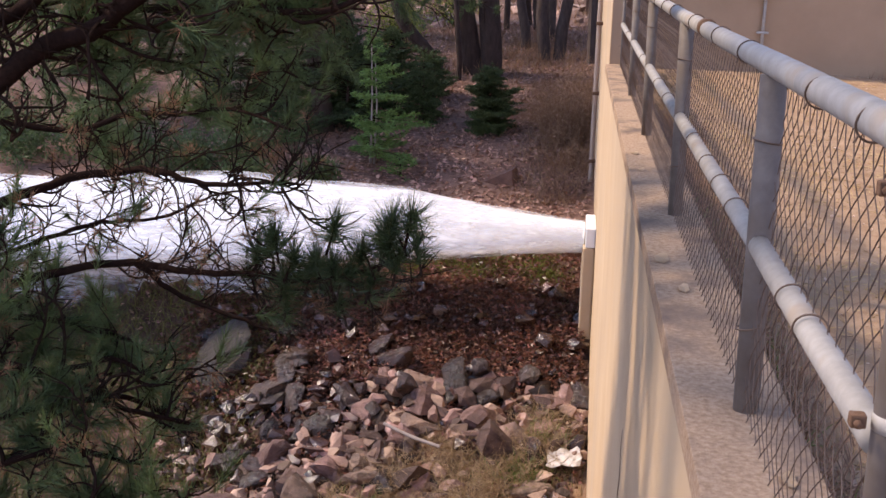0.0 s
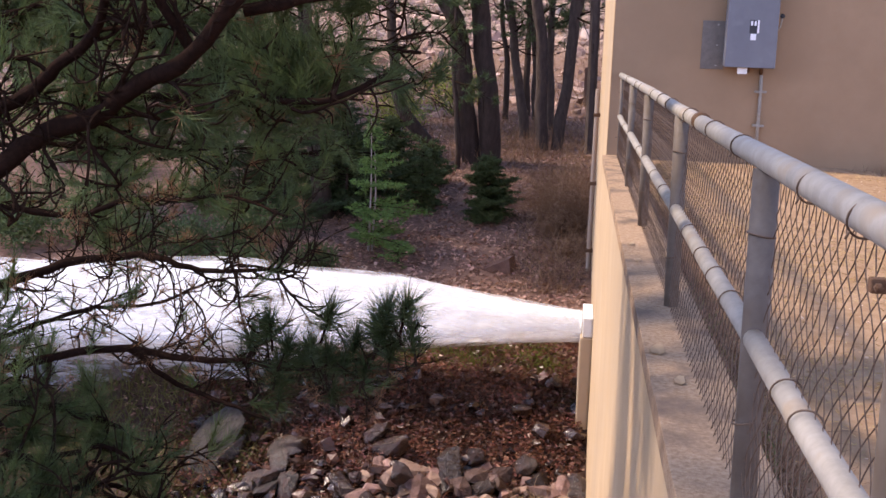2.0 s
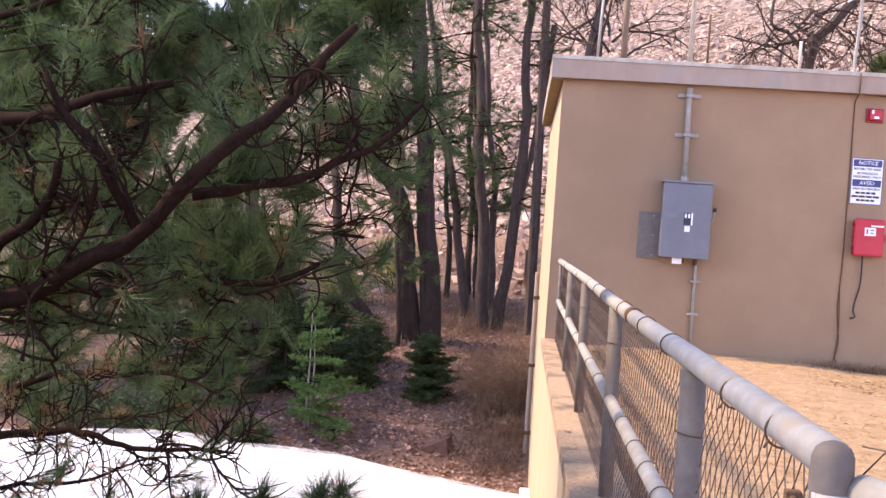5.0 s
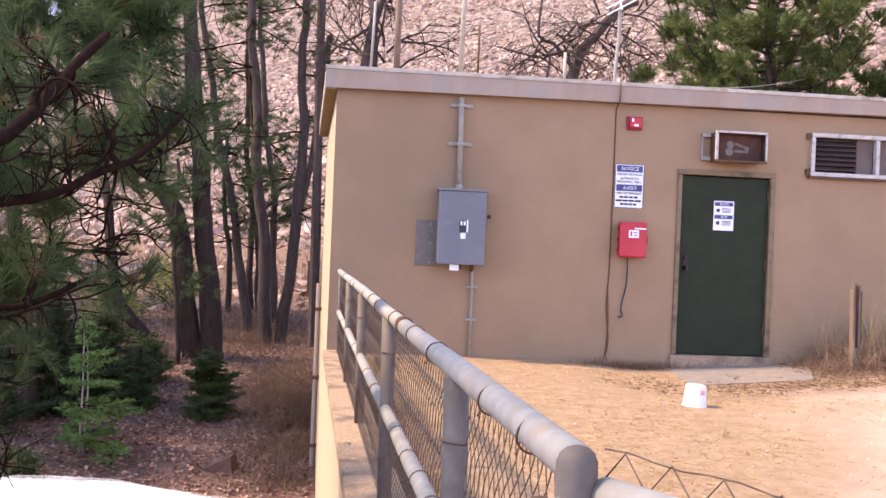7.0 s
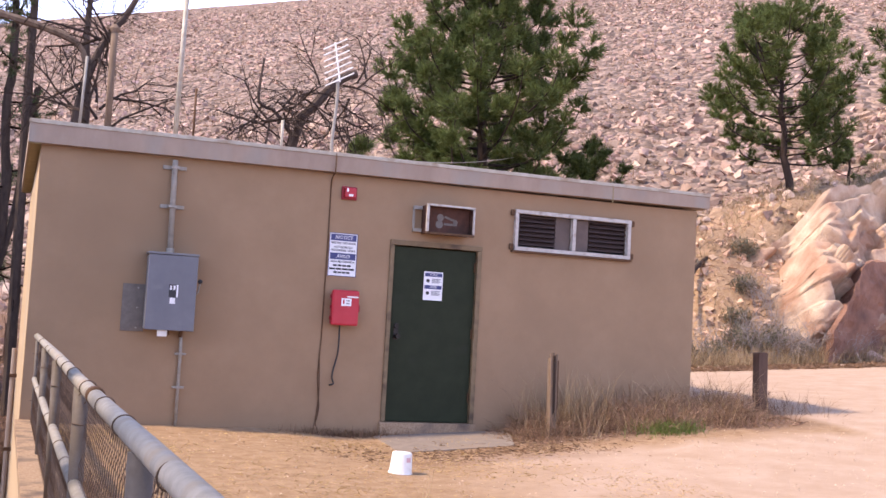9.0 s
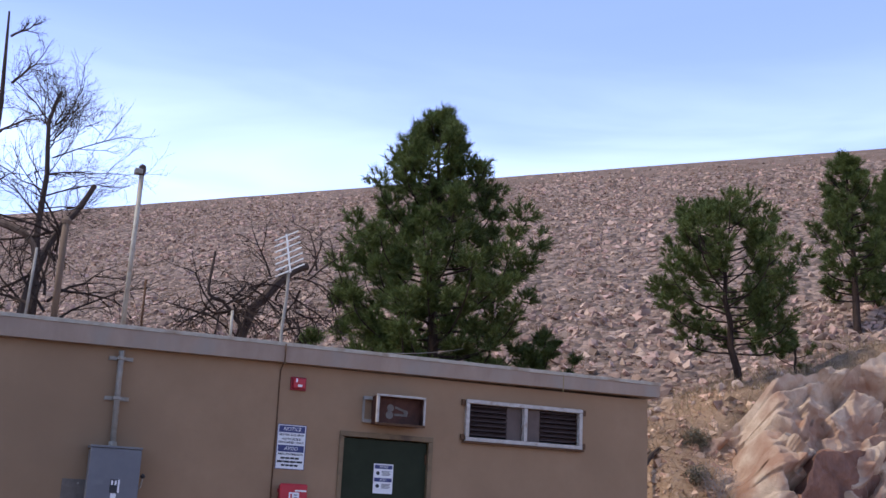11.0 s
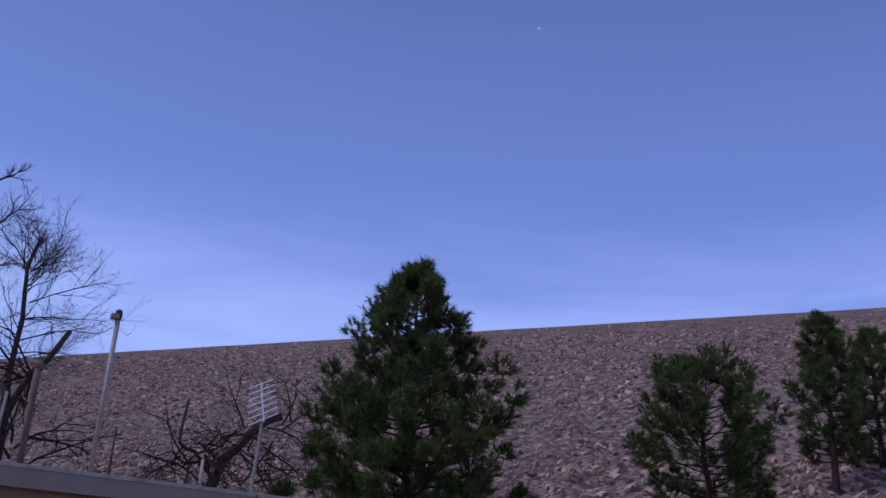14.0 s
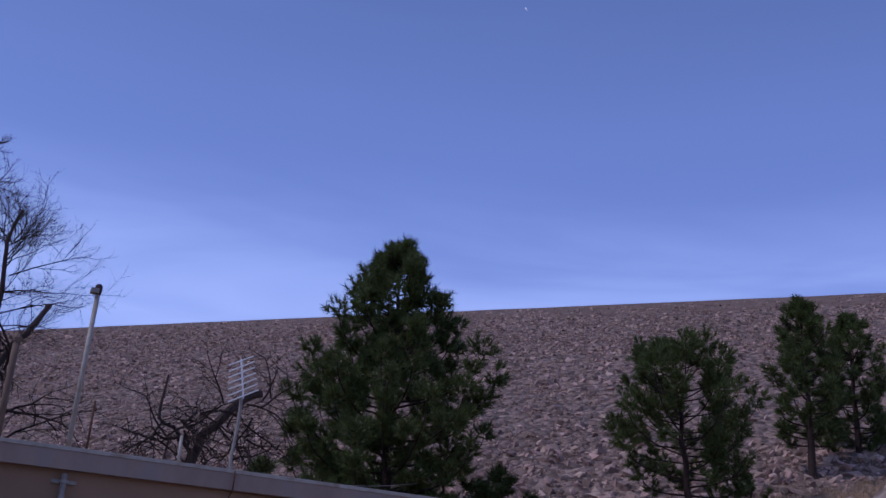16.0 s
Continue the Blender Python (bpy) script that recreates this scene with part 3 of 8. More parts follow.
def land_sheet():
    def axis(lo, hi, a, b, step, grow):
        out = list(np.arange(a, b, step))
        s, p = step, out[-1]
        while p < hi:
            s *= grow
            p += s
            out.append(p)
        s, p = step, out[0]
        while p > lo:
            s *= grow
            p -= s
            out.insert(0, p)
        return out
    xs = axis(-900, 900, -9, 24, 0.25, 1.13)
    xs = sorted([x for x in xs if abs(x - 0.43) > 0.1] + [0.36, 0.42, 0.445, 0.5])
    ys = axis(-300, 1200, 6, 32, 0.25, 1.07)
    X, Y = np.meshgrid(xs, ys)
    Z = land(X, Y)
    nx, ny = len(xs), len(ys)
    b = Buf()
    idx = np.arange(nx * ny).reshape(ny, nx)
    q = np.stack([idx[:-1, :-1], idx[:-1, 1:], idx[1:, 1:], idx[1:, :-1]], -1).reshape(-1, 4)
    b.v, b.f, b.n = [np.stack([X, Y, Z], -1).reshape(-1, 3)], q.tolist(), nx * ny
    me = b.mesh("ground", ground_material(), True)
    damk = smooth((DAM_N[0] * X + DAM_N[1] * Y - 26) / 2) * (1 - 0.8 * smooth((X - 12) / 1.5) * smooth((25.5 - Y) / 2))
    yard = smooth((X - 0.4 - 0.6 * np.clip(Y - 17.4, 0, 50)) / 0.3) * smooth((21.5 + wobble(X, Y, 0.8) - Y) / 2)
    wet = smooth((13.1 - Y + 0.3 * wobble(X, Y, 2)) / 0.8) * smooth((Y - 11.1 + 0.4 * wobble(X, Y, 2)) / 0.9)
    wet = np.clip(wet + smooth(1.3 - np.hypot(X + 3.3, Y - 11.1)) + smooth((-X - 4.5) / 1.5) * (Y < 13), 0, 1) * (X < 0.42)
    far = smooth((Y - 30) / 10) * 0.25
    drive = smooth((X - 3.9 + 0.3 * (9.5 - Y) * (Y < 9.5) + 0.5 * wobble(X, Y, 0.8)) / 1.2) * np.where(X > 9.6, 1, smooth((10.75 - Y + 0.25 * wobble(X, Y, 1.5)) / 0.4))
    edge = smooth((Y - 10.85 + 0.2 * wobble(X, Y, 2.1)) / 0.4) * smooth((X - 5.3) / 0.4) * smooth((9.8 - X) / 0.5) * (Y < 13.5)
    edge = np.maximum(edge, 0.6 * smooth(1 - np.abs(Y - 10.35) / 0.45 + 0.3 * wobble(X, Y, 2.5)) * smooth((X - 3.7) / 0.3) * smooth((7 - X) / 2))
    hill = smooth((X - 11.5) / 1.5) * smooth((Y - 19.6) / 0.8)
    drive = drive * (1 - hill)
    near = 0.6 * (X < 0.42) * (Y > 7) * smooth((10.7 - Y) / 0.4) * smooth((X + 1.9) / 0.5)
    col = np.stack([np.maximum(np.maximum(yard * (1 - 0.7 * edge), far), np.maximum(hill, near)), wet, damk, drive], -1).reshape(-1, 4)
    at = me.color_attributes.new("soil", "FLOAT_COLOR", "POINT")
    at.data.foreach_set("color", col.ravel())
    ob = new("ground", me)
    return tagged(ob, "sandy yard, leaf-covered bank and dam slope, one sheet", "ground", kind="structure")


land_sheet()

# ---- valve house and retaining wall ----
FY, WX, RX, BY = 12.227, 0.345, 8.305, 17.4


def valve_house():
    house = thing("valve_house", "small flat-roofed tan stucco valve house with concrete roof slab", "building")
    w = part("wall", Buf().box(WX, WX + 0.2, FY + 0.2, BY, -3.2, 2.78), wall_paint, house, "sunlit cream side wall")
    # front wall with door and louver openings, one body
    gx, gz_ = [WX, 4.215, 5.315, 5.735, 7.325, RX], [-0.6, -0.085, 2.055, 2.10, 2.56, 2.78]
    hole = lambda i, k: (i == 1 and k == 1) or (i == 3 and k == 3)
    b, v, f = Buf(), [], []
    for y in (FY, FY + 0.2):
        v += [(x, y, z) for z in gz_ for x in gx]
    nx, lay = len(gx), len(gx) * len(gz_)
    solid = lambda i, k: 0 <= i < nx - 1 and 0 <= k < len(gz_) - 1 and not hole(i, k)
    for k in range(len(gz_) - 1):
        for i in range(nx - 1):
            if not solid(i, k):
                continue
            a0, a1, a2, a3 = k * nx + i, k * nx + i + 1, (k + 1) * nx + i + 1, (k + 1) * nx + i
            f += [[a0, a1, a2, a3], [a3 + lay, a2 + lay, a1 + lay, a0 + lay]]
            for di, dk, e0, e1 in ((-1, 0, a3, a0), (1, 0, a1, a2), (0, -1, a0, a1), (0, 1, a2, a3)):
                if not solid(i + di, k + dk):
                    f.append([e1, e0, e0 + lay, e1 + lay])
    b.add(v, f)
    part("wall", b, stucco, house, "tan stucco front wall, its shade put into a darker colour")
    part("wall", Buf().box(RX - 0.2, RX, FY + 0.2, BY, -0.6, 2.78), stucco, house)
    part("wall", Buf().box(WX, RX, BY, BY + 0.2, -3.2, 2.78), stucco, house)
    part("floor_slab", Buf().box(WX + 0.2, RX - 0.2, FY + 0.2, BY, -0.3, -0.12), concrete, house)
    # roof slab, a little thicker towards the stream
    x0, x1, y0, y1, zt, zl, zr = 0.215, 8.42, FY - 0.11, BY + 0.3, 2.995, 2.765, 2.815
    c = 0.012
    v = [(x0, y0, zl), (x1, y0, zr), (x1, y1, zr), (x0, y1, zl), (x0, y0, zt - c), (x1, y0, zt - c), (x1, y1, zt - c), (x0, y1, zt - c),
         (x0 + c, y0 + c, zt), (x1 - c, y0 + c, zt), (x1 - c, y1 - c, zt), (x0 + c, y1 - c, zt)]
    f = [[3, 2, 1, 0], [0, 1, 5, 4], [1, 2, 6, 5], [2, 3, 7, 6], [3, 0, 4, 7], [4, 5, 9, 8], [5, 6, 10, 9], [6, 7, 11, 10], [7, 4, 8, 11], [8, 9, 10, 11]]
    roof = part("roof", Buf().add(v, f), fascia_mat, house, "weathered concrete roof slab with stained fascia")
    part("drip_flashing", Buf().box(x0 - 0.006, x1 + 0.006, y0 - 0.012, y0 - 0.001, zt - 0.03, zt + 0.012, 0.003), mast_paint, roof, "thin pale metal edge")
    for x in (3.455, 7.0):
        part("joint", Buf().box(x, x + 0.012, y0 - 0.004, y0 + 0.002, 2.76, zt - 0.035), soffit_mat, roof)
    part("soffit", Buf().box(x0 + 0.02, WX - 0.003, y0 + 0.02, y1 - 0.02, 2.752, 2.763), soffit_mat, house, "dark painted soffit under the eave")
    # door
    door = tagged(thing("door_1", "dark green metal door, shut, with chipped tan frame", "door", (4.77, FY, 0)), kind="structure")

    def dp(name, buf, mat, label="", parent=door):
        buf.v = [q - [4.77, FY, 0] for q in buf.v]
        return part(name, buf, mat, parent, label)
    leaf = dp("door_leaf", Buf().box(4.245, 5.275, FY + 0.03, FY + 0.075, 0.012, 2.02, 0.006), door_green, "dark green painted leaf")
    dp("frame_jamb", Buf().box(4.19, 4.242, FY - 0.022, FY + 0.09, 0.006, 2.03, 0.006), frame_mat)
    dp("frame_jamb", Buf().box(5.278, 5.336, FY - 0.022, FY + 0.09, 0.006, 2.03, 0.006), frame_mat)
    dp("frame_head", Buf().box(4.19, 5.336, FY - 0.024, FY + 0.09, 2.032, 2.09, 0.006), frame_mat)
    dp("threshold", Buf().box(4.17, 5.35, FY - 0.06, FY + 0.12, -0.24, 0.004, 0.008), concrete, "grey concrete step under the door")
    dp("knob", Buf().tube([(4.325, FY + 0.03, 0.985), (4.325, FY - 0.02, 0.985), (4.325, FY - 0.028, 0.985), (4.325, FY - 0.07, 0.985)], [0.03, 0.014, 0.03, 0.026], 14), knob_mat, "dark worn metal knob", leaf)
    dp("lock_plate", Buf().box(4.297, 4.353, FY + 0.020, FY + 0.029, 0.94, 1.13, 0.004), knob_mat, "", leaf)
    dp("deadbolt", Buf().tube([(4.325, FY + 0.02, 1.10), (4.325, FY - 0.005, 1.10)], 0.022, 14), knob_mat, "", leaf)
    for z in (0.25, 1.0, 1.78):
        dp("hinge", Buf().tube([(5.264, FY + 0.02, z), (5.264, FY + 0.02, z + 0.11)], 0.011, 8), rust)
    # louvered window
    win = tagged(thing("window_1", "double louvered vent window with chalky white frame", "window", (6.53, FY, 2.33)), kind="structure")

    def wp(name, buf, mat, label=""):
        buf.v = [q - [6.53, FY, 2.33] for q in buf.v]
        return part(name, buf, mat, win, label)
    fx0, fx1, fz0, fz1 = 5.735, 7.325, 2.085, 2.575
    wp("frame_rail", Buf().box(fx0, fx1, FY - 0.05, FY + 0.03, fz1 - 0.045, fz1, 0.005), frame_white)
    wp("frame_rail", Buf().box(fx0, fx1, FY - 0.05, FY + 0.03, fz0, fz0 + 0.045, 0.005), frame_white)
    for x in (fx0, fx1 - 0.045, 6.51):
        wp("frame_stile", Buf().box(x, x + 0.045, FY - 0.047, FY + 0.03, fz0 + 0.047, fz1 - 0.047, 0.005), frame_white)
    for x0, x1, blank in ((fx0 + 0.05, 6.505, 1), (6.56, fx1 - 0.05, 0)):
        bx = x1 - 0.2 if blank else x0
        wp("blank_panel", Buf().box(bx, bx + 0.2, FY + 0.03, FY + 0.05, fz0 + 0.05, fz1 - 0.05), panel_brown)
        for k in range(7):
            z = fz0 + 0.075 + k * 0.056
            sx0, sx1 = (x0, bx) if blank else (bx + 0.2, x1)
            v = [(sx0, FY + 0.0, z), (sx1, FY + 0.0, z), (sx1, FY + 0.06, z + 0.05), (sx0, FY + 0.06, z + 0.05), (sx0, FY + 0.003, z + 0.008), (sx1, FY + 0.003, z + 0.008), (sx1, FY + 0.063, z + 0.058), (sx0, FY + 0.063, z + 0.058)]
            wp("louver_slat", Buf().add(v, [[3, 2, 1, 0], [4, 5, 6, 7], [0, 1, 5, 4], [1, 2, 6, 5], [2, 3, 7, 6], [3, 0, 4, 7]]), louver_mat)
    wp("backing", Buf().box(5.74, 7.32, FY + 0.12, FY + 0.15, 2.10, 2.56), sign_black)
    for x in (fx0 - 0.055, fx1 + 0.005):
        for z in (fz0 + 0.005, fz1 - 0.075):
            wp("bracket", Buf().box(x, x + 0.05, FY - 0.03, FY - 0.002, z, z + 0.07, 0.006), rust)
    wp("sill", Buf().box(fx0 - 0.03, fx1 + 0.02, FY - 0.06, FY - 0.002, fz0 - 0.026, fz0 - 0.002, 0.004), rust, "rusty sill strip")
    return house


valve_house()


def retaining_wall():
    wall = tagged(thing("wall_stream", "tall cream-painted concrete retaining wall with bare concrete coping", "wall", (0.45, 5, -2)), kind="structure")

    def p(name, b, mat, label=""):
        b.v = [q - [0.45, 5, -2] for q in b.v]
        return part(name, b, mat, wall, label)
    p("wall_face", Buf().box(0.315, 0.565, -1.2, FY - 0.003, -6.0, -0.140), wall_paint, "cream painted wall with dark drip stains")
    y = -1.2
    for i, y1 in enumerate((6.4, FY - 0.004)):
        p("coping", Buf().box(0.302, 0.578, y + 0.0015, y1, -0.138, -0.058, 0.004), concrete, "rough weathered concrete coping")
        y = y1
    p("wall_base", Buf().box(0.315, 0.585, FY + 0.0, BY + 0.2, -6.0, -3.203), wall_paint)
    # thin drip cracks down the face
    r = np.random.default_rng(3)
    for y, z0, z1 in ((2.3, -1.3, -0.8), (2.75, -1.15, -0.75), (3.3, -1.5, -0.9), (4.1, -1.4, -1.1), (5.2, -1.9, -1.2)):
        pts = [(0.314, y + 0.02 * math.sin(k * 1.7) + r.normal(0, 0.006), z0 + (z1 - z0) * k / 10) for k in range(11)]
        p("crack", Buf().tube(pts, [0.0008 + 0.0016 * math.sin(3.14 * k / 10) for k in range(11)], 4), rust, "dark hairline crack")


retaining_wall()


def outlet():
    o = thing("outlet_box", "cream concrete outlet collar on the wall, water shooting out", "pipe outlet", (0.315, 12.6, -2.0))

    def p(name, b, mat, label=""):
        b.v = [q - [0.315, 12.6, -2.0] for q in b.v]
        return part(name, b, mat, o, label)
    p("collar_top", Buf().box(0.20, 0.313, 12.25, 13.0, -2.10, -1.88, 0.015), white_paint, "pale sunlit top block")
    p("collar_plate", Buf().box(0.175, 0.313, 12.25, 13.0, -3.25, -2.105, 0.02), wall_paint, "cream lower plate")
    p("nozzle", Buf().tube([(0.19, 12.62, -2.06), (0.165, 12.62, -2.06)], [0.17, 0.17], 24), white_paint)


outlet()


def drain():
    d = thing("drain_pipe", "pale vertical drain pipe on the side wall", "pipe", (0.30, 16.6, -2))

    def p(name, b, mat):
        b.v = [q - [0.30, 16.6, -2] for q in b.v]
        return part(name, b, mat, d)
    p("pipe", Buf().tube([(0.29, 16.6, -2.4), (0.29, 16.6, 0.5)], 0.035, 10), fascia_mat)
    for z in (-1.9, -0.9, 0.1):
        p("strap", Buf().box(0.25, 0.344, 16.55, 16.65, z, z + 0.05, 0.005), rust)


drain()


# ---- water jet ----
def jet():
    j = thing("water_jet", "thick white jet of water shooting across the stream", "water", (0.1, 12.62, -2.06))
    xs = np.linspace(0.085, -9.5, 60)

    def section(s, a):
        """A place on the jet's skin: round at the nozzle, spreading into a falling veil below."""
        s = np.asarray(s, float)
        top = np.interp(s, [0, 0.9, 2, 3.8, 6.6, 9.5], [0.16, 0.26, 0.42, 0.47, 0.36, 0.22])
        bot = np.interp(s, [0, 0.9, 2, 3.8, 6.6, 9.5], [0.17, 0.23, 0.29, 0.42, 0.54, 0.70])
        k = smooth(s / 1.6)
        u = (1 - np.sin(a)) / 2
        wide = 0.8 * (top + bot) * u ** 0.8 * np.sqrt(np.clip(1 - u ** 9, 0, 1)) * np.where(np.cos(a) < 0, 1.0, 0.6) * np.sign(np.cos(a))
        y = 0.5 * (top + bot) * np.cos(a) * (1 - k) + wide * k
        return y, np.where(np.sin(a) > 0, top, bot) * np.sin(a) * (1 - k) + (top - (top + bot) * u) * k

    def shell(scale, rough, seed, mat, name):
        r = np.random.default_rng(seed)
        v, f, k = [], [], 48
        ph = r.uniform(0, 6.28, 12)
        for i, x in enumerate(xs):
            s = -x
            for q in range(k):
                a = 2 * math.pi * q / k
                nz = scale * (1 + rough * (0.3 + s * 0.14) * sum(math.sin(a * (2 + n) + ph[n] + s * (1.1 + 0.45 * n)) for n in range(7)) / 5)
                y, z = section(s, a)
                v.append((x, float(y) * nz, float(z) * nz))
        for i in range(len(xs) - 1):
            for q in range(k):
                q2 = (q + 1) % k
                f.append([i * k + q, (i + 1) * k + q, (i + 1) * k + q2, i * k + q2])
        return part(name, Buf().add(v, f), mat, j, "", True)
    shell(0.96, 0.05, 1, water_material("white_water", 0), "core")
    for n, (s, h) in enumerate(((1.02, 0.5), (1.08, 0.75), (1.15, 0.88))):
        shell(s, 0.12, 2 + n, water_material("spray_%s" % "abcd"[n], h), "spray_shell")
    # fringe of drops
    n = 26000
    s = 9.4 * rng.random(n) ** 0.8
    a = rng.uniform(0, 2 * math.pi, n)
    q = np.minimum(0.98 + np.abs(rng.normal(0, 0.09, n)), 1.4)
    y, z = section(s, a)
    way = unit(np.stack([-np.ones(n), rng.normal(0, 0.25, n), rng.normal(0, 0.25, n)], 1))
    size = rng.uniform(0.4, 1.0, n) * np.where(q > 1.03, 0.5, 1.0)
    part("spray", Buf().tris(blades(np.stack([-s, y * q, z * q], 1), way, size * 0.12, size * 0.012)), water_material("drops", 0.5), j)["kind"] = "stuff"

    # mist that hangs below it in veils
    for n, (off, deep, holes) in enumerate(((-0.55, 0.55, 0.80), (-0.3, 0.75, 0.84), (0.0, 0.95, 0.86), (0.3, 0.7, 0.82), (0.5, 1.1, 0.88))):
        v, f, rows = [], [], 9
        us = np.linspace(2.0, 9.4, 70)
        for u in us:
            fall = deep * smooth((u - 2.0) / 2.5) * (0.62 + 0.2 * math.sin(2.1 * u + n) + 0.13 * math.sin(5.3 * u + 2 * n) + 0.08 * math.sin(11.0 * u))
            for k in range(rows):
                z = -0.22 - 0.03 * u - float(fall) * k / (rows - 1)
                v.append((-u - 0.15 * k / rows, off + 0.08 * math.sin(1.7 * u + k * 0.6 + n), z))
        for i in range(len(us) - 1):
            for k in range(rows - 1):
                f.append([i * rows + k, (i + 1) * rows + k, (i + 1) * rows + k + 1, i * rows + k + 1])
        part("mist", Buf().add(v, f), water_material("mist_%s" % "abcde"[n], holes), j, "", True)


jet()


# ---- pipe fence ----
FX, RZ, MZ, CZ = 0.452, 0.795, 0.37, -0.058
POSTS = (2.70, 4.93, 7.25, 9.40, 11.95)


def pipe_fence():
    f = thing("pipe_fence", "galvanized pipe fence with chain link on the concrete coping", "fence", (FX, 6, CZ))

    def p(name, b, mat, label="", parent=f, smooth=True):
        b.v = [q - [FX, 6, CZ] for q in b.v]
        return part(name, b, mat, parent, label, smooth)
    R = 0.0295
    # top rail runs on; the middle rail is cut between posts
    ys = [1.50, 2.6, 3.9, 5.2, 7.0, 9.0, 12.15]
    p("top_rail", Buf().tube([(FX, y, RZ + 0.006 * math.sin(y)) for y in ys], R, 16), galv, "top rail of grey pipe with wire ties")
    stops = [1.53] + list(POSTS)
    for a, b in zip(stops, stops[1:]):
        p("middle_rail", Buf().tube([(FX, a + 0.025, MZ), (FX, (a + b) / 2, MZ - 0.004), (FX, b - 0.025, MZ)], R * 0.92, 14), galv)
    for y in POSTS:
        post = p("post", Buf().tube([(FX + 0.01, y, CZ - 0.05), (FX, y, RZ - 0.02)], R * (0.6 if y > 11 else 1.08), 14), post_mat, "brown pipe post set in the coping, its shade put into a darker colour")
        p("tie_wire", Buf().ring((FX, y, 0.62), (0.15, 0, 1), R + 0.004, 0.0025), wire_mat, "", post)
        p("tie_wire", Buf().ring((FX, y, 0.16), (-0.2, 0.1, 1), R + 0.004, 0.0025), wire_mat, "", post)
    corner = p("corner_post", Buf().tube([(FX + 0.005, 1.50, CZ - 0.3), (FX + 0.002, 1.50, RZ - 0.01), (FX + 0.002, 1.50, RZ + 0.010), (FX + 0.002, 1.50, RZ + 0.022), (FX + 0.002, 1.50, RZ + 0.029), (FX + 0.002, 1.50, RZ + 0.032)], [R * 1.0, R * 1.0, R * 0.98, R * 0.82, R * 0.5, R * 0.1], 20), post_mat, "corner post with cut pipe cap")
    for z in (RZ - 0.05, MZ + 0.05):
        p("clamp_band", Buf().tube([(FX + 0.005, 1.50, z - 0.012), (FX + 0.005, 1.50, z + 0.012)], R + 0.003, 16), galv, "rusty clamp band", corner)
        p("clamp_lug", Buf().box(FX - 0.058, FX - 0.036, 1.490, 1.510, z - 0.010, z + 0.010, 0.003), rust, "", corner, False)
        p("clamp_bolt", Buf().tube([(FX - 0.050, 1.487, z), (FX - 0.050, 1.478, z)], 0.006, 6), rust, "", corner)
    for y in (1.76, 2.16, 3.11, 3.74, 4.19, 4.55, 5.5, 6.1, 6.7, 8.0, 8.6, 10.2):
        p("tie_wire", Buf().ring((FX, y, RZ), (0.12 * math.sin(9 * y), 1, 0.3), R + 0.003, 0.0022).tube([(FX - 0.028, y - 0.005, RZ - 0.018), (FX - 0.034, y - 0.008, RZ - 0.03)], 0.0022, 5), wire_mat)
    for y in (2.05, 2.25, 3.1, 3.45, 3.8, 4.3, 5.6, 6.3, 7.9, 10.4):
        p("tie_wire", Buf().ring((FX, y, MZ), (0.2 * math.sin(7 * y), 1, 0.25), R + 0.003, 0.0022), wire_mat)
    p("rail_sleeve", Buf().tube([(FX, 4.14, RZ), (FX, 4.22, RZ)], R + 0.004, 16), rust, "dark joint sleeve")
    # rail that turns off towards the gate
    d = Vector((0.42, -0.907, -0.0))
    s = Vector((FX + 0.04, 1.49, RZ - 0.036))
    p("side_rail", Buf().tube([s, s + d * 2.0], R * 0.92, 14), galv)
    p("mesh_top_wire", Buf().tube([s + d * (0.045 * k - 0.02) + Vector((0.012, 0.008, 0.061 if k % 2 else 0.015)) for k in range(34)], 0.0014, 5), wire_mat, "zigzag wire ends above the rail")
    p("mesh_top_wire", Buf().tube([s + d * (0.05 * k - 0.02) + Vector((0.014, 0.009, 0.060 + 0.003 * math.sin(1.7 * k))) for k in range(30)], 0.0013, 5), wire_mat)
    # chain link: two families of leaning wires
    b = Buf()
    lo, hi, pitch = CZ + 0.012, RZ - 0.02, 0.066
    lean = 0.95
    top = hi - lo
    for sgn in (1, -1):
        y = 1.52 - top * lean
        while y < 12.05 + top * lean:
            pts = []
            for k in range(31):
                t = k / 30
                yy = y + sgn * (t - 0.5) * top * lean * 2 * 0.5
                if 1.53 < yy < 12.0:
                    x = FX - 0.004 + 0.036 * t + 0.003 * sgn * math.cos(k * 1.05) + 0.006 * math.sin(yy * 2.1 + t * 2) * (1 - abs(2 * t - 1))
                    pts.append((x, yy + 0.003 * math.sin(yy * 13), lo + t * top))
            if len(pts) > 1:
                b.tube(pts, 0.0014, 3, False)
            y += pitch
    p("chain_link", b, wire_mat, "sagging rusty chain link mesh", f, False)
    return f


pipe_fence()


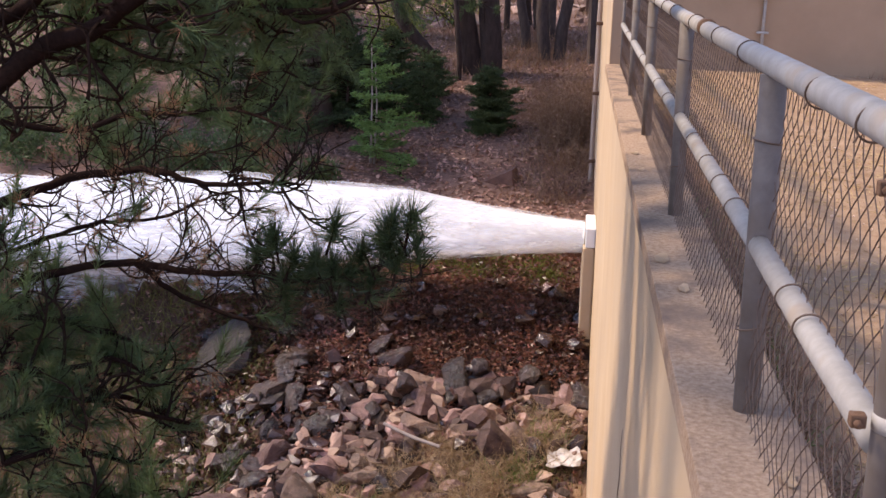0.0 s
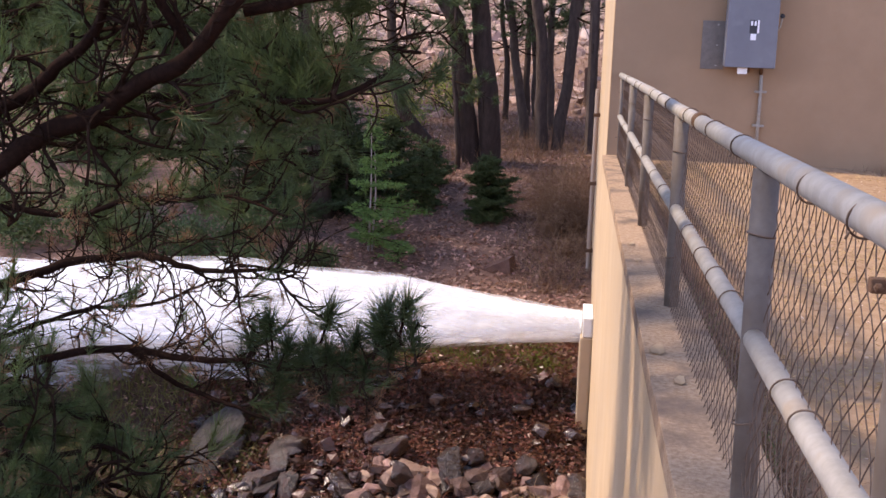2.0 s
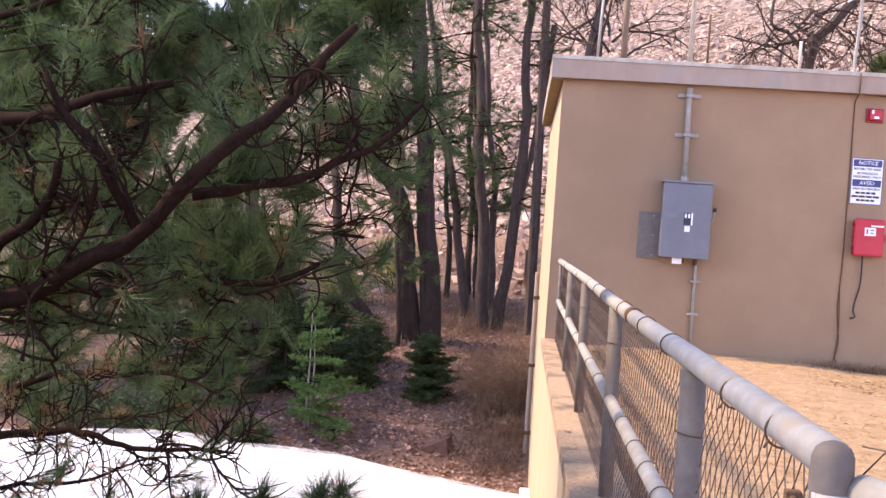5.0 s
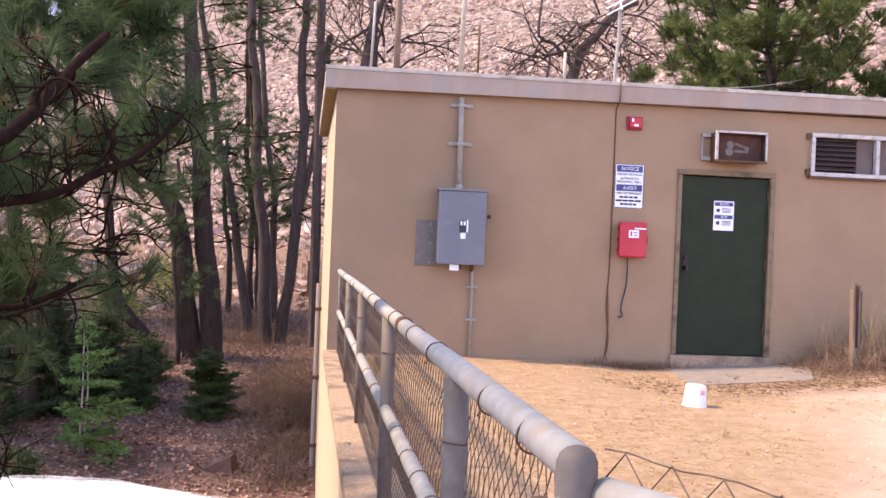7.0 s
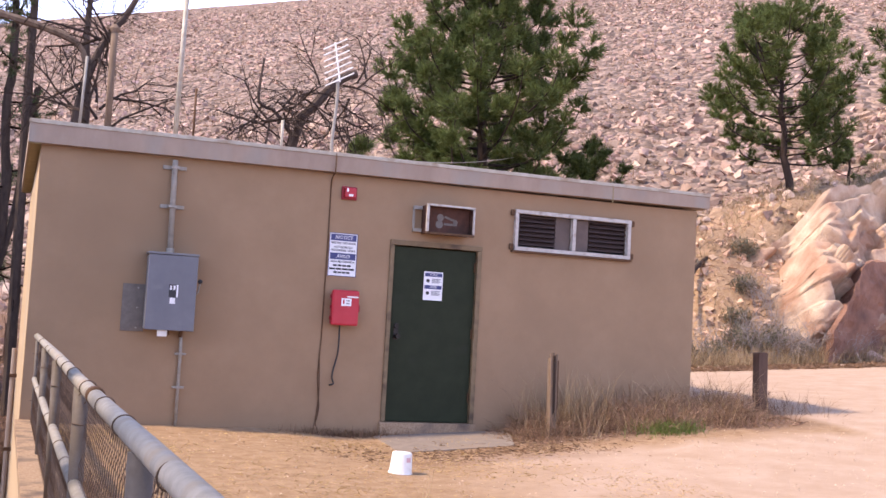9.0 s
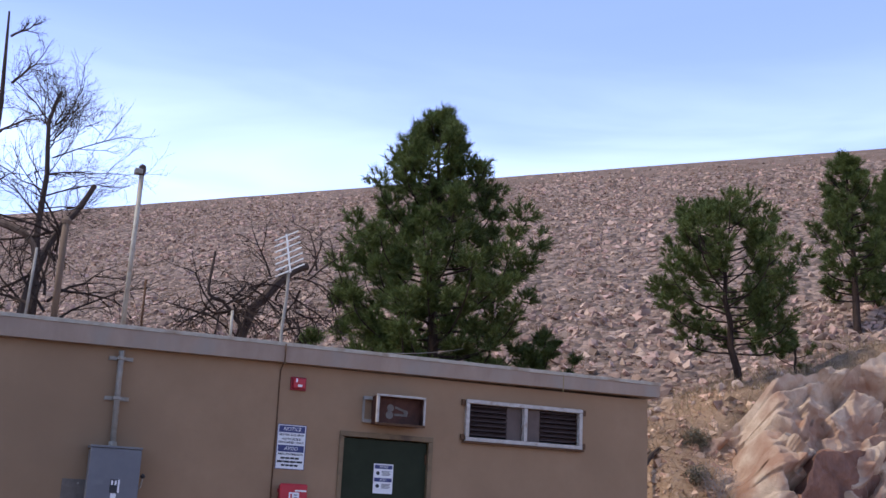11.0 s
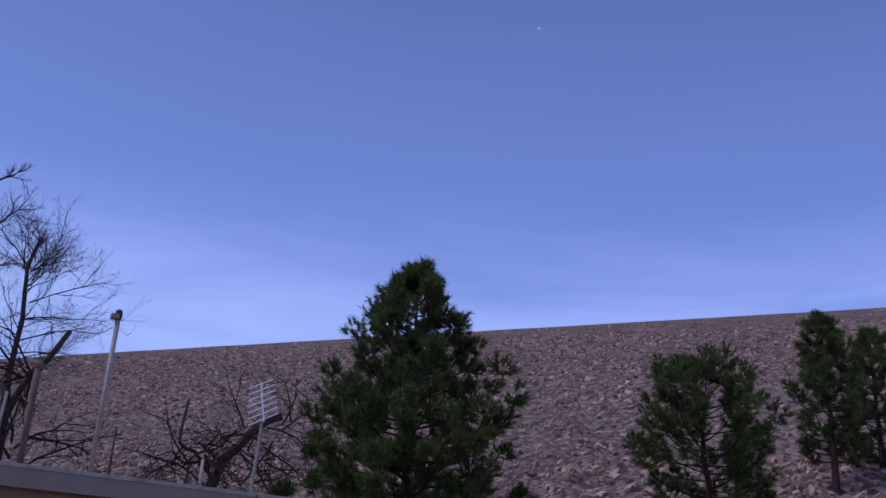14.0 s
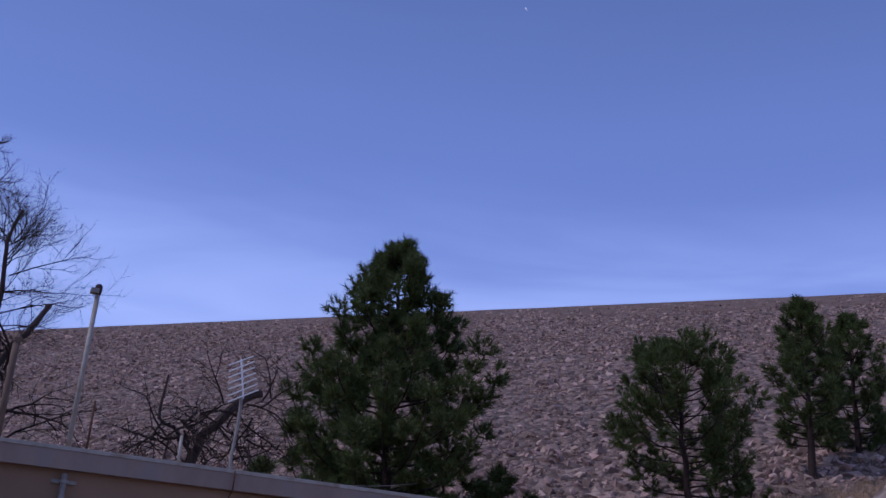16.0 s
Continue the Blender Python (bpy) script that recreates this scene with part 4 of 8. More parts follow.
# ---- fittings on the front wall ----
def lettering(name, words, size, x, y, z, mat, parent, wide=1.0, slant=0.0):
    """Raised lettering that faces the yard, centred at (x, z)."""
    cu = bpy.data.curves.new(name, "FONT")
    cu.body, cu.size, cu.align_x, cu.align_y, cu.extrude, cu.shear, cu.resolution_u = words, size, "CENTER", "CENTER", 0.0006, slant, 2
    t = bpy.data.objects.new(name, cu)
    scene.collection.objects.link(t)
    bpy.context.view_layer.update()
    me = bpy.data.meshes.new_from_object(t.evaluated_get(bpy.context.evaluated_depsgraph_get()))
    bpy.data.objects.remove(t)
    bpy.data.curves.remove(cu)
    me.transform(Matrix.Translation((x, y, z)) @ Matrix.Rotation(radians(90), 4, "X") @ Matrix.Diagonal((wide, 1, 1, 1)))
    me.materials.clear()
    me.materials.append(mat)
    ob = new(name, me)
    ob.parent = parent
    return ob


def notice(name, x0, x1, z0, z1, y, label, category, small):
    s = thing(name, label, category, ((x0 + x1) / 2, y, z0))
    o = np.array([(x0 + x1) / 2, y, z0])

    def p(n, b, mat, lab=""):
        b.v = [q - o for q in b.v]
        return part(n, b, mat, s, lab)
    w, h = x1 - x0, z1 - z0
    p("panel", Buf().box(x0, x1, y - 0.004, y, z0, z1, 0.001), sign_white)
    e = 0.006 if not small else 0.006
    for n, q in enumerate(((x0, x1, z1 - e, z1), (x0, x1, z0, z0 + e), (x0, x0 + e, z0 + e, z1 - e), (x1 - e, x1, z0 + e, z1 - e))):
        p("border", Buf().box(q[0], q[1], y - 0.0065, y - 0.0045, q[2], q[3]), sign_blue if not small else sign_white)
    for zc, words in ((0.895, "NOTICE"), (0.46, "AVISO")):
        hh = 0.075 if not small else 0.065
        p("band", Buf().box(x0 + 0.05 * w, x1 - 0.05 * w, y - 0.0065, y - 0.0045, z0 + (zc - hh) * h, z0 + (zc + hh) * h), sign_blue, "blue heading band")
        lettering("heading", words, 0.12 * h, 0, -0.0075, zc * h, sign_white, s, 0.95 * w / 0.33 if not small else 0.9 * w / 0.30, 0.25)
    if not small:
        for zc, words, k in ((0.765, "RESTRICTED AREA", 0.98), (0.67, "AUTHORIZED", 1.0), (0.595, "PERSONNEL ONLY", 0.98), (0.335, "AREA RESTRINGIDA", 0.92)):
            for dx in (-0.0012, 0.0012):
                lettering("line", words, 0.071 * h, dx, -0.0055 - 0.0003 * (dx > 0), zc * h, sign_black, s, k)
        for zc, ln in ((0.225, 0.66), (0.145, 0.9), (0.065, 0.6)):
            for k in range(4):
                xa = -ln * w / 2 + k * ln * w / 4
                p("text_bar", Buf().box(o[0] + xa, o[0] + xa + ln * w / 4 - 0.008, y - 0.0055, y - 0.0045, z0 + zc * h, z0 + (zc + 0.045) * h), sign_black)
    else:
        for zc in (0.68, 0.25):
            p("pictogram", Buf().tube([(x0 + 0.22 * w, y - 0.0045, z0 + zc * h), (x0 + 0.22 * w, y - 0.006, z0 + zc * h)], 0.022, 10), sign_black)
            for k in range(4):
                p("text_bar", Buf().box(x0 + 0.42 * w, x0 + (0.88 - 0.06 * (k % 2)) * w, y - 0.0055, y - 0.0045, z0 + (zc + 0.055 - 0.042 * k) * h, z0 + (zc + 0.079 - 0.042 * k) * h), grey_box)
    return s


notice("notice_sign", 3.466, 3.796, 1.623, 2.112, FY - 0.004, "white and blue bilingual notice sign on stucco", "sign", False)
notice("door_notice", 4.632, 4.868, 1.42, 1.752, FY + 0.025, "small white and blue notice sticker on the green door", "sign", True)


def rel(at):
    """A maker of parts placed in the world, under a thing that stands at the given place."""
    def make(th, name, b, mat, label="", parent=None, smooth=False):
        b.v = [q - np.array(at) for q in b.v]
        return part(name, b, mat, parent or th, label, smooth)
    return make


def electric_cabinet():
    at = (1.74, FY, 0.9)
    c = thing("electric_cabinet", "grey steel disconnect cabinet with side lever on the wall", "electric box", at)
    p = rel(at)
    y = FY - 0.25
    body = p(c, "body", Buf().box(1.49, 1.98, y + 0.03, FY - 0.01, 0.93, 1.70, 0.006), grey_box)
    p(c, "door", Buf().box(1.48, 1.99, y, y + 0.027, 0.92, 1.71, 0.008), grey_box, "flat grey door")
    p(c, "top_lip", Buf().box(1.475, 1.995, y - 0.012, FY - 0.01, 1.712, 1.735, 0.004), grey_box)
    p(c, "label_black", Buf().box(1.705, 1.78, y - 0.003, y - 0.0005, 1.27, 1.40), sign_black, "black warning label")
    p(c, "label_white", Buf().box(1.783, 1.80, y - 0.003, y - 0.0005, 1.27, 1.40), sign_white)
    p(c, "label_white", Buf().box(1.715, 1.735, y - 0.0045, y - 0.0032, 1.345, 1.39), sign_white)
    p(c, "label_white", Buf().box(1.75, 1.77, y - 0.0045, y - 0.0032, 1.345, 1.39), sign_white)
    p(c, "label_white", Buf().box(1.72, 1.775, y - 0.003, y - 0.0005, 1.20, 1.262), sign_white)
    lever = p(c, "lever", Buf().tube([(1.99, y + 0.12, 1.30), (2.02, y + 0.08, 1.34), (2.03, y + 0.05, 1.43)], 0.009, 8), galv)
    p(c, "lever_ball", Buf().tube([(2.03, y + 0.05, 1.425), (2.03, y + 0.05, 1.432), (2.03, y + 0.05, 1.45), (2.03, y + 0.05, 1.468), (2.03, y + 0.05, 1.475)], [0.005, 0.018, 0.026, 0.018, 0.005], 10), sign_black, "black ball grip", lever, True)
    p(c, "paper_tag", Buf().box(1.62, 1.72, y + 0.04, y + 0.045, 0.855, 0.925, 0, Matrix.Identity(4)), white_paint, "curled paper tag below the box")
    p(c, "cable_gland", Buf().tube([(1.74, FY - 0.12, 0.93), (1.74, FY - 0.12, 0.87)], 0.018, 8), rust)
    p(c, "cable_gland", Buf().tube([(1.88, FY - 0.09, 0.93), (1.885, FY - 0.05, 0.86)], 0.02, 8), rust)


electric_cabinet()
at = (1.37, FY, 0.9)
plate = thing("cover_plate", "weathered grey metal cover plate screwed to the wall", "metal plate", at)
pp = rel(at)
pp(plate, "sheet", Buf().box(1.262, 1.50, FY - 0.012, FY - 0.002, 0.892, 1.39, 0.003), grey_plate)
for z in (1.14, 0.93, 1.35):
    pp(plate, "screw", Buf().tube([(1.42, FY - 0.012, z), (1.42, FY - 0.02, z)], 0.010, 8), galv)


def conduits():
    at = (1.71, FY, 1.74)
    c = thing("conduit", "galvanized conduit rising from the cabinet to the roof", "conduit", at)
    p = rel(at)
    p(c, "pipe", Buf().tube([(1.712, FY - 0.06, 1.735), (1.70, FY - 0.06, 2.60), (1.70, FY - 0.06, 2.735)], 0.03, 12), galv, "", None, True)
    p(c, "fitting", Buf().tube([(1.712, FY - 0.06, 1.735), (1.712, FY - 0.06, 1.79)], 0.042, 12), galv)
    for z in (2.655, 2.235):
        p(c, "bracket", Buf().box(1.58, 1.83, FY - 0.03, FY - 0.002, z - 0.02, z + 0.02, 0.004), galv)
        p(c, "clamp", Buf().box(1.66, 1.745, FY - 0.096, FY - 0.03, z - 0.016, z + 0.016, 0.006), galv)
    at = (1.895, FY, -0.06)
    c = thing("conduit", "thin grey conduit from the cabinet into the ground", "conduit", at)
    p = rel(at)
    p(c, "pipe", Buf().tube([(1.89, FY - 0.04, 0.90), (1.90, FY - 0.03, 0.70), (1.90, FY - 0.03, -0.15)], 0.017, 10), galv, "", None, True)
    for z in (0.674, 0.32):
        p(c, "strap", Buf().box(1.84, 1.96, FY - 0.05, FY - 0.002, z - 0.012, z + 0.012, 0.004), galv)
    at = (3.45, FY, -0.08)
    c = thing("wall_cable", "brown cable run down the stucco wall", "cable", at)
    p = rel(at)
    p(c, "cable", Buf().tube(spline([(3.455, FY - 0.125, 2.99), (3.452, FY - 0.125, 2.77), (3.446, FY - 0.012, 2.70), (3.448, FY - 0.01, 2.2), (3.444, FY - 0.01, 1.5), (3.44, FY - 0.012, 0.9), (3.425, FY - 0.012, 0.5), (3.462, FY - 0.014, 0.15), (3.43, FY - 0.02, -0.02), (3.40, FY - 0.05, -0.09)], 0.2), 0.007, 6), rust, "", None, True)
    p(c, "cable", Buf().tube(spline([(3.43, FY - 0.01, 0.75), (3.455, FY - 0.012, 0.3), (3.43, FY - 0.016, 0.0), (3.45, FY - 0.04, -0.08)], 0.2), 0.005, 6), rust, "", None, True)


conduits()


def call_box():
    at = (3.66, FY, 1.07)
    c = thing("call_box", "red plastic emergency phone box with black cord", "phone box", at)
    p = rel(at)
    y = FY - 0.16
    p(c, "housing", Buf().box(3.52, 3.80, y + 0.04, FY - 0.002, 1.08, 1.45, 0.02), red_dark)
    lid = p(c, "lid", Buf().box(3.503, 3.815, y, y + 0.05, 1.072, 1.468, 0.022), red_plastic, "bright red lid")
    for z in (1.15, 1.27, 1.39):
        p(c, "hinge", Buf().tube([(3.50, y + 0.05, z - 0.02), (3.50, y + 0.05, z + 0.02)], 0.012, 8), red_dark)
    p(c, "label", Buf().box(3.605, 3.72, y - 0.003, y - 0.0006, 1.29, 1.375), sign_white, "white label with a handset sign", lid)
    p(c, "label_mark", Buf().box(3.622, 3.64, y - 0.0045, y - 0.0032, 1.31, 1.36), red_plastic, "", lid)
    for k in range(2):
        p(c, "label_mark", Buf().box(3.66, 3.70, y - 0.0045, y - 0.0032, 1.312 + 0.03 * k, 1.324 + 0.03 * k), grey_box, "", lid)
    p(c, "strip", Buf().box(3.67, 3.80, y - 0.003, y - 0.0006, 1.385, 1.402), white_paint, "", lid)
    p(c, "latch", Buf().box(3.806, 3.826, y + 0.01, y + 0.05, 1.23, 1.31, 0.004), red_dark)
    p(c, "cord", Buf().tube(spline([(3.63, FY - 0.06, 1.08), (3.635, FY - 0.05, 0.85), (3.63, FY - 0.03, 0.72), (3.60, FY - 0.03, 0.60), (3.585, FY - 0.03, 0.48), (3.61, FY - 0.03, 0.42), (3.56, FY - 0.02, 0.40)], 0.05), 0.009, 6), sign_black, "black hanging cord", None, True)
    at = (3.655, FY, 2.5)
    c = thing("alarm_strobe", "small red fire alarm strobe under the eave", "alarm", at)
    p = rel(at)
    p(c, "backplate", Buf().box(3.57, 3.75, FY - 0.03, FY - 0.002, 2.495, 2.645, 0.008), red_dark)
    p(c, "lens", Buf().box(3.592, 3.728, FY - 0.075, FY - 0.031, 2.515, 2.628, 0.016), red_plastic)
    p(c, "mark", Buf().box(3.615, 3.635, FY - 0.078, FY - 0.0755, 2.58, 2.62), sign_white)
    p(c, "mark", Buf().box(3.64, 3.69, FY - 0.078, FY - 0.0755, 2.53, 2.555), sign_white)


call_box()


def wall_lamp():
    at = (4.85, FY, 2.17)
    c = thing("sign_box", "brown metal box sign with pale frame above the door", "light box", at)
    p = rel(at)
    y = FY - 0.24
    shell = Buf().box(4.545, 5.115, FY - 0.034, FY - 0.022, 2.185, 2.505)
    for q in ((4.545, 4.557, 2.185, 2.505), (5.103, 5.115, 2.185, 2.505), (4.5575, 5.1025, 2.185, 2.197), (4.5575, 5.1025, 2.493, 2.505)):
        shell.box(q[0], q[1], y + 0.03, FY - 0.0345, q[2], q[3])
    p(c, "case", shell, brown_panel, "open-fronted rusty case")
    p(c, "front_panel", Buf().box(4.558, 5.102, y + 0.12, y + 0.132, 2.198, 2.492), brown_panel, "dark rust-brown panel set back in the case")
    p(c, "frame_rail", Buf().box(4.53, 5.13, y - 0.002, y + 0.028, 2.497, 2.52, 0.004), frame_white)
    p(c, "frame_rail", Buf().box(4.53, 5.13, y - 0.002, y + 0.028, 2.172, 2.198, 0.004), rust)
    p(c, "frame_stile", Buf().box(4.53, 4.562, y - 0.001, y + 0.028, 2.20, 2.495, 0.004), frame_white)
    p(c, "frame_stile", Buf().box(5.11, 5.13, y - 0.001, y + 0.028, 2.20, 2.495, 0.004), frame_white)
    # worn pale emblem, plain shapes
    w = y + 0.12
    p(c, "emblem", Buf().tube([(4.74, w - 0.001, 2.38), (4.74, w - 0.006, 2.38)], 0.042, 14).tube([(4.73, w - 0.001, 2.30), (4.73, w - 0.005, 2.30)], 0.046, 14).box(4.79, 4.93, w - 0.005, w - 0.001, 2.36, 2.385, 0, Matrix.Translation((4.86, w, 2.37)) @ Matrix.Rotation(0.3, 4, "Y") @ Matrix.Translation((-4.86, -w, -2.37))).box(4.79, 4.95, w - 0.005, w - 0.001, 2.295, 2.32).tube([(4.93, w - 0.001, 2.34), (4.93, w - 0.005, 2.34)], 0.028, 10), grey_plate, "worn pale painted emblem")
    p(c, "hook", Buf().box(4.44, 4.545, FY - 0.05, FY - 0.003, 2.46, 2.50, 0.004), galv)
    p(c, "hook", Buf().box(4.44, 4.545, FY - 0.05, FY - 0.003, 2.20, 2.24, 0.004), galv)
    p(c, "strap", Buf().box(4.44, 4.465, FY - 0.02, FY - 0.003, 2.22, 2.48, 0.002), galv)


wall_lamp()


def roof_gear():
    zt = 2.99

    def mast(name, label, cat, x, y, z1, r, mat, dx=0.0, extra=None):
        at = (x, y, zt)
        c = thing(name, label, cat, at)
        p = rel(at)
        p(c, "pole", Buf().tube([(x, y, zt - 0.01), (x + dx, y, z1)], r, 10), mat, "", None, True)
        p(c, "flange", Buf().tube([(x, y, zt), (x, y, zt + 0.02)], r * 2, 12), galv)
        return c, p
    c, p = mast("mast", "tall pale tan steel mast with a small head on the roof", "mast", 1.725, 12.55, 4.80, 0.028, mast_paint, 0.02)
    p(c, "head", Buf().tube([(1.745, 12.55, 4.79), (1.745, 12.55, 4.84), (1.745, 12.55, 4.90), (1.745, 12.55, 4.92)], [0.03, 0.042, 0.04, 0.02], 12), louver_mat, "dark cap")
    p(c, "head_arm", Buf().box(1.66, 1.75, 12.5, 12.6, 4.80, 4.86, 0.01), galv)
    c, p = mast("mast", "brown wooden pole with a cap on the roof", "mast", 1.02, 12.8, 4.18, 0.038, old_wood, 0.0)
    p(c, "cap", Buf().tube([(1.02, 12.8, 4.17), (1.02, 12.8, 4.21), (1.02, 12.8, 4.26)], [0.05, 0.062, 0.02], 7).tube([(0.93, 12.8, 4.22), (1.12, 12.82, 4.19)], [0.02, 0.014], 6), old_wood)
    p(c, "base_box", Buf().box(0.90, 1.16, 12.7, 12.95, zt, zt + 0.10, 0.01), galv, "grey junction box at the foot")
    mast("mast", "thin grey rod on the roof", "rod", 0.72, 12.75, 3.85, 0.016, galv, 0.03)
    mast("mast", "thin dark rod on the roof", "rod", 1.97, 12.9, 3.68, 0.013, rust, 0.0)
    mast("vent_pipe", "short white vent pipe on the roof", "pipe", 2.95, 12.7, 3.40, 0.017, mast_paint, 0.0)
    # yagi antenna on its bent mast
    at = (3.62, 12.9, zt)
    c = thing("antenna", "white yagi antenna on a thin roof mast", "antenna", at)
    p = rel(at)
    p(c, "mast_pole", Buf().tube(spline([(3.62, 12.9, zt - 0.01), (3.60, 12.9, zt + 0.25), (3.63, 12.9, zt + 0.7), (3.63, 12.9, 4.05)], 0.1), 0.02, 8), galv, "", None, True)
    bm0, bm1 = Vector((3.64, 12.85, 3.97)), Vector((3.58, 12.95, 4.46))
    p(c, "boom", Buf().tube([bm0, bm1], 0.012, 8), white_paint)
    way = Vector((0.86, 0.0, 0.5)).normalized()
    for k in range(7):
        q = bm0.lerp(bm1, 0.06 + k * 0.15)
        p(c, "element", Buf().tube([q - way * (0.20 - 0.006 * k), q + way * (0.20 - 0.006 * k)], 0.010, 6), white_paint)
    # overhead wire
    solo("overhead_wire", Buf().tube(spline([(3.45, 12.1, 3.0), (6.0, 16, 3.62), (9.0, 21, 4.55), (14, 30, 6.3)], 1.0), 0.006, 5), galv, "thin slack wire from the roof to the slope", "wire")


roof_gear()


# ---- yard ----
def yard_things():
    zz = lambda x, y: float(land(x, y))
    plan = ((4.05, 11.02), (5.36, 11.10), (5.75, 12.1), (4.08, 12.1))
    top = [(x, y, zz(x, y) + 0.008) for x, y in plan]
    lip = [(x + (0.012 if x > 4.8 else -0.012), y - 0.012 * (y < 11), z - 0.015) for x, y, z in top]
    b = Buf().add(lip + top + [(x, y, z - 0.15) for x, y, z in lip], [[4, 5, 6, 7]] + [[i, (i + 1) % 4, 4 + (i + 1) % 4, 4 + i] for i in range(4)] + [[8 + i, 8 + (i + 1) % 4, (i + 1) % 4, i] for i in range(4)])
    solo("door_slab", b, slab_mat, "worn concrete slab in front of the door", "slab")
    z = zz(3.53, 9.57)
    at = (3.53, 9.57, z)
    c = thing("bucket", "upturned white plastic bucket with red print on dirt", "bucket", at)
    p = rel(at)
    lean = Vector((0.012, 0, 0.195))
    ctr = Vector((3.53, 9.57, z - 0.005))
    p(c, "body", Buf().tube([ctr, ctr + lean * 0.06, ctr + lean * 0.9, ctr + lean * 0.97, ctr + lean], [0.106, 0.104, 0.09, 0.086, 0.072], 22), white_paint, "", None, True)
    p(c, "rim", Buf().tube([ctr + lean * 0.01, ctr + lean * 0.09], [0.112, 0.110], 22), white_paint)
    arc = [math.atan2(-9.57, -3.53) + 0.5 + 0.07 * i for i in range(8)]
    v = [(ctr.x + 0.006 + 0.0985 * math.cos(a), ctr.y + 0.0985 * math.sin(a), z + 0.105) for a in arc] + [(ctr.x + 0.008 + 0.0945 * math.cos(a), ctr.y + 0.0945 * math.sin(a), z + 0.145) for a in arc]
    p(c, "print", Buf().add(v, [[i, i + 1, i + 9, i + 8] for i in range(7)]), faded_print, "faded pink print")
    # posts
    for x, y, h, w, mat, lab in ((6.05, 11.6, 0.88, 0.09, old_wood, "split weathered grey wood post in dry grass"), (9.44, 12.3, 1.02, 0.14, brown_wood, "square brown wood post beside the drive")):
        z = zz(x, y)
        at = (x, y, z)
        c = thing("post", lab, "post", at)
        p = rel(at)
        top = h if h > 1 else h
        p(c, "post_body", Buf().box(x - w / 2, x + w / 2, y - w / 2, y + w / 2, z - 0.2, top - (0.05 if h < 1 else 0), 0.012, Matrix.Translation((x, y, z)) @ Matrix.Rotation(radians(-1.5), 4, "Y") @ Matrix.Translation((-x, -y, -z))), mat)
        if h < 1:
            for dx, dy, lo, hi, mm in ((-0.030, -0.044, 0.1, 0.02, old_wood), (-0.004, -0.050, 0.25, -0.015, bark), (0.020, -0.046, 0.15, 0.0, old_wood), (0.036, -0.040, 0.3, -0.07, rust), (-0.02, 0.01, 0.6, -0.02, old_wood), (0.015, 0.02, 0.6, 0.015, old_wood)):
                p(c, "splinter", Buf().box(x + dx - 0.011, x + dx + 0.011, y + dy - 0.008, y + dy + 0.010, z + lo, top + hi, 0.004, Matrix.Translation((x, y, z)) @ Matrix.Rotation(radians(-1.5 + 20 * dx), 4, "Y") @ Matrix.Translation((-x, -y, -z))), mm)
    # far dark post by the path
    z = zz(0.55, 30)
    solo("post", Buf().box(0.15, 0.42, 30, 30.2, z - 0.2, 0.62, 0.02), brown_wood, "dark wooden gate post at the path's end", "post")
    # two dead leaves on the coping
    for x, y, s in ((0.352, 4.14, 0.032), (0.40, 3.75, 0.022), (0.37, 5.98, 0.02), (0.36, 6.5, 0.02), (0.50, 2.3, 0.018), (0.47, 2.05, 0.018)):
        k = 8
        v = [(x + s * 1.2 * math.cos(6.283 * i / k) * (0.6 + 0.4 * ((i * 7) % 3) / 2), y + s * 2.2 * math.sin(6.283 * i / k), CZ + 0.003 + 0.003 * ((i * 5) % 3)) for i in range(k)] + [(x, y, CZ + 0.004)]
        v2 = [(a, c2, d + 0.002) for a, c2, d in v]
        f = [[i, (i + 1) % k, k] for i in range(k)] + [[k + 1 + (i + 1) % k, k + 1 + i, 2 * k + 1] for i in range(k)]
        solo("dead_leaf", Buf().add(v + v2, f), dry_grass, "curled pale dead leaf on the coping", "leaf", "leaves on the coping")


yard_things()


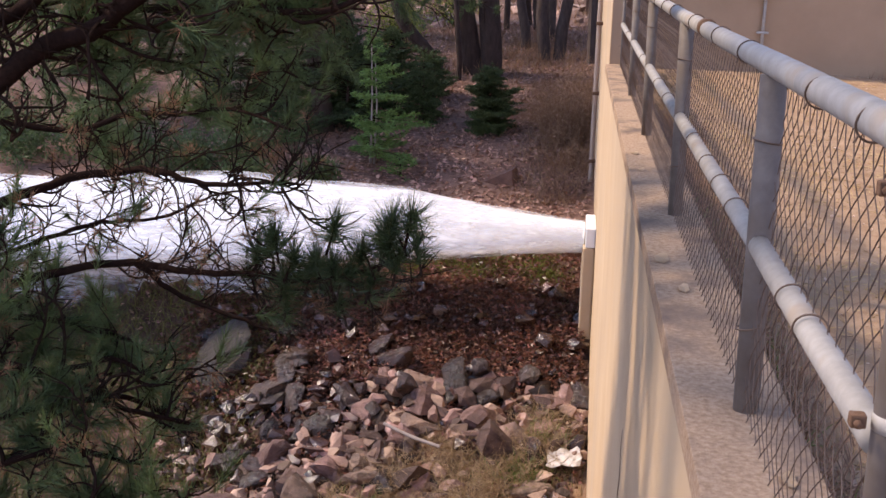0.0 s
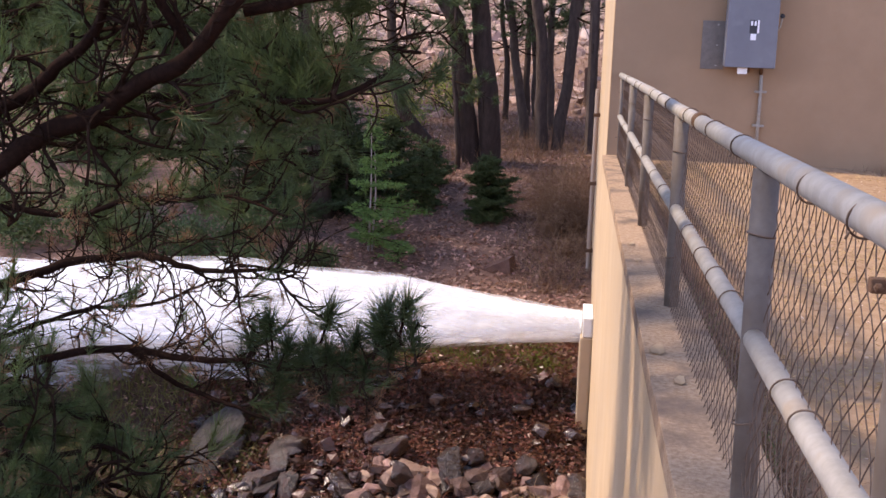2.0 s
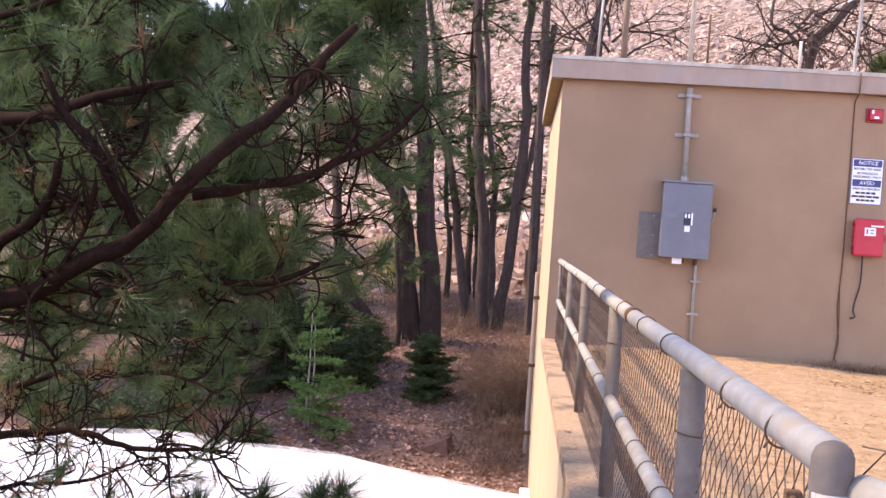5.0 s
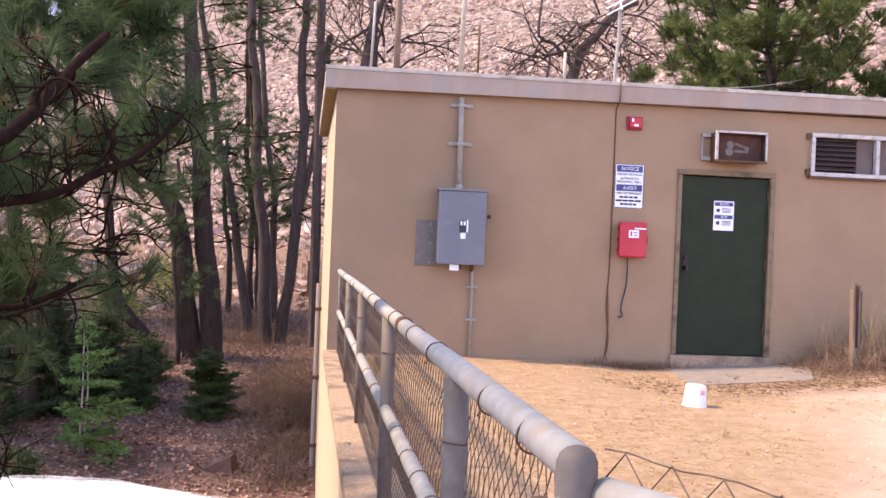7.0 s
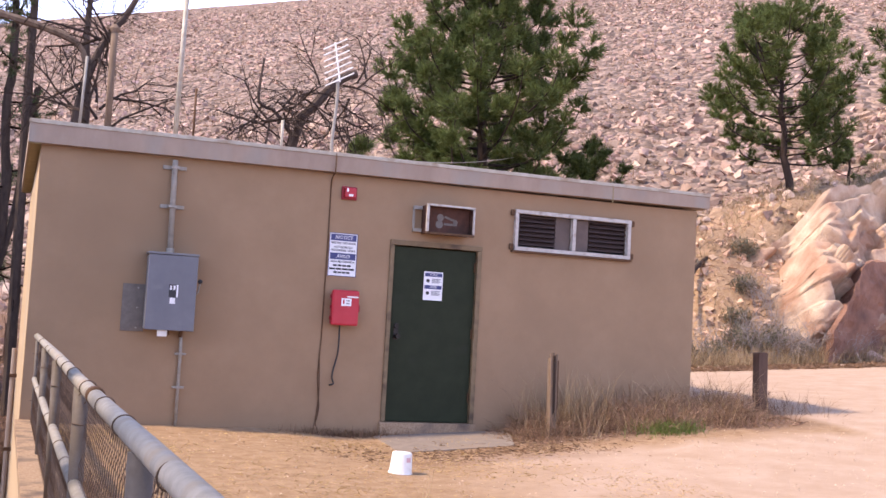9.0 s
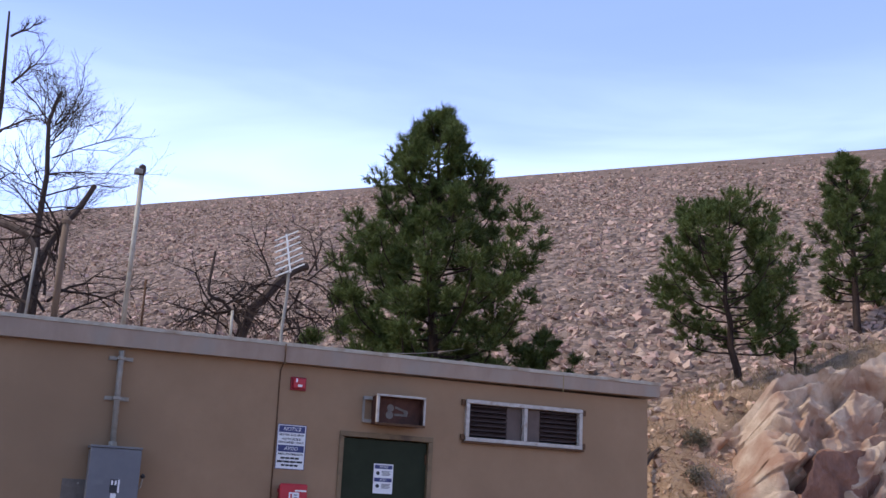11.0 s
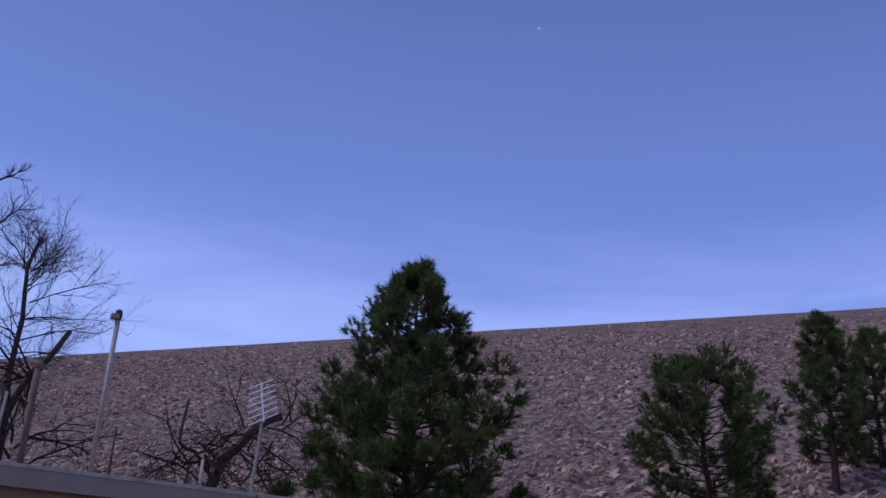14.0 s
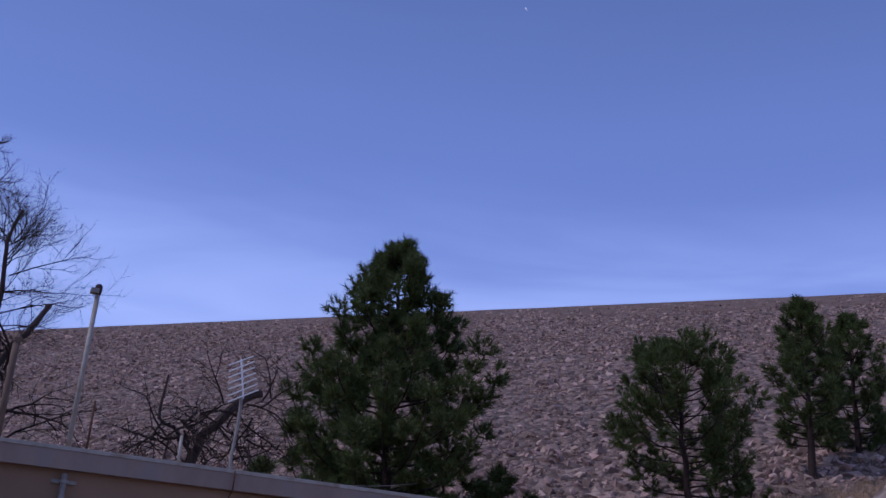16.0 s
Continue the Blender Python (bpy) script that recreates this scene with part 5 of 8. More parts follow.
# ---- stones ----
def scatter_stones():
    """Tumbled stones of the stream bed under the jet, each an object, over smaller joined ones."""
    bed = thing("stream_stones", "tumbled reddish angular stones in the stream bed, some wet", "stones", (-2, 11, -3.8))
    dry = [rock_mesh("rock", 100 + k, rock_red, r) for k, r in enumerate((0.55, 0.7, 0.8, 0.6, 0.75, 0.5, 0.65, 0.9))]
    wet = [rock_mesh("rock", 200 + k, rock_wet, r) for k, r in enumerate((0.55, 0.7, 0.8, 0.6))]
    r = np.random.default_rng(5)
    spots = []
    # a few that stand out
    for x, y, s in ((-2.45, 10.8, 0.50), (-2.0, 10.95, 0.34), (-1.62, 11.25, 0.48), (-1.0, 11.2, 0.36), (-0.75, 10.9, 0.42), (-1.35, 10.75, 0.30), (-0.55, 10.35, 0.34), (-0.15, 11.3, 0.46), (-0.25, 10.5, 0.36), (-1.2, 11.3, 0.3), (-0.9, 11.6, 0.32), (-0.35, 11.6, 0.38), (-2.0, 10.3, 0.28), (-3.0, 10.2, 0.3), (-1.2, 9.9, 0.36), (0.0, 10.0, 0.34), (-2.4, 9.7, 0.5), (-0.5, 9.8, 0.3)):
        spots.append((x, y, s))
    while len(spots) < 300:
        x, y = r.uniform(-3.7, 0.22), 9.5 + 2.35 * r.random()
        if (y < 10.5 and x > -1.6 and r.random() < 0.6) or (y > 11.5 and r.random() < 0.5):
            continue
        spots.append((x, y, 0.08 + 0.44 * r.random() ** 3.2))

    def damp(x, y, u):
        return (np.hypot((x + 3.2) * 0.75, y - 11.15) < 0.6 + 0.5 * u) | (y > 11.15 + 0.45 * u) | (u < 0.10)
    for x, y, s in spots:
        me = wet[r.integers(4)] if damp(x, y, r.random()) else dry[r.integers(8)]
        ob = new("rock", me)
        ob.parent = bed
        z = float(land(x, y)) + s * r.uniform(-0.02, 0.24)
        ob.matrix_basis = Matrix.Translation(Vector((x, y, z)) - bed.location) @ Euler(r.uniform(-0.9, 0.9, 3) + [0, 0, r.uniform(0, 6.3)]).to_matrix().to_4x4() @ Matrix.Diagonal((s * r.uniform(0.9, 1.5), s, s * r.uniform(0.7, 1.1), 1))
    # the big slanting wet slab
    slab = new("rock", rock_mesh("rock", 77, wet_slab, 0.5, 18))
    slab.parent = bed
    slab["label"] = "large dark wet slab"
    slab.matrix_basis = Matrix.Translation(Vector((-3.95, 11.75, -3.62)) - bed.location) @ Euler((0.25, -0.85, 0.5)).to_matrix().to_4x4() @ Matrix.Diagonal((1.5, 1.0, 0.5, 1))
    # the rest, joined
    n = 6500
    x, y = 0.28 - 4.6 * r.random(n) ** 1.15, r.uniform(8.9, 12.9, n)
    s = 0.025 + 0.24 * r.random(n) ** 4.5
    keep = ~((y < 10.55 + 0.2 * wobble(x, y, 2)) & (x > -1.7) & (r.random(n) < 0.65)) & ~((y > 11.45 + 0.25 * wobble(x * 2, y, 1)) & (r.random(n) < 0.78))
    x, y, s = x[keep], y[keep], s[keep]
    w = damp(x, y, r.random(len(x)))
    for m, mat, name in ((~w, pebble, "stone_bed"), (w, pebble_wet, "wet_stone_bed")):
        b = stones(x[m], y[m], land(x[m], y[m]) + s[m] * 0.35, s[m], r, WORN)
        b.v = [q - np.array(bed.location) for q in b.v]
        part(name, b, mat, bed)["kind"] = "stuff"


def cubes(x, y, z, s, r, flat=0.7):
    """Many angular stones: knocked-about boxes."""
    n = len(x)
    c = np.array([[a, b, d] for a in (-1, 1) for b in (-1, 1) for d in (-1, 1)], float)
    v = c[None] * r.uniform(0.28, 0.62, (n, 8, 3)) * [1, 0.85, flat]
    a = r.uniform(0, 6.283, n)
    tilt = r.normal(0, 0.35, (n, 2))
    ca, sa = np.cos(a)[:, None], np.sin(a)[:, None]
    vx, vy, vz = v[..., 0], v[..., 1], v[..., 2]
    vz = vz + vx * tilt[:, :1] + vy * tilt[:, 1:]
    v = np.stack([vx * ca - vy * sa, vx * sa + vy * ca, vz], -1) * s[:, None, None] + np.stack([x, y, z], -1)[:, None]
    q = np.array([[0, 1, 3, 2], [4, 6, 7, 5], [0, 4, 5, 1], [2, 3, 7, 6], [0, 2, 6, 4], [1, 5, 7, 3]])
    b = Buf()
    b.v, b.n = [v.reshape(-1, 3)], n * 8
    b.f = (q[None] + np.arange(n)[:, None, None] * 8).reshape(-1, 4).tolist()
    return b


scatter_stones()


def dam_riprap():
    """Stones of the dam's face: u runs along the crest, d up the slope."""
    dam = tagged(thing("dam_face", "steep riprap face of an earth dam, reddish grey stones", "dam", (20, 40, 10)), kind="structure")
    r = np.random.default_rng(11)
    U = np.array([0.705, -0.709])
    N = np.array(DAM_N)

    def lay(n, u0, u1, d0, d1, s0, s1, power=2.0):
        u, d = r.uniform(u0, u1, n), r.uniform(d0, d1, n)
        p = u[:, None] * U + d[:, None] * N
        s = s0 + (s1 - s0) * r.random(n) ** power
        keep = (p[:, 1] > 16) & (land(p[:, 0], p[:, 1]) < EYE_Z + (d - 27) * 0.5 + 0.3)
        thin = wobble(p[:, 0] * 0.11, p[:, 1] * 0.11) + 0.5 * wobble(p[:, 0] * 0.33, p[:, 1] * 0.33)
        keep &= (thin < 0.2) | (r.random(n) < 0.45) | (s0 < 0.13)
        p, s = p[keep], s[keep]
        return p[:, 0], p[:, 1], land(p[:, 0], p[:, 1]) + s * 0.08, s

    def stuff(name, args, mat=dam_rock):
        b = stones(*lay(*args), r)
        b.v = [q - [20, 40, 10] for q in b.v]
        ob = part(name, b, mat, dam)
        ob["kind"] = "stuff"
    stuff("riprap_lower", (19000, -50, 20, 26.5, 45, 0.12, 0.70, 3.5))
    stuff("riprap_middle", (15000, -72, 20, 44, 66, 0.16, 0.58, 3.0))
    stuff("riprap_upper", (13000, -78, 20, 64, 82.2, 0.2, 0.46, 2.5))
    n = 3600
    x, y = r.uniform(-22, 3, n), 26.5 + 17 * r.random(n)
    s = 0.08 + 0.5 * r.random(n) ** 3.5
    keep = wobble(x * 0.4, y * 0.4) + r.normal(0, 0.4, n) > -0.1
    x, y, s = x[keep], y[keep], s[keep]
    b = stones(x, y, land(x, y) + s * 0.1, s, r)
    b.v = [q - [20, 40, 10] for q in b.v]
    part("toe_stones", b, dam_rock, dam)["kind"] = "stuff"
    stuff("riprap_far", (3000, -150, -62, 27, 81, 0.3, 0.9))
    # straight earth edge of the crest
    d = 27 + 2 * CREST
    sec = ((d - 5.0, CREST - 2.5 - 0.15), (d - 4.6, CREST - 2.3 + 0.02), (d - 0.15, CREST - 0.02), (d + 0.2, CREST + 0.10), (d + 3.0, CREST + 0.12), (d + 3.2, CREST - 0.5))
    us = np.arange(-170, 42, 4.0)
    v = [(*(u * U + e * N), EYE_Z + h + 0.015 * math.sin(0.9 * u)) for u in us for e, h in sec]
    f = [[6 * i + j, 6 * i + 6 + j, 6 * i + 7 + j, 6 * i + 1 + j] for i in range(len(us) - 1) for j in range(5)]
    part("crest", Buf().add(np.array(v) - [20, 40, 10], f), crest_soil, dam, "bare brown earth edge of the crest")
    # dry grass tufts between the stones
    n = 22000
    x, y, z, s = lay(n, -80, 24, 28, 80.5, 0.10, 0.36)
    patch = (wobble(x * 0.13, y * 0.13, 1.0) + 0.5 * wobble(x * 0.4, y * 0.4) + r.normal(0, 0.25, len(x))) > -0.1
    x, y, z, s = x[patch], y[patch], z[patch], s[patch]
    base = np.repeat(np.stack([x, y, z - 0.05], -1), 5, 0) + r.normal(0, 0.16, (len(x) * 5, 3)) * [1, 1, 0.1]
    way = unit(r.normal(0, 0.8, base.shape) + [0, 0, 1])
    b = Buf().tris(blades(base, way, np.repeat(s, 5) * 1.2, 0.035) - np.array([20, 40, 10]))
    ob = part("dry_grass", b, red_grass, dam)
    ob["kind"] = "stuff"
    # pale larger stones at the toe, single
    big = [rock_mesh("boulder", 300 + k, boulder_mat, f) for k, f in enumerate((0.6, 0.75, 0.7, 0.65))]
    x, y, z, s = lay(190, -32, 14, 27, 37, 0.35, 1.0, 2.0)
    for q in zip(x, y, z, s):
        ob = new("boulder", big[r.integers(4)])
        ob.parent = dam
        ob.matrix_basis = Matrix.Translation(Vector(q[:3]) - dam.location) @ Euler(r.uniform(-0.6, 0.6, 3) + [0, 0, r.uniform(0, 6.3)]).to_matrix().to_4x4() @ Matrix.Diagonal((q[3], q[3], q[3], 1))


dam_riprap()


def bare_limbs(buf, p, d, length, rad, depth, r, spread=0.55, up=0.15):
    """Forking bare twigs."""
    n = 4
    pts = [Vector(p)]
    for k in range(n):
        d = (Vector(d) + Vector(r.normal(0, 0.16, 3)) + Vector((0, 0, up * 0.2))).normalized()
        pts.append(pts[-1] + d * length / n)
    buf.tube(pts, [rad * (1 - 0.5 * k / n) for k in range(n + 1)], 5 if rad > 0.02 else 3, False)
    if depth:
        for k in range(1, n + 1):
            for _ in range(1 if k < n else 2):
                e = (d + Vector(r.normal(0, spread, 3)) + Vector((0, 0, up))).normalized()
                bare_limbs(buf, pts[k], e, length * r.uniform(0.5, 0.75), rad * 0.5, depth - 1, r, spread, up)


def outcrop():
    """The rocky cutting beyond the drive."""
    o = thing("rock_outcrop", "pale tan and rust sandstone outcrop in the road cutting", "rock outcrop", (17.5, 21, 0.8))
    r = np.random.default_rng(21)

    # one fractured face: tilted slabs that lean back, with an upright dark block low down
    q = np.random.default_rng(77)

    def slabs(cell, deep, tilt):
        """Blocks of the face: each site carries a tilted plane."""
        n = int(60 / cell ** 2)
        s = np.stack([q.uniform(15, 28, n), q.uniform(-0.5, 8, n)], 1)
        return s, q.uniform(-deep, deep, n), q.normal(0, tilt, (n, 2))
    sets = [slabs(1.3, 0.24, 0.26), slabs(0.55, 0.08, 0.34), slabs(0.3, 0.03, 0.25)]
    nu, nv = 290, 150
    x, g = np.meshgrid(np.linspace(15.2, 27.4, nu + 1), np.linspace(0, 1, nv + 1))
    z1 = land(x, np.full_like(x, 23.2)) + 0.3
    z = 0.2 + (z1 - 0.2) * g
    lean = 19.7 + 3.4 * g ** 0.95
    y = lean - (0.35 + 1.5 * g ** 0.8) * smooth((x - 15.9) / 0.9)
    fine = np.array([0.06 * noise.noise(Vector(c) * 2.3) + 0.05 * noise.noise(Vector(c) * 6.1) for c in np.stack([x, y, z], -1).reshape(-1, 3)]).reshape(x.shape)
    warp = np.array([noise.noise(Vector(c) * 0.9) for c in np.stack([x, y, z], -1).reshape(-1, 3)]).reshape(x.shape)
    a, b = x + 0.35 * z + 0.15 * warp, z - 0.25 * x + 4.2 - 0.12 * warp
    push = fine
    for (s, hh, tt), cell in zip(sets, (1.3, 0.6, 0.3)):
        da, db = a[..., None] - s[:, 0], b[..., None] - s[:, 1]
        d = (0.7 * da) ** 2 + (1.3 * db) ** 2
        w = np.exp(-(d - d.min(-1, keepdims=True)) / (0.014 * cell ** 2))
        push = push + (w * (hh + da * tt[:, 0] + db * tt[:, 1])).sum(-1) / w.sum(-1)
        two = np.sqrt(np.partition(d, 1, -1)[..., :2])
        push = push - 0.10 * cell * np.exp(-((two[..., 1] - two[..., 0]) / (0.035 + 0.02 * cell)) ** 2) * (0.4 + 0.6 * smooth(warp * 3 + 0.5))
    push = push * (0.25 + 0.75 * smooth((1 - g) / 0.12))
    hide = 1 - smooth((x - 16.1 - 2.2 * np.clip(g - 0.35, 0, 1) + 0.5 * warp) / 0.5)
    v = np.stack([x - 0.1 * push, y - 0.7 * push + 0.9 * hide, z + 0.45 * push - 0.8 * hide], -1).reshape(-1, 3) - np.array(o.location)
    f = [[j * (nu + 1) + i, j * (nu + 1) + i + 1, (j + 1) * (nu + 1) + i + 1, (j + 1) * (nu + 1) + i] for j in range(nv) for i in range(nu)]
    bm = bmesh.new()
    rim = ((16.36, 0.2), (16.5, 1.03), (16.62, 1.46), (17.02, 2.12), (17.17, 1.98), (17.28, 2.56), (17.58, 2.93), (18.14, 3.06), (19.2, 3.3), (20.6, 3.4), (20.8, 0.2))
    near = [bm.verts.new((c, 19.5 + 0.3 * (c - 16.85) - 0.06 * e, e)) for c, e in rim]
    deep = [bm.verts.new((c + 0.3, 20.3 + 0.3 * (c - 16.85) - 0.06 * e, e + 0.05)) for c, e in rim]
    bm.faces.new(near)
    for m in range(len(rim) - 1):
        bm.faces.new((near[m + 1], near[m], deep[m], deep[m + 1]))
    bmesh.ops.triangulate(bm, faces=bm.faces[:])
    for _ in range(5):
        bmesh.ops.subdivide_edges(bm, edges=[e for e in bm.edges if e.calc_length() > 0.14], cuts=1)
        bmesh.ops.triangulate(bm, faces=bm.faces[:])
    for c in bm.verts:
        c.co += noise.noise_vector(c.co * 1.1) * 0.16 + noise.noise_vector(c.co * 3.2) * 0.06 + noise.noise_vector(c.co * 9.0) * 0.03
        c.co -= o.location
    me = bpy.data.meshes.new("block")
    bm.to_mesh(me)
    bm.free()
    me.materials.append(rust_rock)
    block = new("block", me)
    block.parent = o
    block["label"] = "upright rust-red block, darkened by shade put into its colour"
    part("rock_face", Buf().add(v, f), outcrop_mat, o, "fractured pale and rust-red rock face", True)
    n = 9000
    x = 11.5 + 7.0 * r.random(n) ** 1.2
    y = 20.0 + 7.0 * r.random(n) ** 1.5
    s = 0.04 + 0.40 * r.random(n) ** 5.5
    z = land(x, y)
    b = stones(x, y, z - s * 0.16, s, r)
    b.v = [q - [17.5, 21, 0.8] for q in b.v]
    ob = part("talus", b, talus_mat, o, "loose orange rubble")
    ob["kind"] = "stuff"
    big = [rock_mesh("boulder", 400 + k, boulder_mat, f) for k, f in enumerate((0.6, 0.75, 0.7))]
    for k in range(110):
        x, y = r.uniform(11.0, 22), 23.4 + r.random() * 6
        s = 0.15 + 0.5 * r.random() ** 2.4
        q = new("boulder", big[k % 3])
        q.parent = o
        q.matrix_basis = Matrix.Translation(Vector((x, y, float(land(x, y)) + 0.15 * s)) - o.location) @ Euler(r.uniform(-0.5, 0.5, 3) + [0, 0, r.uniform(0, 6.3)]).to_matrix().to_4x4() @ Matrix.Diagonal((s, s, s, 1))
    # grey brush at the foot
    for x, y, k in ((15.2, 20.2, 20), (15.8, 20.0, 26), (16.5, 19.9, 24), (14.4, 20.6, 16), (17.6, 19.8, 14), (19.5, 19.8, 12), (16.0, 21.0, 14), (13.6, 20.4, 14)):
        t = thing("bare_shrub", "grey leafless brush at the foot of the cutting", "shrub", (x, y, float(land(x, y))), "brush along the cutting")
        b = Buf()
        for _ in range(k):
            bare_limbs(b, (r.normal(0, 0.15), r.normal(0, 0.15), 0), Vector((r.normal(0, 0.6), r.normal(0, 0.5), 1)).normalized(), r.uniform(0.3, 0.75), 0.010, 2, r, 0.6, 0.0)
        part("twig_mass", b, grey_twig, t)["kind"] = "stuff"
    # low sage and dead stems on the rubble slope
    for x, y, w in ((15.0, 20.5, 0.5), (15.5, 20.2, 0.55), (15.9, 20.35, 0.5), (15.3, 21.0, 0.4), (14.3, 20.3, 0.4), (13.7, 20.5, 0.35), (16.2, 20.0, 0.35), (15.9, 21.6, 0.35), (16.4, 22.3, 0.4)):
        t = thing("sage_bush", "low grey-green sagebrush on the rubble slope", "shrub", (x, y, float(land(x, y))), "sage on the slope")
        b = Buf()
        for _ in range(16):
            bare_limbs(b, (r.normal(0, 0.12), r.normal(0, 0.1), 0), Vector((r.normal(0, 0.7), r.normal(0, 0.5), 1)).normalized(), w * r.uniform(0.5, 1.0), 0.010, 1, r, 0.6, 0.0)
        part("twig_mass", b, brush_twig, t)["kind"] = "stuff"
        n = 900
        q = unit(r.normal(size=(n, 3))) * r.uniform(0.25, 1, (n, 1)) * [w, w * 0.8, w * 0.75] + [0, 0, w * 0.5]
        part("foliage", Buf().tris(blades(q, unit(r.normal(size=(n, 3)) + [0, 0, 0.6]), 0.09, 0.022)), sage_leaf, t)["kind"] = "stuff"
    n = 3500
    x, y = 11.6 + 5.0 * r.random(n), 19.75 + 3.6 * r.random(n) ** 1.7
    q = np.stack([x, y, land(x, y) + 0.01], -1)
    solo("dead_stems", Buf().tris(stalks(q, unit(r.normal(size=(n, 3)) * [1, 1, 0.5] + [0, 0, 0.3]), r.uniform(0.08, 0.38, n), 0.014, 0.6)), brown_grass, "dead brown stems matted over the rubble", "grass", kind="stuff")
    n = 5000
    x, y = 11.0 + 9.0 * r.random(n), 18.3 + np.abs(r.normal(0, 0.7, n))
    q = np.stack([x, y, land(x, y) + 0.012], -1)
    solo("leaf_litter", Buf().tris(stalks(q, unit(r.normal(size=(n, 3)) * [1, 1, 0.25]), r.uniform(0.05, 0.16, n), 0.03, 0.4)), red_grass, "brown leaves drifted along the far edge of the drive", "leaves", kind="stuff")
    # fallen dark limb on the slope
    solo("fallen_branch", Buf().tube(spline([(14.2, 21.6, 2.1), (15.0, 22.2, 2.85), (15.7, 22.6, 3.2), (16.2, 22.8, 3.55)], 0.3), 0.06, 6), bark, "dark dead limb lying on the rubble slope", "branch")


outcrop()
solo("boulder", Buf().add([(-1.36, 16.2, -2.5), (-0.80, 16.1, -2.45), (-0.74, 16.6, -2.4), (-1.3, 16.7, -2.4), (-1.33, 16.22, -2.22), (-0.86, 16.12, -1.98), (-0.80, 16.55, -2.0), (-1.25, 16.6, -2.15)], [[0, 1, 5, 4], [1, 2, 6, 5], [2, 3, 7, 6], [3, 0, 4, 7], [4, 5, 6, 7], [3, 2, 1, 0]]), bark_stone, "flat dark red stone lying on the leafy bank", "rock")


# ---- loose cover ----
def cover():
    r = np.random.default_rng(31)
    # fallen leaves on the bank
    n = 26000
    x, y = r.uniform(-7, 0.3, n), 11.6 + r.random(n) ** 1.3 * 16
    keep = (r.random(n) < np.where(y < 12.8, 0.35, 1))
    x, y = x[keep], y[keep]
    n = len(x)
    c = np.stack([x, y, land(x, y) + r.uniform(0.005, 0.03, n)], -1)
    a = unit(r.normal(size=(n, 3)) * [1, 1, 0.35])
    b = unit(np.cross(a, unit(r.normal(size=(n, 3)) * 0.5 + [0, 0, 1])))
    s = r.uniform(0.02, 0.05, (n, 1))
    t = np.concatenate([np.stack([c - a * s, c + b * s * 0.6, c + a * s], 1), np.stack([c - a * s, c + a * s, c - b * s * 0.6 + [0, 0, 0.008]], 1)])
    solo("leaf_litter", Buf().tris(t), leaf_litter, "brown fallen leaves covering the stream bank", "leaves", kind="stuff")
    # leaf mix on and round the stones
    n = 27000
    x, y = r.uniform(-4.5, 0.25, n), np.where(r.random(n) < 0.4, 11.3 + 1.7 * r.random(n), 13.8 - 4.0 * r.random(n) ** 1.5)
    c = np.stack([x, y, land(x, y) + r.uniform(0.01, 0.12, n)], -1)
    solo("leaf_litter", Buf().tris(blades(c, unit(r.normal(size=(n, 3)) * [1, 1, 0.4]), 0.055, 0.03)), red_leaf, "wet red-brown leaves among the stream stones", "leaves", kind="stuff")

    def grass(name, pts, length, width, mat, label, lean=0.35, kind="stuff"):
        pts = np.asarray(pts)
        way = unit(r.normal(0, lean, pts.shape) + [0, 0, 1])
        return solo(name, Buf().tris(blades(pts, way, length, width)), mat, label, "grass", kind=kind)

    def on(x, y, up=-0.01):
        return np.stack([x, y, land(x, y) + up], -1)
    # dry clumps along the front wall, right of the door
    def bent(name, pts, length, width, mat, label, lean=0.35, bend=0.5):
        way = unit(r.normal(0, lean, pts.shape) + [0, 0, 1])
        return solo(name, Buf().tris(stalks(pts, way, length, width, bend)), mat, label, "grass", kind="stuff")
    n = 12000
    mid = 5.55 + 3.4 * r.random(70)
    fore = FY - 0.05 - np.abs(r.normal(0, 0.42, 70))
    tall = 0.45 + 0.55 * r.random(70)
    k = r.integers(0, 70, n)
    x, y = mid[k] + r.normal(0, 0.13, n), np.minimum(fore[k] + r.normal(0, 0.12, n), FY - 0.02)
    h = (0.08 + 0.78 * r.random(n) ** 1.8) * tall[k] * np.where(x < 5.9, 0.6, 1)
    bent("dry_grass", on(x, y), h, 0.007, brown_grass, "tangled dry straw grass against the stucco wall", 0.65, 0.9)
    n = 480
    x = np.where(r.random(n) < 0.55, 6.35 + r.normal(0, 0.22, n), 5.7 + 3.1 * r.random(n))
    y = FY - 0.1 - np.abs(r.normal(0, 0.4, n))
    bent("tall_grass", on(x, y), 0.40 + 0.6 * r.random(n) ** 1.5, 0.006, dry_grass, "tall pale seed stalks standing in the straw", 0.22, 0.5)
    n = 2600
    x, y = 5.4 + 4.0 * r.random(n), FY - 0.1 - 1.0 * r.random(n) ** 1.3
    c = on(x, y, 0.01)
    solo("leaf_litter", Buf().tris(stalks(c, unit(r.normal(size=(n, 3)) * [1, 1, 0.25]), r.uniform(0.04, 0.14, n), 0.012, 0.5)), brown_grass, "matted dead stems and leaves under the straw", "leaves", kind="stuff")
    n = 1500
    x, y = 5.0 + r.normal(0, 0.9, n), 10.85 + r.normal(0, 0.24, n)
    solo("leaf_litter", Buf().tris(stalks(on(x, y, 0.005), unit(r.normal(size=(n, 3)) * [1, 1, 0.15]), r.uniform(0.03, 0.10, n), 0.010, 0.5)), red_grass, "reddish dead stems drifted along the slab", "leaves", kind="stuff")
    n = 1600
    x, y = 9.0 + r.normal(0, 0.6, n), 12.6 + r.normal(0, 0.5, n)
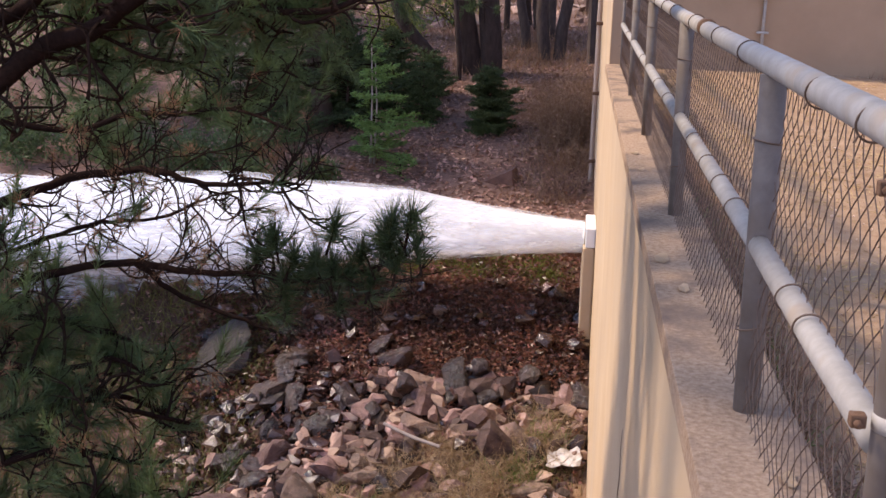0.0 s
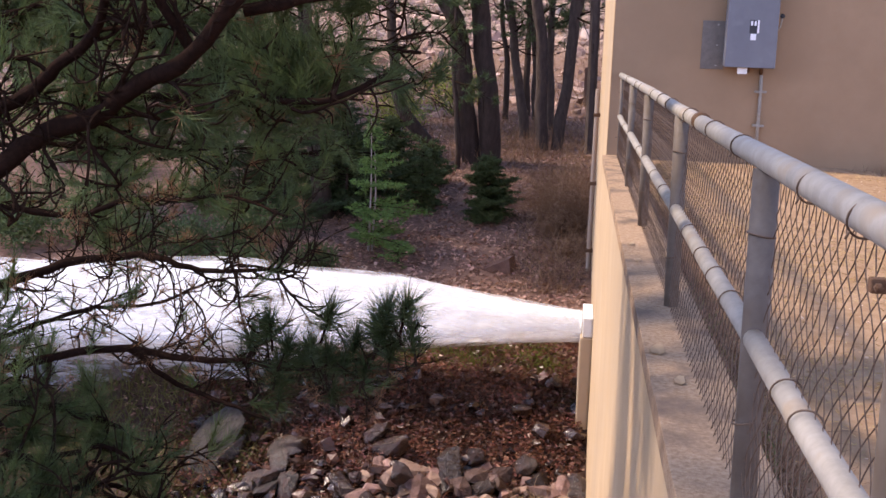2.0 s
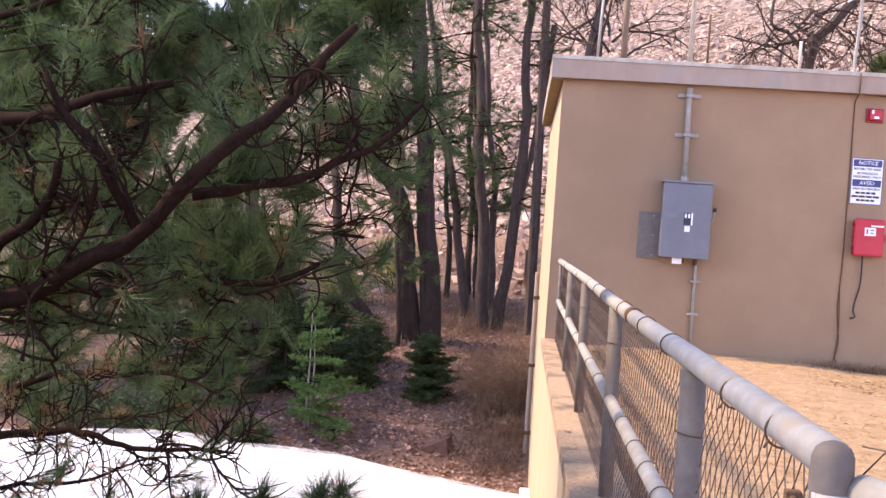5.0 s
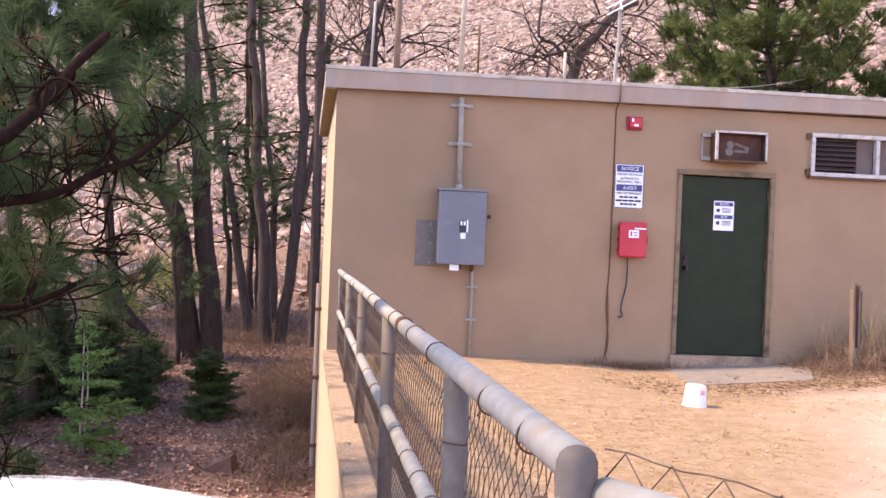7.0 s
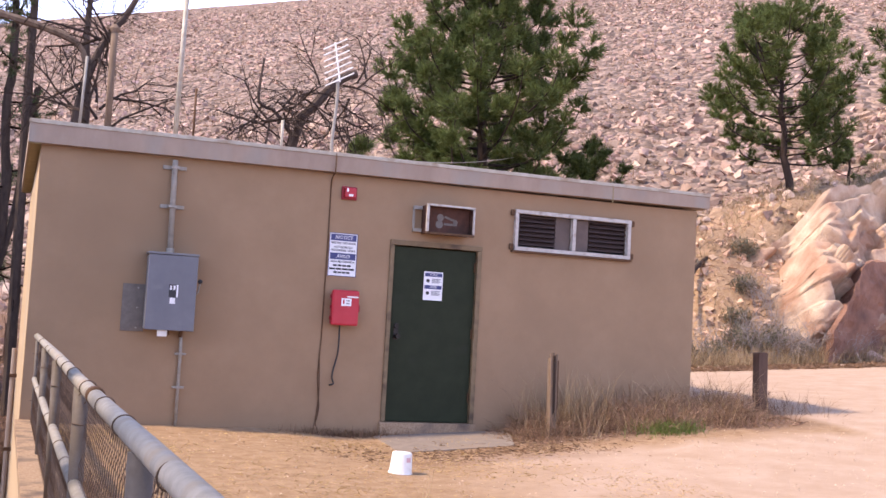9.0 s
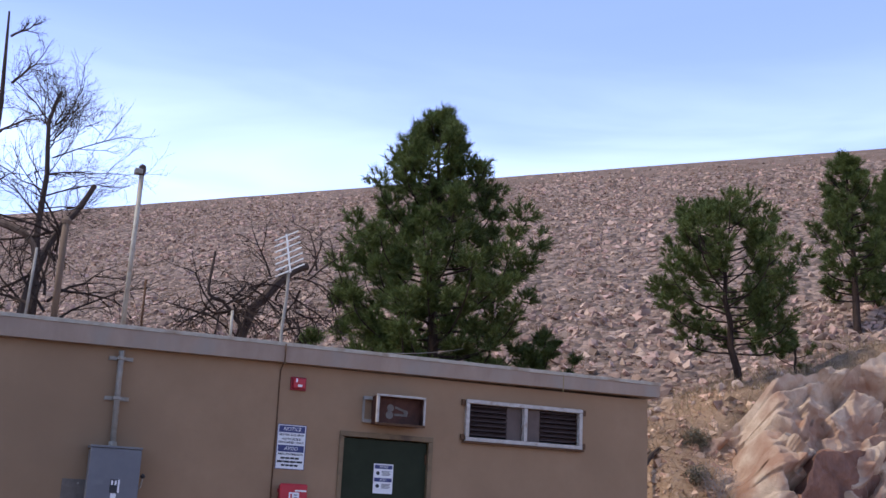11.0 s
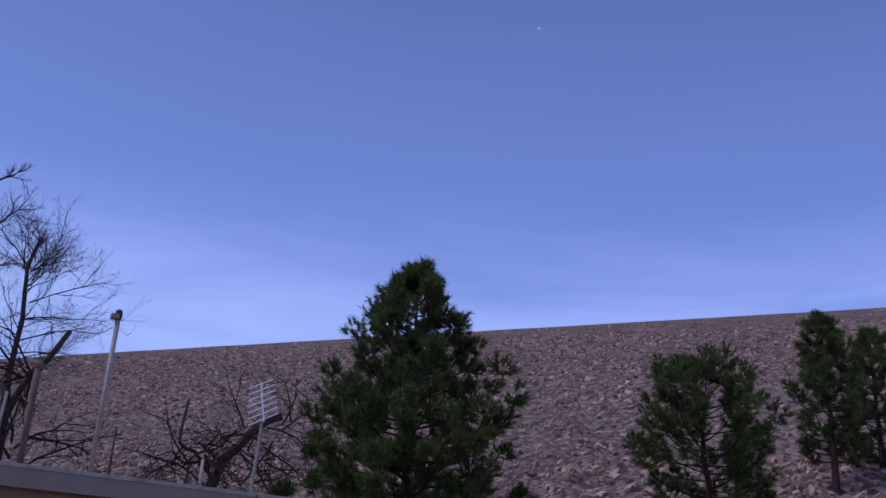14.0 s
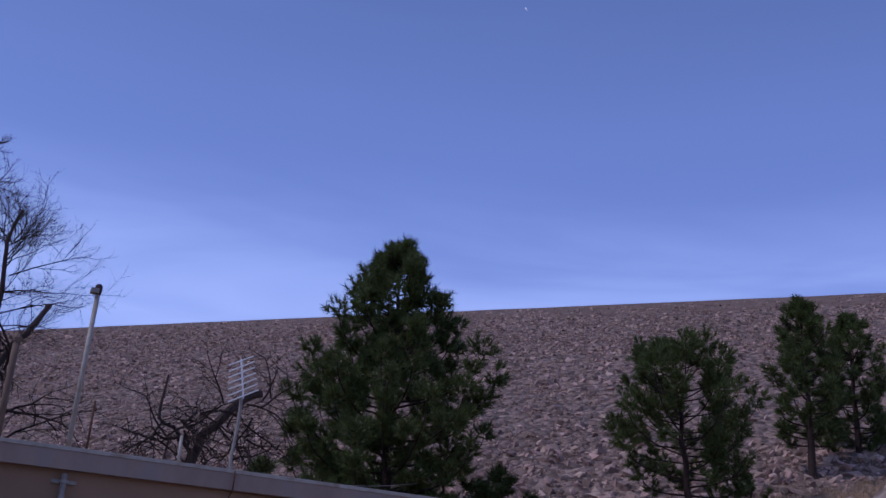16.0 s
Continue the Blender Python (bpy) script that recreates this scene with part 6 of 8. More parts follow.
    bent("dry_grass", on(x, y), r.uniform(0.1, 0.38, n), 0.006, brown_grass, "dry grass round the brown post", 0.4, 0.5)
    n = 700
    x, y = 7.35 + r.normal(0, 0.2, n), 11.2 + r.normal(0, 0.14, n)
    bent("green_grass", on(x, y), r.uniform(0.06, 0.22, n), 0.008, green_grass, "green grass patch before the dry straw")
    n = 700
    x, y = 3.75 + r.normal(0, 0.3, n), FY - 0.05 - np.abs(r.normal(0, 0.08, n))
    grass("weed_patch", on(x, y), r.uniform(0.04, 0.14, n), 0.010, red_grass, "low weeds at the foot of the wall")
    # short straw over the yard
    n = 34000
    x, y = 0.7 + r.random(n) ** 1.5 * 5.2, 2.2 + r.random(n) * 9.7
    keep = (wobble(x, y, 0.9) + r.normal(0, 0.3, n)) > 0.0
    pts = on(x[keep], y[keep], 0.0)
    way = unit(r.normal(0, 1, pts.shape) * [1, 1, 0.25])
    solo("straw", Buf().tris(blades(pts + [0, 0, 0.005], way, r.uniform(0.02, 0.08, len(pts)), 0.006)), yard_straw, "short dead straw and chaff on the sandy yard", "straw", kind="stuff")
    n = 900
    x, y = 0.60 + np.abs(r.normal(0, 0.10, n)), 1.6 + r.random(n) * 5
    bent("green_grass", on(x, y), r.uniform(0.05, 0.2, n), 0.006, green_grass, "thin green blades along the coping", 0.5, 0.7)
    n = 6500
    x, y = 0.59 + np.abs(r.normal(0, 0.17, n)), 1.5 + r.random(n) ** 1.3 * 7.5
    bent("dry_grass", on(x, y), r.uniform(0.06, 0.30, n), 0.006, brown_grass, "dry grass along the inner side of the coping", 0.5, 0.7)
    x, y = np.array([3.3, 3.32, 3.28, 3.31]), np.array([8.3, 8.3, 8.32, 8.28])
    grass("weed_stalk", on(x, y), np.array([0.5, 0.42, 0.3, 0.24]), 0.008, dry_grass, "single dry weed stalk in the yard", 0.12)
    # gravel in the yard
    n = 2600
    x, y = 0.7 + r.random(n) * 9, 1.5 + r.random(n) * 10.5
    s = r.uniform(0.006, 0.018, n)
    solo("gravel", cubes(x, y, land(x, y) + s * 0.1, s, r), gravel_mat, "scattered gravel on the sandy yard", "gravel", kind="stuff")
    # moss and green on the stones
    n = 4200
    k = r.integers(0, 12, n)
    cx = np.array([-1.5, -1.1, -0.8, -0.5, -1.9, -1.2, -0.2, -0.9, -2.6, 0.1, -1.6, -0.6])[k]
    cy = np.array([13.3, 13.2, 13.4, 13.5, 13.4, 13.3, 13.1, 13.6, 13.2, 12.6, 13.1, 13.25])[k]
    x, y = cx + r.normal(0, 0.17, n), cy + r.normal(0, 0.10, n)
    grass("moss", on(np.minimum(x, 0.25), y), r.uniform(0.02, 0.08, n), 0.02, moss, "mossy green cushions on the bank", 0.6)
    n = 2400
    k = r.integers(0, 6, n)
    cx = np.array([-0.1, -0.35, -1.5, -1.9, -0.9, -2.4])[k]
    cy = np.array([10.6, 10.2, 9.7, 9.5, 10.1, 9.6])[k]
    x, y = cx + r.normal(0, 0.22, n), cy + r.normal(0, 0.18, n)
    grass("grass", on(np.minimum(x, 0.27), y), r.uniform(0.05, 0.22, n), 0.007, green_grass, "thin green and straw grass between the stones", 0.5)
    x, y = np.minimum(cx + r.normal(0, 0.4, n), 0.27), cy + r.normal(0, 0.3, n)
    grass("dry_grass", on(x, y), r.uniform(0.05, 0.25, n), 0.006, dry_grass, "straw between the stones", 0.6)
    # brown brush on the bank beside the wall
    n = 5200
    k = r.random(n)
    x, y = -0.15 + r.normal(0, 0.35, n) - 0.1 * k, 15.5 + k * 6.5
    keep = x < 0.27
    grass("brush", on(x[keep], y[keep]), r.uniform(0.08, 0.34, keep.sum()), 0.014, brown_grass, "dry brown brush beside the wall", 1.3)
    n = 4200
    x, y = r.normal(-0.9, 2.0, n), 24.5 + r.normal(0, 1.4, n)
    grass("brush", on(x, y), r.uniform(0.1, 0.5, n), 0.015, red_grass, "rusty grass under the trunks", 0.6)
    n = 5000
    x, y = r.uniform(-14, 3.5, n), 27 + r.random(n) * 14
    grass("far_grass", on(x, y), r.uniform(0.2, 0.6, n), 0.025, red_grass, "dull straw meadow behind the trees", 0.5)
    # shrubs and grass at the foot of the cutting
    n = 8000
    x = r.uniform(12.3, 24, n)
    y = 19.3 + np.abs(r.normal(0, 0.9, n))
    grass("dry_grass", on(x, y), r.uniform(0.15, 0.6, n), 0.015, dry_grass, "dry grass at the foot of the outcrop", 0.5)
    n = 14000
    x, y = r.uniform(12.5, 28, n), r.uniform(22.3, 30, n)
    keep = wobble(x, y, 0.9) > -0.35
    grass("dry_grass", on(x[keep], y[keep]), r.uniform(0.15, 0.5, keep.sum()), 0.018, dry_grass, "straw grass on the slope above the cutting", 0.5)
    n = 2600
    k = r.integers(0, 9, n)
    x = np.array([-1.5, -1.1, -0.8, -0.5, -1.9, -1.2, -0.2, -0.9, -0.35])[k] + r.normal(0, 0.14, n)
    y = np.array([13.4, 13.2, 13.6, 13.4, 13.3, 13.7, 13.2, 13.9, 13.6])[k] + r.normal(0, 0.12, n)
    bent("moss_grass", on(np.minimum(x, 0.25), y, 0.02), r.uniform(0.05, 0.15, n), 0.014, moss_green, "mossy green tufts on the wet bank below the jet", 0.6, 0.7)
    # straw and weeds between the nearest stones
    n = 5200
    k = r.integers(0, 9, n)
    cx, cy = np.array([-0.6, -1.1, -0.3, -1.5, -0.15, -0.9, -2.0, -1.3, -0.7])[k], np.array([10.1, 10.35, 10.5, 10.0, 10.9, 9.8, 9.6, 9.6, 9.5])[k]
    x, y = np.minimum(cx + r.normal(0, 0.16, n), 0.28), cy + r.normal(0, 0.16, n)
    bent("dry_grass", on(x, y, 0.10), r.uniform(0.08, 0.34, n), 0.006, dry_grass, "straw-coloured weeds between the stream stones", 1.1, 0.8)
    n = 500
    k = r.integers(0, 4, n)
    x, y = np.array([-0.35, -0.15, -1.9, -1.2])[k] + r.normal(0, 0.14, n), np.array([10.2, 10.8, 9.6, 9.5])[k] + r.normal(0, 0.12, n)
    bent("green_grass", on(np.minimum(x, 0.28), y, 0.10), r.uniform(0.08, 0.28, n), 0.007, green_grass, "green weeds between the stream stones", 0.7, 0.7)
    n = 7000
    x, y = -3.2 - 3.5 * r.random(n), 8.8 + 4.2 * r.random(n)
    bent("bank_grass", on(x, y, 0.0), r.uniform(0.1, 0.4, n), 0.012, moss, "dull green grass along the stream's near bank", 0.5, 0.7)
    # white rag and a stick by the wall
    gx, gy = np.meshgrid(np.linspace(-0.16, 0.16, 9), np.linspace(-0.13, 0.13, 7))
    gx, gy = gx + r.normal(0, 0.008, gx.shape), gy + r.normal(0, 0.008, gx.shape)
    v = np.stack([0.08 + gx, 10.45 + gy, float(land(0.08, 10.45)) + 0.14 + r.normal(0, 0.006, gx.shape) + 0.10 * gx + 0.25 * gy + 0.012 * np.sin(gx * 40 + gy * 25)], -1).reshape(-1, 3)
    q = np.arange(63).reshape(7, 9)
    f = np.stack([q[:-1, :-1], q[:-1, 1:], q[1:, 1:], q[1:, :-1]], -1).reshape(-1, 4).tolist()
    solo("crumpled_paper", Buf().add(v, f).add(v - [0, 0, 0.004], [p[::-1] for p in f]), frame_white, "crumpled white paper lying between stones", "litter")
    z = float(land(-1.4, 10.4))
    solo("stick", Buf().tube(spline([(-1.75, 10.45, z + 0.36), (-1.45, 10.35, z + 0.28), (-1.15, 10.25, z + 0.24)], 0.1), 0.018, 6), grey_twig, "bleached stick lying on the stones", "stick")


cover()


# ---- trees ----
def trunk_line(p0, p1, r0, r1, wob, r):
    p0, p1 = Vector(p0), Vector(p1)
    n = 8
    pts = []
    for k in range(n + 1):
        t = k / n
        pts.append(p0.lerp(p1, t) + Vector((r.normal(0, wob), r.normal(0, wob), 0)) * (t * (1 - t) * 4) ** 0.5)
    return pts, [r0 + (r1 - r0) * k / n for k in range(n + 1)]


def pine_tree(name, label, base, height, spread, seed, mat, clumps=5.0, needle=0.20, width=0.02, clear=0.12, lean=(0, 0), taper=0.6, group="", per=34, crooked=0.05, low=0.3, size=0.36):
    """A pine: tapered trunk, whorled limbs that bend up, and rounded clumps of needle brushes along them. clumps: limbs per metre of height."""
    r = np.random.default_rng(seed)
    t = thing(name, label, "tree", base, group)
    top = Vector((lean[0], lean[1], height))
    pts, rad = trunk_line((0, 0, -0.3), top, height * 0.019 + 0.03, 0.02, crooked, r)
    part("trunk", Buf().tube(pts, rad, 10), bark, t, "", True)
    ln = spline(pts, 0.2)
    limbs, tri = Buf(), []
    count = max(9, int(height * clumps))
    for k in range(count):
        g = (k + r.random()) / count
        f = clear + (1 - clear) * g
        p = ln[min(int(f * (len(ln) - 1)), len(ln) - 1)]
        prof = min(1.0, (g + low) / (0.3 + low)) ** 0.7 * min(1.0, (1.02 - g) / taper) ** 0.85
        length = spread * prof * (r.uniform(0.62, 1.0) if k % 4 else r.uniform(0.95, 1.12))
        a = k * 2.4 + r.uniform(-0.5, 0.5)
        out = Vector((math.cos(a), math.sin(a), 0))
        rise = 0.12 + 0.8 * g
        q = [p, p + out * length * 0.55 + Vector((0, 0, length * rise * 0.25)), p + out * length * 0.9 + Vector((0, 0, length * (rise * 0.55 + 0.08))), p + out * length + Vector((0, 0, length * (rise * 0.7 + 0.2)))]
        lq = spline(q, 0.2)
        limbs.tube(lq, [0.010 + 0.0042 * height * (1 - i / len(lq)) * (1 - 0.6 * g) for i in range(len(lq))], 5, False)
        n = max(2, int(length / (size * 1.15)))
        for j in range(n):
            u = 1.0 - 0.72 * j / n
            w = lq[min(len(lq) - 1, int(u * (len(lq) - 1)))]
            big = size * (0.6 + 0.55 * min(1, length / 1.5)) * r.uniform(0.75, 1.15) * (1.0 if j == 0 else 0.85)
            c = w + Vector((-out.y, out.x, 0)) * r.normal(0, 0.30) * min(1.3, length) * (j > 0) + Vector((0, 0, 0.25 * big))
            limbs.tube([w, c], [0.010, 0.006], 3, False)
            for _ in range(int(7 + 30 * big)):
                d = Vector(r.normal(0, 1, 3)).normalized()
                d.z = d.z * 0.8 + 0.25
                e = c + Vector((d.x, d.y, d.z * 1.0)) * big * r.uniform(0.35, 0.8)
                tri.append(tuft(e, d + out * 0.25 + Vector((0, 0, 0.55)), per, needle, width, 0, 70, needle * 0.7))
    tri.append(tuft(top, (0, 0, 1), per, needle, width, 0, 60, needle))
    part("limb_mass", limbs, bark, t)["kind"] = "stuff"
    part("crown", Buf().tris(np.concatenate(tri)), mat, t)["kind"] = "stuff"
    return t


def gz(x, y):
    return float(land(x, y))


pine_tree("pine", "large dark green pine standing behind the valve house", (12.3, 29.0, gz(12.3, 29.0)), 12.8 - gz(12.3, 29.0), 3.3, 41, needle_far, 11.0, 0.25, 0.026, 0.10, (-0.05, 0), 0.72, per=26, low=0.9, size=0.50)
pine_tree("pine", "spreading low pine branch mass beside the valve house roof", (15.4, 29.0, gz(15.4, 29.0)), 3.4, 1.3, 42, needle_far, 7, 0.22, 0.022, 0.1, (0.5, 0), 0.5, per=26, size=0.36)
pine_tree("pine", "round-crowned green pine on the rocky slope", (19.5, 24.6, gz(19.5, 24.6)), 10.0 - gz(19.5, 24.6), 2.25, 43, needle_far, 10, 0.20, 0.022, 0.22, (-0.75, 0), 0.5, per=28, low=0.5, size=0.46)
pine_tree("pine", "slim pine on the dam slope", (28.9, 30.0, 8.0), 6.9, 1.5, 44, needle_far, 8.5, 0.22, 0.022, 0.25, (-0.25, 0), 0.7, per=26, low=0.4, size=0.40)
pine_tree("pine", "bright green pine on the dam slope", (32.2, 31.0, 9.3), 5.9, 1.6, 45, needle_far, 9, 0.22, 0.022, 0.10, (-0.2, 0), 0.6, per=26, low=0.6, size=0.42)
pine_tree("pine", "small pine sapling below the larger pines", (22.6, 26.0, gz(22.6, 26.0)), 1.5, 0.7, 46, needle_far, 7, 0.14, 0.014, 0.1, per=24, size=0.2)
pine_tree("pine", "low pine bough seen over the roof", (6.9, 23.0, gz(6.9, 23.0)), 4.7, 0.9, 47, needle_far, 5, 0.20, 0.020, 0.1, per=26)


def bare_tree():
    x, y = 1.28, 23.0
    t = thing("bare_tree", "leafless tree with fine grey twigs behind the valve house", "tree", (x, y, gz(x, y)))
    r = np.random.default_rng(51)
    z0 = gz(x, y)
    o = lambda q: Vector((q[0], q[1], q[2] if q[2] < 5.8 else 5.8 + (q[2] - 5.8) * 0.90)) - Vector((x, y, z0))
    line = [o(q) for q in ((1.1, 23, z0 - 0.2), (1.3, 23, 4.4), (1.2, 23, 6.6), (1.24, 23, 7.8), (1.14, 23, 9.0), (1.31, 23, 9.8))]
    sp = spline(line, 0.4)
    part("trunk", Buf().tube(sp, [0.16 * (1 - 0.85 * k / len(sp)) for k in range(len(sp))], 8), grey_bark, t, "", True)
    b = Buf()
    for p, d, ln in (((1.24, 23, 7.8), (1, 0.1, 0.25), 1.5), ((1.2, 23, 7.0), (1, 0.2, 0.05), 1.0), ((1.22, 23, 7.4), (-0.8, 0.2, 0.5), 1.3), ((1.18, 23, 8.3), (0.4, 0, 1), 1.2), ((1.15, 23, 8.8), (-0.5, 0.2, 1), 1.2), ((1.25, 23, 9.0), (0.2, 0, 1), 0.7), ((1.2, 23, 6.8), (-0.9, -0.2, 0.4), 1.5), ((1.16, 23, 8.6), (0.5, -0.3, 0.8), 1.0), ((1.2, 23, 9.0), (-0.9, 0.1, 0.7), 1.3), ((1.25, 23, 9.2), (-0.3, 0.1, 1), 0.7), ((1.3, 23, 8.2), (1, 0, 0.5), 1.3), ((1.25, 23, 7.3), (1, -0.2, 0.4), 1.3), ((1.2, 23, 6.4), (1, 0.2, 0.3), 1.3), ((1.2, 23, 8.9), (0.8, 0, 0.7), 1.1)):
        bare_limbs(b, o(p), Vector(d).normalized(), ln * 0.80, 0.020, 3, r, 0.6, 0.16)
        p2 = o(p) + Vector((r.normal(0, 0.05), r.normal(0, 0.05), r.normal(0.1, 0.3)))
        bare_limbs(b, p2, (Vector(d) + Vector(r.normal(0, 0.5, 3))).normalized(), ln * 0.62, 0.014, 3, r, 0.6, 0.22)
    part("twig_mass", b, bark, t)["kind"] = "stuff"
    b = Buf()
    for p, d, ln in (((0.35, 23.3, 9.9), (0.5, 0, 0.7), 1.0), ((0.2, 23.3, 11.0), (0.6, 0, 0.5), 0.6), ((0.2, 23.2, 8.6), (0.5, 0, 0.7), 0.9)):
        bare_limbs(b, o(p), Vector(d).normalized(), ln * 0.7, 0.03, 3, r)
    b.tube([o(q) for q in ((0.3, 23.3, z0), (0.2, 23.3, 6.0), (0.2, 23.3, 9.4), (0.1, 23.3, 11.6))], [0.11, 0.085, 0.05, 0.02], 7)
    part("stem", b, grey_bark, t)
    # broken snag
    s = thing("dead_snag", "broken grey dead trunk leaning behind the roof", "tree", (1.9, 21.5, gz(1.9, 21.5)))
    z0 = gz(1.9, 21.5)
    b = Buf()
    o2 = lambda q: Vector(q) - Vector((1.9, 21.5, z0))
    b.tube(spline([o2(q) for q in ((0.9, 21.5, z0), (1.0, 21.5, 4.0), (1.35, 21.5, 5.8), (1.75, 21.5, 6.5), (2.05, 21.5, 7.1))], 0.3), [0.15 - 0.004 * k for k in range(30)][:len(spline([o2(q) for q in ((0.9, 21.5, z0), (1.0, 21.5, 4.0), (1.35, 21.5, 5.8), (1.75, 21.5, 6.5), (2.05, 21.5, 7.1))], 0.3))], 7)
    part("trunk", b, grey_bark, s)
    arm = spline([o2(q) for q in ((-0.66, 21.5, 6.35), (-0.18, 21.5, 6.27), (0.41, 21.5, 6.15), (0.96, 21.5, 5.97), (1.155, 21.5, 5.62), (1.167, 21.5, 5.2))], 0.2)
    part("limb", Buf().tube(arm, [0.085 - 0.04 * k / len(arm) + 0.01 * math.sin(2.3 * k) for k in range(len(arm))], 7), old_wood, s, "bleached crooked limb")
    b = Buf()
    for k in range(16):
        p = o2((1.1 + 0.5 * r.random(), 21.5 + r.normal(0, 0.2), 4.2 + 2.0 * r.random()))
        bare_limbs(b, p, Vector((r.normal(0, 1), r.normal(0, 0.5), r.normal(0, 0.5))).normalized(), r.uniform(0.7, 1.4), 0.03, 2, r, 0.7, -0.1)
    part("twig_mass", b, bark, s)["kind"] = "stuff"
    # gnarled dead boughs by the antenna
    s = thing("dead_tree", "gnarled dead grey-brown boughs behind the roof", "tree", (5.0, 20.0, gz(5.0, 20.0)))
    z0 = gz(5.0, 20.0)
    o3 = lambda q: Vector(q) - Vector((5.0, 20.0, z0))
    b = Buf()
    b.tube(spline([o3(q) for q in ((4.5, 20, z0), (4.75, 20, 4.2), (5.1, 20, 5.0), (5.6, 20, 5.6), (5.9, 20, 5.75))], 0.3), 0.085, 7)
    b.tube(spline([o3(q) for q in ((4.8, 20, 4.4), (4.4, 20.1, 4.9), (4.1, 20, 5.0), (4.15, 20, 5.8))], 0.2), [0.045, 0.042, 0.04, 0.037, 0.034, 0.03, 0.028, 0.025, 0.022, 0.019, 0.016, 0.013, 0.010, 0.008, 0.006, 0.006, 0.006, 0.006, 0.006, 0.006][:len(spline([(4.8, 20, 4.4), (4.4, 20.1, 4.9), (4.1, 20, 5.0), (4.15, 20, 5.8)], 0.2))], 6)
    part("trunk", b, grey_bark, s)
    b = Buf()
    for k in range(34):
        f = r.random()
        p = o3((3.9 + 2.2 * f, 20 + r.normal(0, 0.2), 4.5 + 1.1 * f * r.random() + 0.3 * r.random()))
        bare_limbs(b, p, Vector((r.normal(0, 1), r.normal(0, 0.5), r.normal(0.1, 0.6))).normalized(), r.uniform(0.4, 1.0), 0.022, 2, r, 0.7, -0.05)
    part("twig_mass", b, bark, s)["kind"] = "stuff"


bare_tree()


